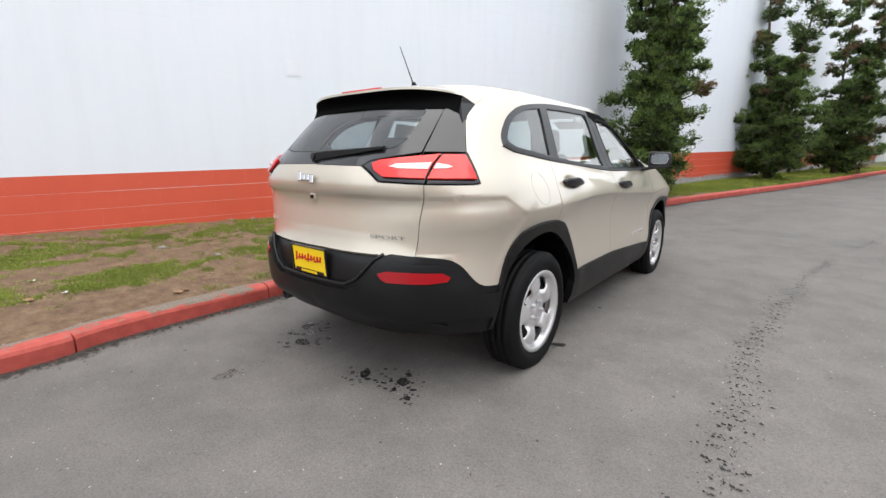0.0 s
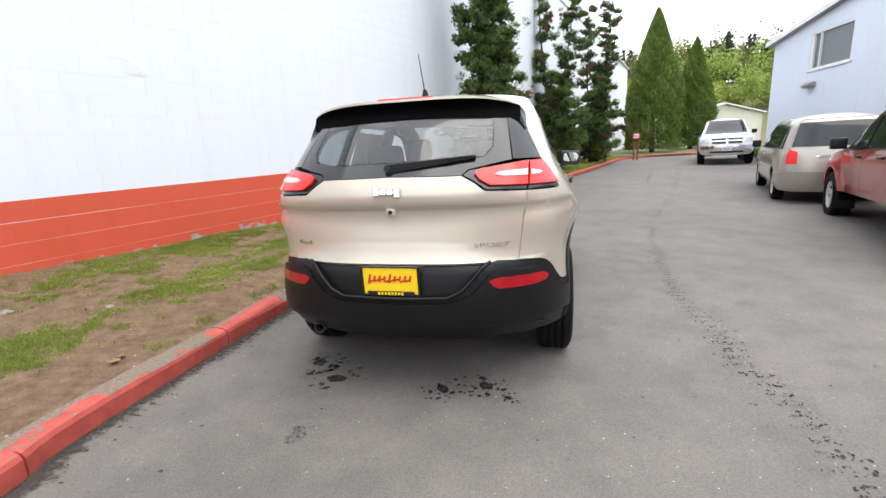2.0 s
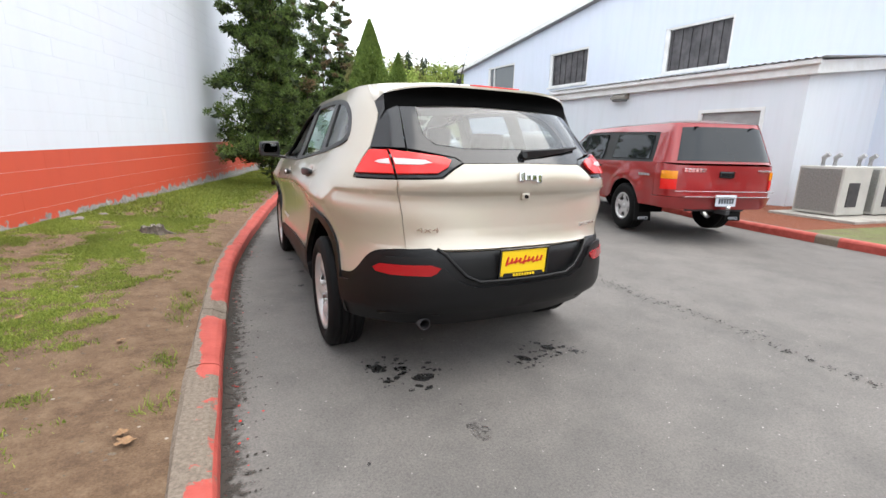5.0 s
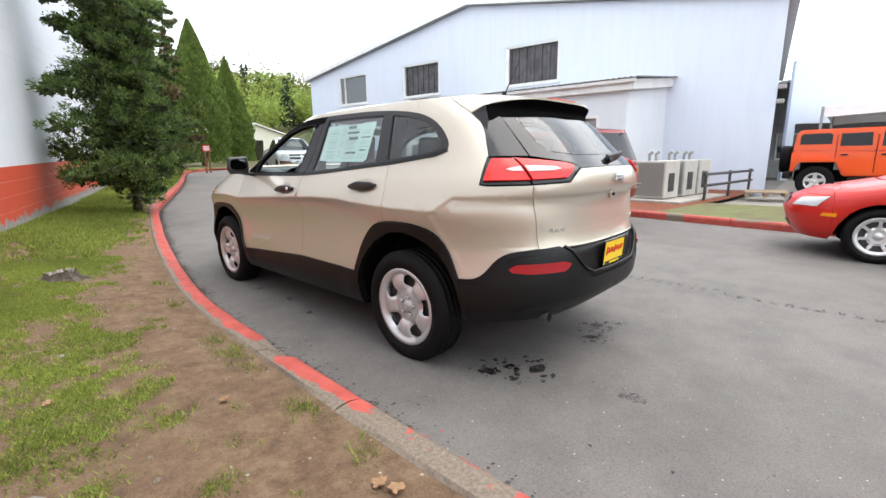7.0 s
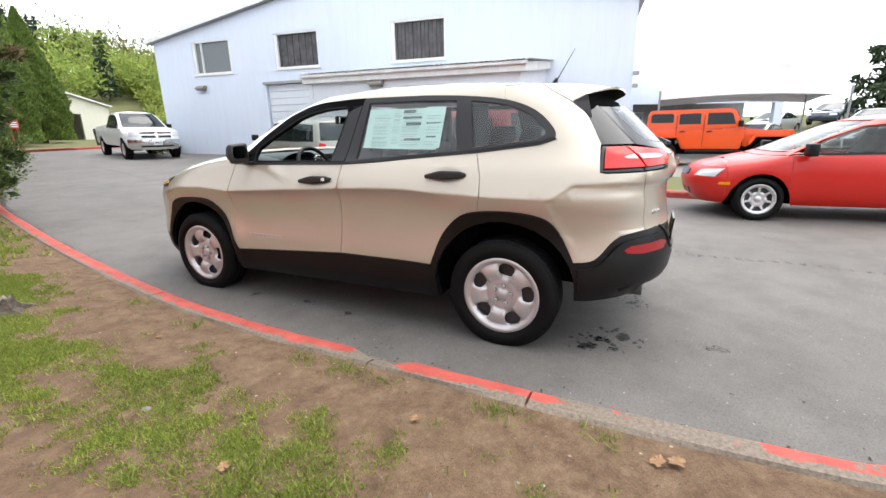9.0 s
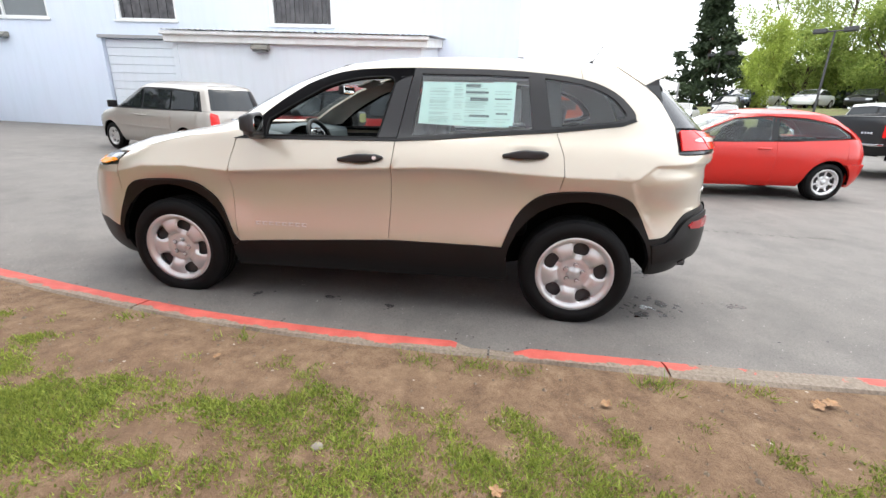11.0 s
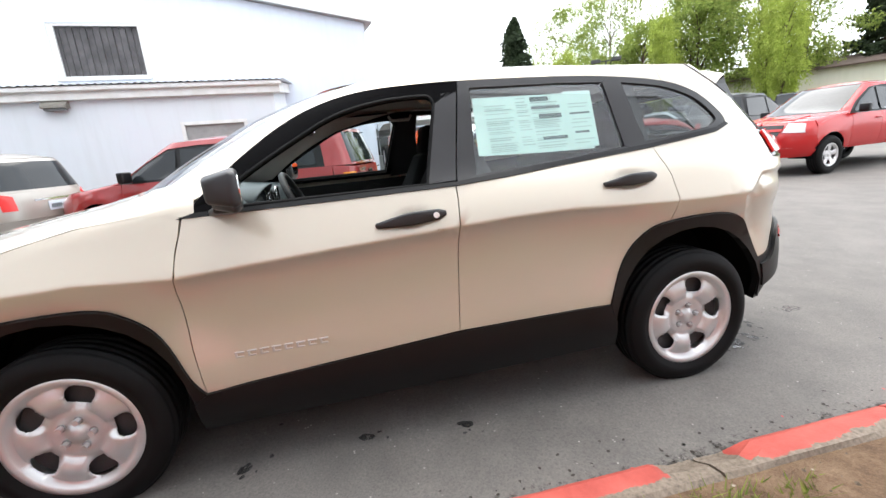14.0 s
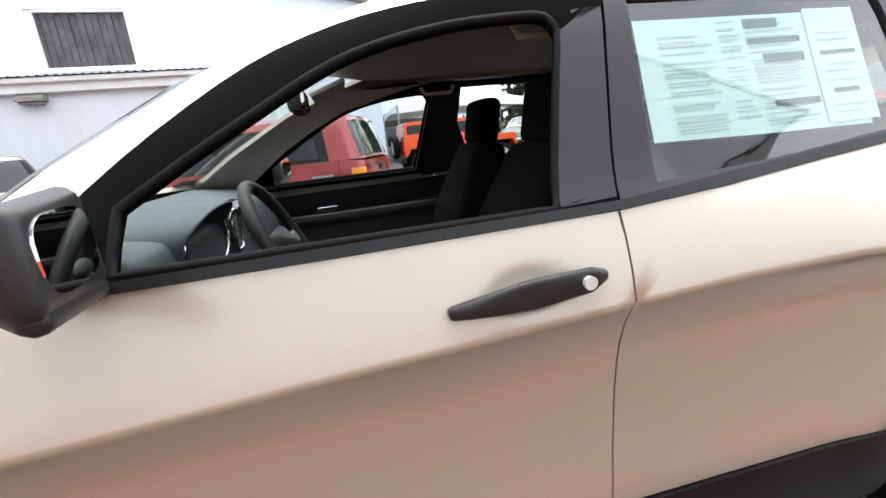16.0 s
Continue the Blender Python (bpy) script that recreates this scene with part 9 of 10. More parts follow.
# air-conditioning plant on its pad beside the lean-to
pad = thing("plant_pad", pose(9.6, 0.25, 0.13, 0, 0, -7), "grey concrete slab under the cooling units", "slab", kind="structure")
boxes("slab", [((3.0, 1.5, 0.08), (0.3, 0, 0.0), 0.015)], M_CONC, pad)
M_COIL = surf("aluminium_fins", (0.36, 0.36, 0.34), (0.22, 0.22, 0.21), 40, 0.5, 0.6, metal=0.4, fine=200)
M_CABINET = surf("beige_grey_cabinet", (0.50, 0.49, 0.45), (0.42, 0.41, 0.38), 3, 0.5, 0.05)


def cooling_unit(x, y):
    u = thing("cooling_unit", pose(x, y, 0.17, 0, 0, -7), "grey outdoor cooling unit with finned sides", "air conditioner", "cooling units")
    boxes("cabinet", [((0.78, 0.78, 0.90), (0, 0, 0.47), 0.02)], M_CABINET, u)
    for i in range(22):
        boxes("fin", [((0.010, 0.70, 0.012), (-0.395, 0, 0.10 + i * 0.036), 0.0)], M_COIL, u)
    boxes("grille", [((0.02, 0.70, 0.80), (-0.39, 0, 0.47), 0.005)], M_COIL, u)
    boxes("service_panel", [((0.30, 0.02, 0.45), (-0.05, -0.395, 0.40), 0.01)], M_DARK, u)
    for dx in (-0.22, 0.12):
        vs, fs = tube([(dx, 0.1, 0.9), (dx, 0.1, 1.08), (dx, 0.02, 1.14)], 0.045, 10)
        sheet("pipe_stub", vs, fs, M_GREY, u)
    return u


for x, y in ((9.15, 0.45), (10.15, 0.30), (11.1, 0.20)):
    cooling_unit(x, y)
rail = thing("guard_rail", pose(9.6, -0.55, 0.13, 0, 0, -7), "dark steel pipe rail before the cooling units", "rail")
for z in (0.35, 0.62):
    vs, fs = tube([(-0.1, 0, z), (3.4, 0, z)], 0.035, 8)
    sheet("pipe", vs, fs, M_DARK, rail)
for x in (0.0, 1.6, 3.2):
    vs, fs = tube([(x, 0, 0), (x, 0, 0.68)], 0.035, 8)
    sheet("post", vs, fs, M_DARK, rail)

# sign, hydrant and bin by the bend
sign = thing("sign_post", pose(5.55, 20.9, road_z(20.9) + 0.1), "small red and white sign on a brown wooden post", "sign")
M_WOODP = surf("brown_stained_post", (0.22, 0.09, 0.04), (0.13, 0.05, 0.025), 8, 0.8, 0.3)
for dx in (-0.07, 0.12):
    boxes("post", [((0.07, 0.07, 1.35), (dx, 0, 0.66), 0.008)], M_WOODP, sign)
boxes("board", [((0.36, 0.02, 0.32), (0.02, -0.05, 1.22), 0.004)], M_REDINK, sign)
boxes("text_bar", [((0.28, 0.006, 0.045), (0.02, -0.063, 1.22 + dz), 0.001) for dz in (-0.08, 0.0, 0.08)], M_TRIM_W, sign)
binn = thing("refuse_bin", pose(12.3, 28.0, road_z(28) + 0.12), "dark grey round refuse bin", "bin")
bm = bmesh.new()
cyl(bm, 0.28, 0.34, 0.85, pose(0, 0, 0.43), 18)
part("drum", bm, M_DARK, binn)
bm = bmesh.new()
cyl(bm, 0.36, 0.30, 0.10, pose(0, 0, 0.91), 18)
part("lid", bm, M_DARK, binn)

# wooden pallet beside the off-roader
pallet = thing("pallet", pose(11.3, -1.55, 0.14, 0, 0, 10), "weathered wooden pallet on the gravel", "pallet")
M_PINE = surf("weathered_pine", (0.34, 0.25, 0.16), (0.2, 0.14, 0.09), 10, 0.85, 0.3)
for i in range(6):
    boxes("board", [((0.11, 0.9, 0.02), (-0.4 + i * 0.16, 0, 0.13), 0.003)], M_PINE, pallet)
for y in (-0.4, 0, 0.4):
    boxes("bearer", [((0.95, 0.09, 0.10), (0, y, 0.06), 0.004)], M_PINE, pallet)


def lamp_post(x, y, z, h, turn, label, heads=2):
    r = thing("street_lamp", pose(x, y, z, 0, 0, turn), label, "street lamp", "car park lamps")
    vs, fs = tube([(0, 0, -0.2), (0, 0, h)], 0.09, 8, 0.06)
    sheet("pole", vs, fs, M_DARK, r)
    vs, fs = tube([(-0.7, 0, h), (0.7, 0, h)], 0.05, 6)
    sheet("arm", vs, fs, M_DARK, r)
    for sg in ((1, -1) if heads == 2 else (1,)):
        boxes("lamp_head", [((0.75, 0.5, 0.28), (sg * 0.8, 0, h + 0.05), 0.05)], M_DARK, r)
    return r


lamp_post(42.4, -19.9, 1.4, 5.2, 30, "dark car park lamp with two box heads")
lamp_post(31.9, -22.4, 0.3, 6.6, 50, "dark car park lamp with two box heads")

# ---- rows of parked cars far off ----
SEDAN = dict(
    W={0.2: 0.74, 0.35: 0.84, 0.6: 0.88, 0.85: 0.87, 0.95: 0.83, 1.35: 0.62, 1.42: 0.55}, R={0.2: -2.2, 0.5: -2.38, 0.8: -2.36, 0.92: -2.2, 0.98: -1.75, 1.03: -1.6, 1.36: -0.95, 1.45: -0.7}, F={0.2: 2.2, 0.5: 2.38, 0.72: 2.3, 0.86: 1.7, 0.94: 1.25, 1.0: 1.12, 1.36: 0.3, 1.45: 0.1},
    y0r={0: -1.8, 0.9: -1.7, 1.0: -1.3, 1.4: -0.6}, y0f={0.2: 1.6, 0.86: 1.2, 1.0: 0.7, 1.4: -0.1}, hubs=(1.38, -1.38), wheel=0.32, arch=0.37, track=0.76, zr=1.36, crown=0.07, sill=0.24,
    belt=[(1.08, 0.94), (0, 0.95), (-1.62, 0.99)], top=[(-1.60, 0.99), (-1.35, 1.16), (-0.9, 1.30), (-0.2, 1.34), (0.15, 1.30), (0.65, 1.12), (1.08, 0.94)],
    panes=[[(0.9, 0.97), (-0.05, 0.975), (-0.05, 1.30), (0.12, 1.27), (0.6, 1.10)], [(-0.13, 0.975), (-1.35, 1.01), (-0.9, 1.25), (-0.13, 1.30)]],
    seams=[(1.85, 1.0, "front_wing"), (1.0, -0.1, "front_door"), (-0.1, -1.15, "rear_door"), (-1.15, -1.9, "quarter_panel")], nose_z=0.74, cowl=0.96, tail_z=0.96, bump_z=0.55,
    lamps=[("tail_light", [("r", 0.5, 0.68), ("r", 0.82, 0.66), ("y", -2.1, 0.82), ("r", 0.5, 0.82)], M_REDLENS, 0.01), ("headlight", [("f", 0.45, 0.58), ("f", 0.78, 0.58), ("y", 2.0, 0.70), ("f", 0.5, 0.70)], M_CLEARLENS, 0.01)],
    mirror=(0.9, 0.96), step=0.22, group="cars parked far off")
sedan_spots = [(M_WHITE, "white", (31.5, -13.5, 60)), (M_SILVER, "silver", (25.0, -6.8, 60)), (M_BLACKP, "black", (27.5, -11.2, 62)), (glossy("dark_blue_paint", (0.03, 0.04, 0.07), 0.25, coat=1), "dark blue", (23.0, -21.0, 110))]
more = {"white": [(14.0, -19.5, 95), (20.0, -27.0, 120), (36.0, -24.5, 40)], "silver": [(30.0, -15.8, 62), (19.5, -20.5, 110), (24.0, -24.0, 118), (33.0, -9.0, 58), (38.5, -22.0, 40)], "black": [(28.5, -18.2, 62), (33.5, -17.4, 60), (15.5, -24.5, 100), (34.0, -27.0, 42)], "dark blue": [(35.0, -12.5, 60), (26.0, -27.5, 120), (36.5, -19.5, 60), (31.5, -29.5, 45)]}


def lot_z(x, y):
    d = math.hypot(x + 3, y)
    return lerp_table(d, [33, 38, 44, 60], [0.02, 0.9, 2.0, 2.3]) if math.degrees(math.atan2(y, x + 3)) < -8 else 0.0


for mat, colour, (x, y, r) in sedan_spots:
    SEDAN["paint"] = mat
    s0, _ = vehicle("parked_car", pose(x, y, lot_z(x, y), 0, 0, r), colour + " saloon car among others in the far lot", "car", SEDAN)
    for x, y, r in more[colour]:
        copy_thing(s0, pose(x, y, lot_z(x, y), 0, 0, r))
dk_suv, _ = vehicle("pickup_truck", pose(21.0, -28.6, lot_z(21.0, -28.6), 0, 0, 130), "dark grey high pickup on the raised lot", "pickup truck", big_truck(glossy("charcoal_paint", (0.04, 0.045, 0.05), 0.25, coat=1)))

# ---- stains, cracks and litter ----
def soaked(name, c, rough, lo, hi, scale, fray=False):
    """A stain that soaks unevenly into the road: broken up at its edges and through its middle."""
    m, n, l, b = nodes_of(name)
    nz = noise_tex(n, l, scale, 6, 0.75)
    r = ramp(n, [(lo, (0, 0, 0)), (hi, (1, 1, 1))])
    l.new(nz.outputs["Fac"], r.inputs["Fac"])
    if fray:
        # thins out towards its outer edge
        att, less = n.new("ShaderNodeAttribute"), n.new("ShaderNodeMath")
        att.attribute_name = "across"
        less.operation = "MULTIPLY_ADD"
        less.inputs[1].default_value = -0.36
        l.new(att.outputs["Fac"], less.inputs[0])
        l.new(nz.outputs["Fac"], less.inputs[2])
        l.new(less.outputs["Value"], r.inputs["Fac"])
    b.inputs["Base Color"].default_value = (*c, 1)
    b.inputs["Roughness"].default_value = rough
    tr, mx, out = n.new("ShaderNodeBsdfTransparent"), n.new("ShaderNodeMixShader"), n["Material Output"]
    l.new(r.outputs["Color"], mx.inputs["Fac"])
    l.new(tr.outputs["BSDF"], mx.inputs[1])
    l.new(b.outputs["BSDF"], mx.inputs[2])
    l.new(mx.outputs["Shader"], out.inputs["Surface"])
    return m


M_DIRT = soaked("gutter_dirt", (0.040, 0.034, 0.028), 0.95, 0.27, 0.46, 30, fray=True)


M_CRACK = soaked("open_crack_grit", (0.022, 0.021, 0.020), 0.95, 0.30, 0.52, 160)
M_SPILL = soaked("wet_puddle", (0.02, 0.02, 0.02), 0.10, 0.42, 0.56, 26)
M_OIL = soaked("oil_stain", (0.012, 0.012, 0.012), 0.55, 0.36, 0.52, 45)
M_DAMP = soaked("old_faded_stain", (0.035, 0.034, 0.032), 0.75, 0.44, 0.70, 45)


def splat(rng, x, y, r, z=0.003, n=16, squash=0.7):
    """An irregular flat blot as a list of polygon corners."""
    t0 = rng.uniform(0, 6.28)
    pts = []
    for i in range(n):
        t = 2 * math.pi * i / n
        q = r * (0.75 + 0.4 * rng.random())
        u, v = q * math.cos(t), q * math.sin(t) * squash
        pts.append((x + u * math.cos(t0) - v * math.sin(t0), y + u * math.sin(t0) + v * math.cos(t0), road_z(y) + z))
    return pts


def blots(name, items, material, label, seed):
    rng = random.Random(seed)
    bm = bmesh.new()
    for x, y, r, k in items:
        for j in range(k):
            a, d = rng.uniform(0, 6.28), (0 if j == 0 else r * rng.uniform(0.8, 2.6))
            rr = r * (0.85 if j == 0 else rng.uniform(0.06, 0.34))
            bm.faces.new([bm.verts.new(p) for p in splat(rng, x + d * math.cos(a), y + d * math.sin(a), rr, 0.003 + 0.0002 * (j + len(bm.faces)) % 0.002)])
    bmesh.ops.triangulate(bm, faces=bm.faces)
    return tagged(part(name, bm, material), label, "stain", "stains on the asphalt", "stuff")


for i, (x, y, r, k) in enumerate(((-0.47, -2.05, 0.075, 14), (-0.68, -1.86, 0.06, 14), (-0.54, -1.80, 0.03, 8), (-0.66, -2.02, 0.035, 10), (0.41, -2.01, 0.06, 26), (0.18, -2.08, 0.055, 24), (0.54, -2.12, 0.03, 22), (0.87, -1.02, 0.055, 4), (0.83, -0.13, 0.03, 3), (0.73, 0.88, 0.03, 3), (-0.84, 0.82, 0.045, 5), (-0.80, 0.30, 0.045, 3), (-0.86, -0.15, 0.045, 3))):
    blots("oil_stain", [(x, y, r, k)], M_OIL, "black oil drips on the asphalt beside the SUV", 100 + i)
blots("oil_stain", [(-0.42, -2.58, 0.085, 4)], M_DAMP, "faded grey stain on the asphalt", 130)
blots("wet_puddle", [(-0.55, -1.93, 0.07, 7), (-0.72, -1.83, 0.04, 6)], M_SPILL, "thin wet puddles behind the rear wheel", 131)
rng = random.Random(9)
blots("road_specks", [(rng.uniform(-1.3, 3.0), rng.uniform(-4.5, 1), rng.uniform(0.006, 0.014), 1) for _ in range(70)], M_OIL, "small dark specks scattered over the asphalt", 132)
tagged(bpy.data.objects["road_specks"], kind="stuff")

# the crumbling seam along the drive
seam = [(1.75, -4.6), (1.84, -3.0), (1.88, -1.8), (1.85, -0.9), (1.88, -0.1), (1.98, 0.8), (2.2, 2.2), (2.6, 3.8), (3.05, 5.0), (3.9, 7.6), (4.8, 10.5), (5.9, 14.5), (6.8, 18.0)]
rng = random.Random(4)
sv, sf = [], []
for p in resample(seam, 0.055):
    y = p.y
    k = 3 if y < 3 else 1
    for _ in range(24 if y < 3 else 4):
        w = 0.05 if -2.5 < y < 1.5 else 0.028
        off, r = rng.gauss(0.02 * math.sin(y * 5), w), min(abs(rng.gauss(0.0, 0.0042)) + 0.002, 0.013)
        pts = splat(rng, p.x + off, y + rng.uniform(-0.03, 0.03), r if y < 4 else r * 2.2, 0.003 + rng.random() * 0.002, 7)
        b = len(sv)
        sv += pts
        sf.append(tuple(range(b, b + 7)))
tagged(sheet("road_crack", sv, sf, M_CRACK), "crumbling dark seam running along the asphalt", "crack", kind="stuff")
# dirt gathered along the kerb foot
dv, df = [], []
line = resample(KERB[1:16], 0.07)
for i, p in enumerate(line):
    d = (line[min(i + 1, len(line) - 1)] - line[max(i - 1, 0)]).normalized()
    n = Vector((d.y, -d.x, 0))
    w = 0.15 + 0.07 * noise.noise(p * 2.1) + 0.05 * noise.noise(p * 9)
    for u in (-0.01, max(w, 0.02)):
        q = p + n * u
        dv.append((q.x, q.y, road_z(q.y) + (0.012 if u < 0 else 0.003)))
gutter = sheet("gutter_dirt", dv, [(2 * i, 2 * i + 1, 2 * i + 3, 2 * i + 2) for i in range(len(line) - 1)], M_DIRT)
across = gutter.data.attributes.new("across", "FLOAT", "POINT")
for i in range(len(dv)):
    across.data[i].value = i % 2
tagged(gutter, "dark grit and dirt along the foot of the kerb", "dirt", kind="structure")
rng = random.Random(6)
gv2, gf2 = [], []
for p in line:
    if p.y > 8:
        break
    for _ in range(5):
        u = abs(rng.gauss(0.09, 0.07))
        b = len(gv2)
        gv2 += splat(rng, p.x + u, p.y, rng.uniform(0.004, 0.011), 0.004, 6)
        gf2.append(tuple(range(b, b + 6)))
tagged(sheet("gutter_grit", gv2, gf2, M_DIRT), "loose grit scattered beside the kerb", "grit", kind="stuff")
# flakes of red paint fallen on the asphalt
rng = random.Random(16)
gv2, gf2 = [], []
for _ in range(70):
    y = rng.uniform(-3.2, 1.5)
    b = len(gv2)
    gv2 += splat(rng, kerb_x(y) + abs(rng.gauss(0.04, 0.06)), y, rng.uniform(0.004, 0.012), 0.007, 5)
    gf2.append(tuple(range(b, b + 5)))
tagged(sheet("paint_flakes", gv2, gf2, M_REDINK), "chips of red kerb paint on the asphalt", "flakes", kind="stuff")

# stump, stones, leaves, paper
stump = thing("tree_stump", pose(-2.2, 1.58, verge_z(-2.2, 1.58) - 0.02), "small weathered grey tree stump in the grass", "stump")
rng = random.Random(2)
vs, fs, seg = [], [], 36
ridge = [rng.uniform(-0.16, 0.16) for _ in range(seg)]
M_STUMP = surf("weathered_grey_wood", (0.40, 0.36, 0.31), (0.19, 0.165, 0.135), 45, 0.9, 0.9, dist=0.008)
M_STUMPBARK = surf("rotten_stump_bark", (0.15, 0.12, 0.095), (0.05, 0.04, 0.032), 30, 0.95, 0.9, dist=0.008)
for zz, sc, rough in ((-0.02, 2.0, 1.0), (0.012, 1.55, 1.2), (0.04, 1.16, 1.0), (0.07, 1.02, 0.8), (0.10, 0.97, 0.6)):
    for k in range(seg):
        t = 2 * math.pi * k / seg
        r = 0.095 * sc * (1 + 0.20 * math.sin(5 * t + 0.6) * sc * 0.6 + ridge[k] * rough)
        vs.append((r * math.cos(t), r * 0.8 * math.sin(t), zz + (0.022 * ridge[(k * 5) % seg] / 0.16 if zz > 0.09 else 0)))
fs = [(i * seg + k, i * seg + (k + 1) % seg, (i + 1) * seg + (k + 1) % seg, (i + 1) * seg + k) for i in range(4) for k in range(seg)]
sheet("bark", vs, fs, M_STUMPBARK, stump)
top = [Vector(v) for v in vs[-seg:]]
mv = [tuple(v + Vector((0, 0, -0.004))) for v in top] + [(v.x * 0.5, v.y * 0.5, v.z * 0.6 + 0.025 + rng.uniform(-0.012, 0.004)) for v in top] + [(0, 0, 0.078)]
sheet("cut_face", mv, [(k, (k + 1) % seg, seg + (k + 1) % seg, seg + k) for k in range(seg)] + [(seg + k, seg + (k + 1) % seg, 2 * seg) for k in range(seg)], M_STUMP, stump, "paler split wood on top")

M_DEADLEAF = surf("dead_leaf", (0.34, 0.20, 0.10), (0.20, 0.11, 0.055), 30, 0.8, 0.3)


def dead_leaf(x, y, size, turn, seed):
    rng = random.Random(seed)
    n = 22
    z = verge_z(x, y) + 0.006
    pts = [(0, 0, 0.012)]
    for i in range(n):
        t = 2 * math.pi * i / n
        r = size * (0.55 + 0.45 * abs(math.cos(2.5 * t))) * rng.uniform(0.8, 1.1)
        pts.append((r * math.cos(t), r * math.sin(t), 0.01 + 0.35 * size * rng.random() * (r / size)))
    o = sheet("dead_leaf", pts, [(0, 1 + i, 1 + (i + 1) % n) for i in range(n)], M_DEADLEAF)
    o.matrix_world = pose(x, y, z, rng.uniform(-10, 10), rng.uniform(-10, 10), turn)
    return tagged(o, "curled brown dead leaf lying on the verge", "leaf", "dead leaves")


for i, (x, y, s) in enumerate(((-1.76, -2.30, 0.038), (-1.78, -2.24, 0.032), (-1.95, -1.34, 0.026), (-2.5, -0.9, 0.024), (-2.9, 0.6, 0.025), (-1.9, 0.4, 0.02), (-2.7, -2.4, 0.04), (-2.2, -3.1, 0.035))):
    dead_leaf(x, y, s, i * 47, 200 + i)
M_SCRAP = surf("white_paper", (0.58, 0.57, 0.54), (0.45, 0.44, 0.42), 6, 0.7, 0.1)


def scrap(x, y, size, seed):
    rng = random.Random(seed)
    vs = [(size * (i / 4 - 0.5), size * 0.55 * (j / 3 - 0.5), 0.012 * rng.random() + 0.004) for i in range(5) for j in range(4)]
    o = sheet("paper_scrap", vs, [(i * 4 + j, (i + 1) * 4 + j, (i + 1) * 4 + j + 1, i * 4 + j + 1) for i in range(4) for j in range(3)], M_SCRAP)
    o.matrix_world = pose(x, y, verge_z(x, y) + 0.008, 0, 0, rng.uniform(0, 180))
    return tagged(o, "crumpled scrap of white paper on the verge", "paper scrap", "litter on the verge")


for i, (x, y, s) in enumerate(((-2.7, -3.0, 0.04), (-2.2, -2.9, 0.04))):
    scrap(x, y, s, 300 + i)
M_STONE = surf("grey_stone", (0.26, 0.23, 0.19), (0.15, 0.13, 0.11), 20, 0.9, 0.5)


def stone(x, y, r, seed):
    gen = np.random.default_rng(seed)
    bm = bmesh.new()
    bmesh.ops.create_icosphere(bm, subdivisions=2, radius=r)
    for v in bm.verts:
        v.co *= 1 + 0.3 * noise.noise(v.co * 3 / r + Vector((seed, 0, 0)))
        v.co.z *= 0.45
    o = part("stone", bm, M_STONE)
    o.matrix_world = pose(x, y, verge_z(x, y), 0, 0, gen.uniform(0, 180))
    return tagged(o, "flat grey stone half sunk in the earth", "stone", "stones on the verge")


for i, (x, y, r) in enumerate(((-2.6, -1.6, 0.04), (-3.0, 2.2, 0.07), (-2.85, 2.6, 0.06), (-2.4, -0.3, 0.02), (-3.2, -1.9, 0.05))):
    stone(x, y, r, 400 + i)
rng = random.Random(31)
pv, pf = [], []
for _ in range(2600):
    y = rng.uniform(-4.4, 3.2)
    x = rng.uniform(wall_x(y) + 0.05, kerb_x(y) - 0.18)
    r = abs(rng.gauss(0, 0.0045)) + 0.002
    z = verge_z(x, y)
    b = len(pv)
    pv += [(x + r, y, z), (x, y + r * 0.8, z), (x - r, y, z), (x, y - r * 0.7, z), (x, y, z + r * 0.8)]
    pf += [(b, b + 1, b + 4), (b + 1, b + 2, b + 4), (b + 2, b + 3, b + 4), (b + 3, b, b + 4)]
M_PEBBLE = surf("brown_pebble", (0.20, 0.155, 0.115), (0.11, 0.085, 0.06), 30, 0.9, 0.3)
tagged(sheet("pebbles", pv, pf, M_PEBBLE), "small pale pebbles over the bare earth", "pebbles", kind="stuff")
# grass tufts in the kerb's back edge and at its joints
gen = np.random.default_rng(55)
tf_pts = []
for x, y, n in ((-1.74, -1.62, 18), (-1.72, -0.75, 15), (-1.70, -0.55, 12), (-1.72, -1.0, 9), (-1.66, 0.45, 8), (-1.58, 1.15, 8), (-1.70, -2.05, 9)):
    q = gen.normal(size=(n, 2)) * 0.045
    for a, b in q:
        tf_pts.append((x + a * 0.7, y + b, verge_z(x + a * 0.7, y + b)))
tagged(quick_mesh("kerb_weeds", blade_mesh(np.array(tf_pts), 7, 0.036, 0.0032), 3, M_GRASS), "tufts of weeds along the back of the kerb", "weeds", kind="stuff")

# marks on the wall: a patch of repair, a painted-over plate
def wall_mark(name, y, z, w, h, out, material, label, seed):
    rng = random.Random(seed)
    n = 22
    pts = []
    for i in range(n):
        t = 2 * math.pi * i / n
        q = max(abs(math.cos(t)), abs(math.sin(t)))
        u, v = 0.5 * w * math.cos(t) / q * rng.uniform(0.8, 1.0), 0.5 * h * math.sin(t) / q * rng.uniform(0.8, 1.0)
        pts.append(wall_pt(y + u * WDIR.y, out, z - SLOPE * y + v))
    c = wall_pt(y, out + 0.006, z - SLOPE * y)
    return tagged(sheet(name, [c] + pts, [(0, 1 + i, 1 + (i + 1) % n) for i in range(n)], material), label, "wall patch")


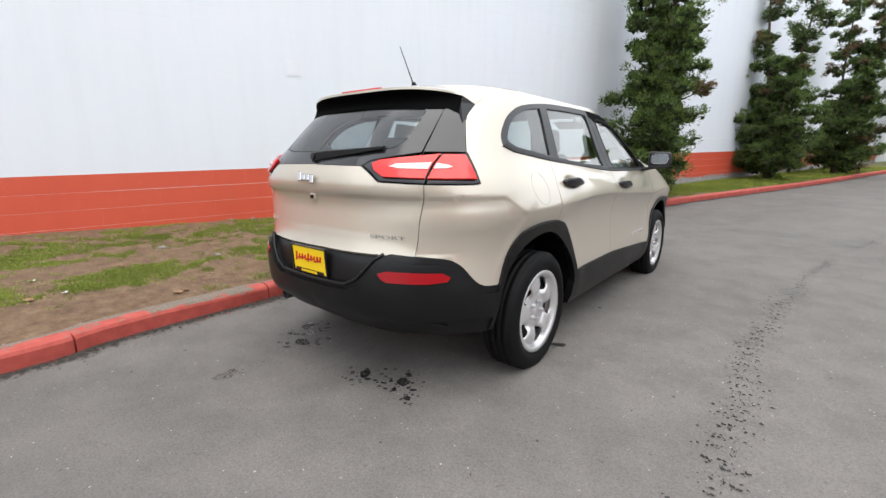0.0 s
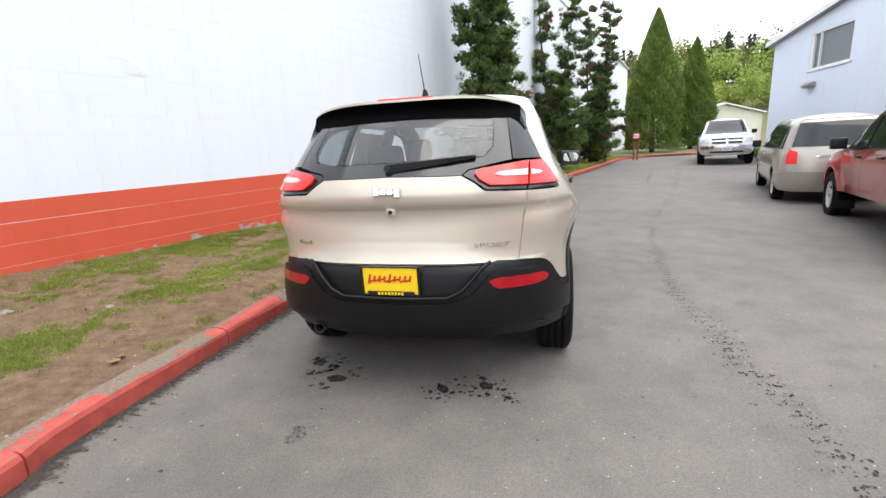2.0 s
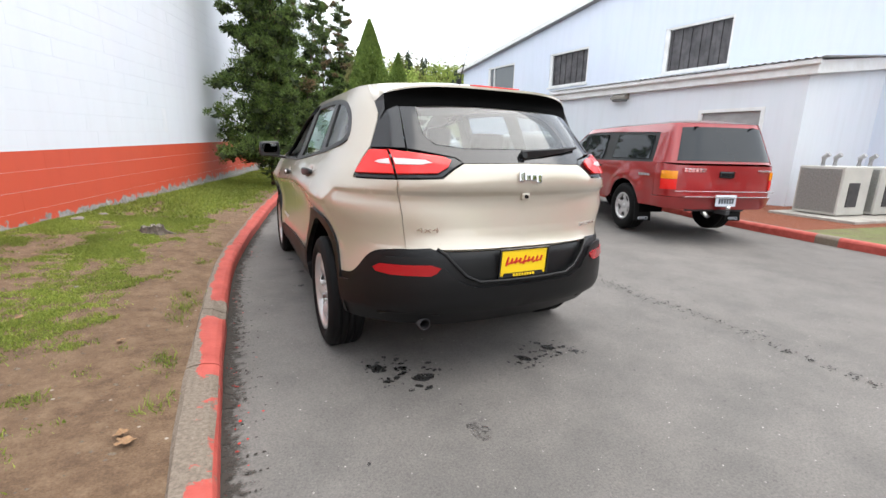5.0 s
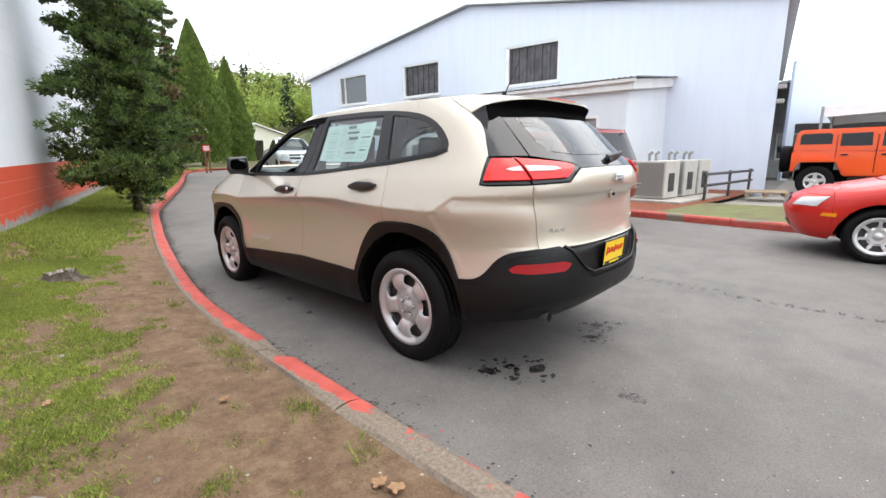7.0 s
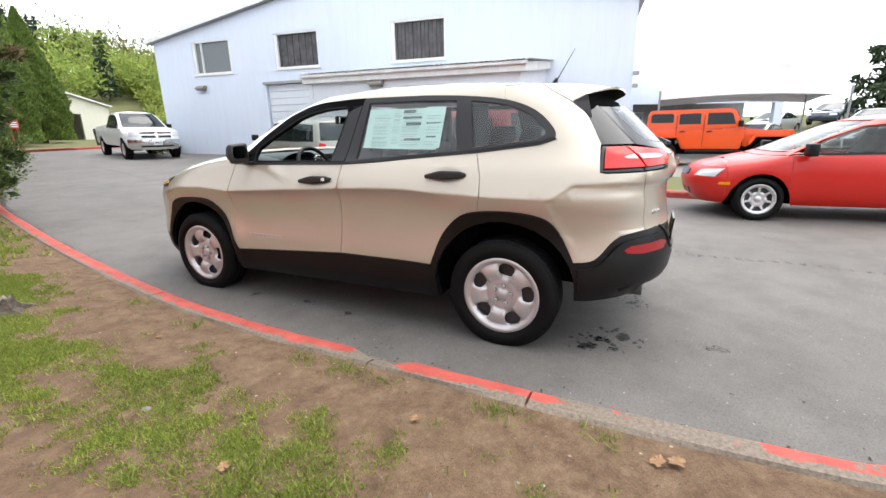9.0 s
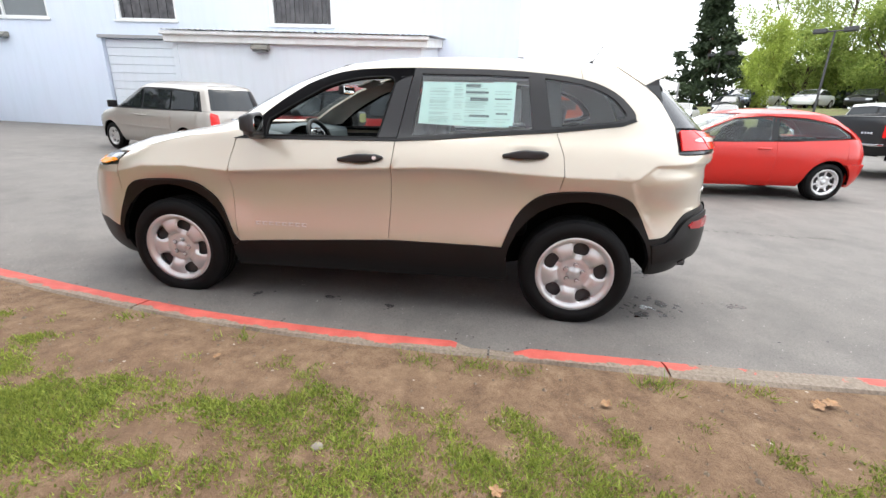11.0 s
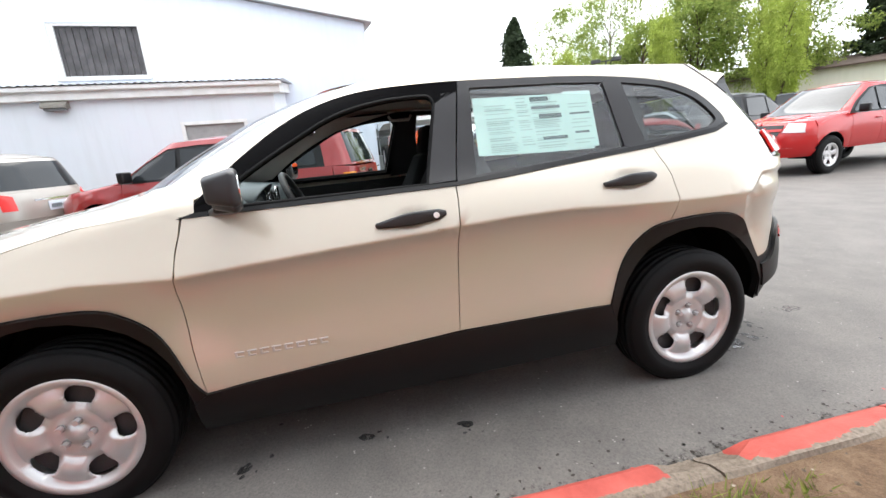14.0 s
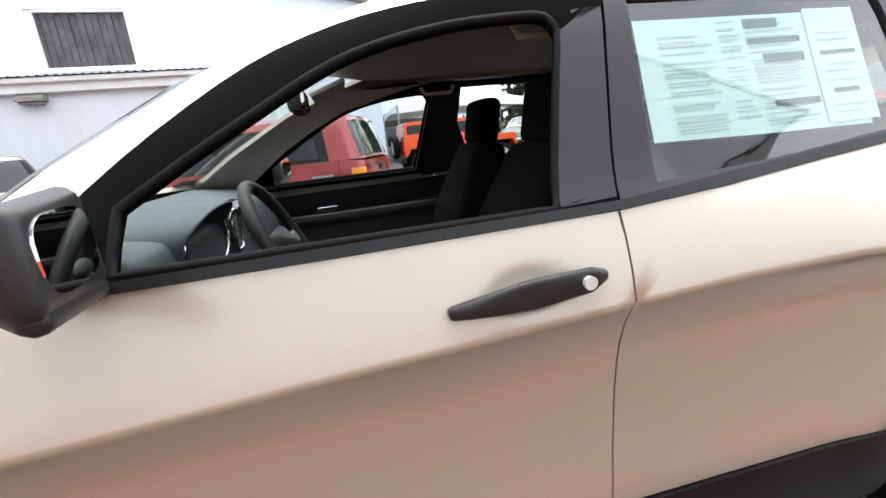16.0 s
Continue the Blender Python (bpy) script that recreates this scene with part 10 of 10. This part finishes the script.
M_PATCH = block_paint("patched_white_render", (0.72, 0.74, 0.775), (0.6, 0.58, 0.55), 0.3)
wall_mark("repair_patch", 0.22, 2.42, 0.26, 0.24, 0.004, M_PATCH, "rough round repair patch on the white wall", 1)
wall_mark("painted_plate", 5.03, 1.60, 0.17, 0.44, 0.004, M_PATCH, "pale rectangular painted-over plate on the wall", 2)

# worn white line on the drive
M_LINE = soaked("worn_white_line", (0.25, 0.25, 0.245), 0.85, 0.44, 0.70, 24)
line_v = []
for i in range(31):
    u = i / 30
    x, y = 3.84 + 1.26 * u, 9.97 + 5.08 * u
    line_v += [(x - 0.05, y, road_z(y) + 0.005), (x + 0.05, y, road_z(y) + 0.005)]
tagged(sheet("road_marking", line_v, [(2 * i, 2 * i + 1, 2 * i + 3, 2 * i + 2) for i in range(30)], M_LINE), "worn faint white line painted on the asphalt", "road marking", kind="structure")

# ---- the wall's blocks ----
def block_corners(y0, y1, z0, z1, out=0.0):
    e = 0.0003

    def gap(y, z):
        return 0.0003 + 0.0030 * max(0, noise.noise(Vector((y * 0.5, z * 4.1, 2.0))) - 0.22)
    g0, g1, c = gap(y0, z0), gap(y0, z1), 0.0026 if z1 < 1.06 else 0.0006
    front = [wall_pt(y, out, z) for y, z in ((y0 + e, z0 + g0 + 0.0009), (y1 - e, z0 + g0 + 0.0009), (y1 - e, z1 - g1 - c), (y0 + e, z1 - g1 - c))]
    back = [wall_pt(y, -0.0018, z) for y, z in ((y0, z0 + g0), (y1, z0 + g0), (y1, z1 - g1), (y0, z1 - g1))]
    return front + back


BLOCK_FACES = [(0, 1, 2, 3), (0, 4, 5, 1), (1, 5, 6, 2), (2, 6, 7, 3), (3, 7, 4, 0)]
COURSE, LENGTH = 0.203, 0.406 * WDIR.y
rest_w, rest_r = [], []
count_w = 0
rngb = random.Random(8)
for k in range(-2, 37):
    z0 = 0.035 + COURSE * k
    z1 = min(z0 + COURSE, 7.4)
    if z0 > 7.38:
        break
    shift = (k % 2) * LENGTH / 2
    i = 0
    while True:
        y0 = -18 + shift + i * LENGTH
        i += 1
        y1 = y0 + LENGTH
        if y1 > 31:
            break
        red = k < 5
        out = rngb.uniform(-0.0004, 0.0004)
        near = -4.4 < y0 < 6.4
        if near and (1 <= k <= 4 or (red is False and k < 11 and count_w < 150)):
            o = sheet("block", block_corners(y0, y1, z0, z1, out), BLOCK_FACES, M_STRIPE if red else M_WALL, wall_west)
            count_w += 0 if red else 1
        else:
            (rest_r if red else rest_w).append(block_corners(y0, y1, z0, z1, out))
for blocks, mat in ((rest_r, M_STRIPE), (rest_w, M_WALL)):
    vs = [p for b in blocks for p in b]
    fs = [tuple(8 * j + q for q in f) for j in range(len(blocks)) for f in BLOCK_FACES]
    tagged(sheet("further_blocks", vs, fs, mat, wall_west), kind="stuff")
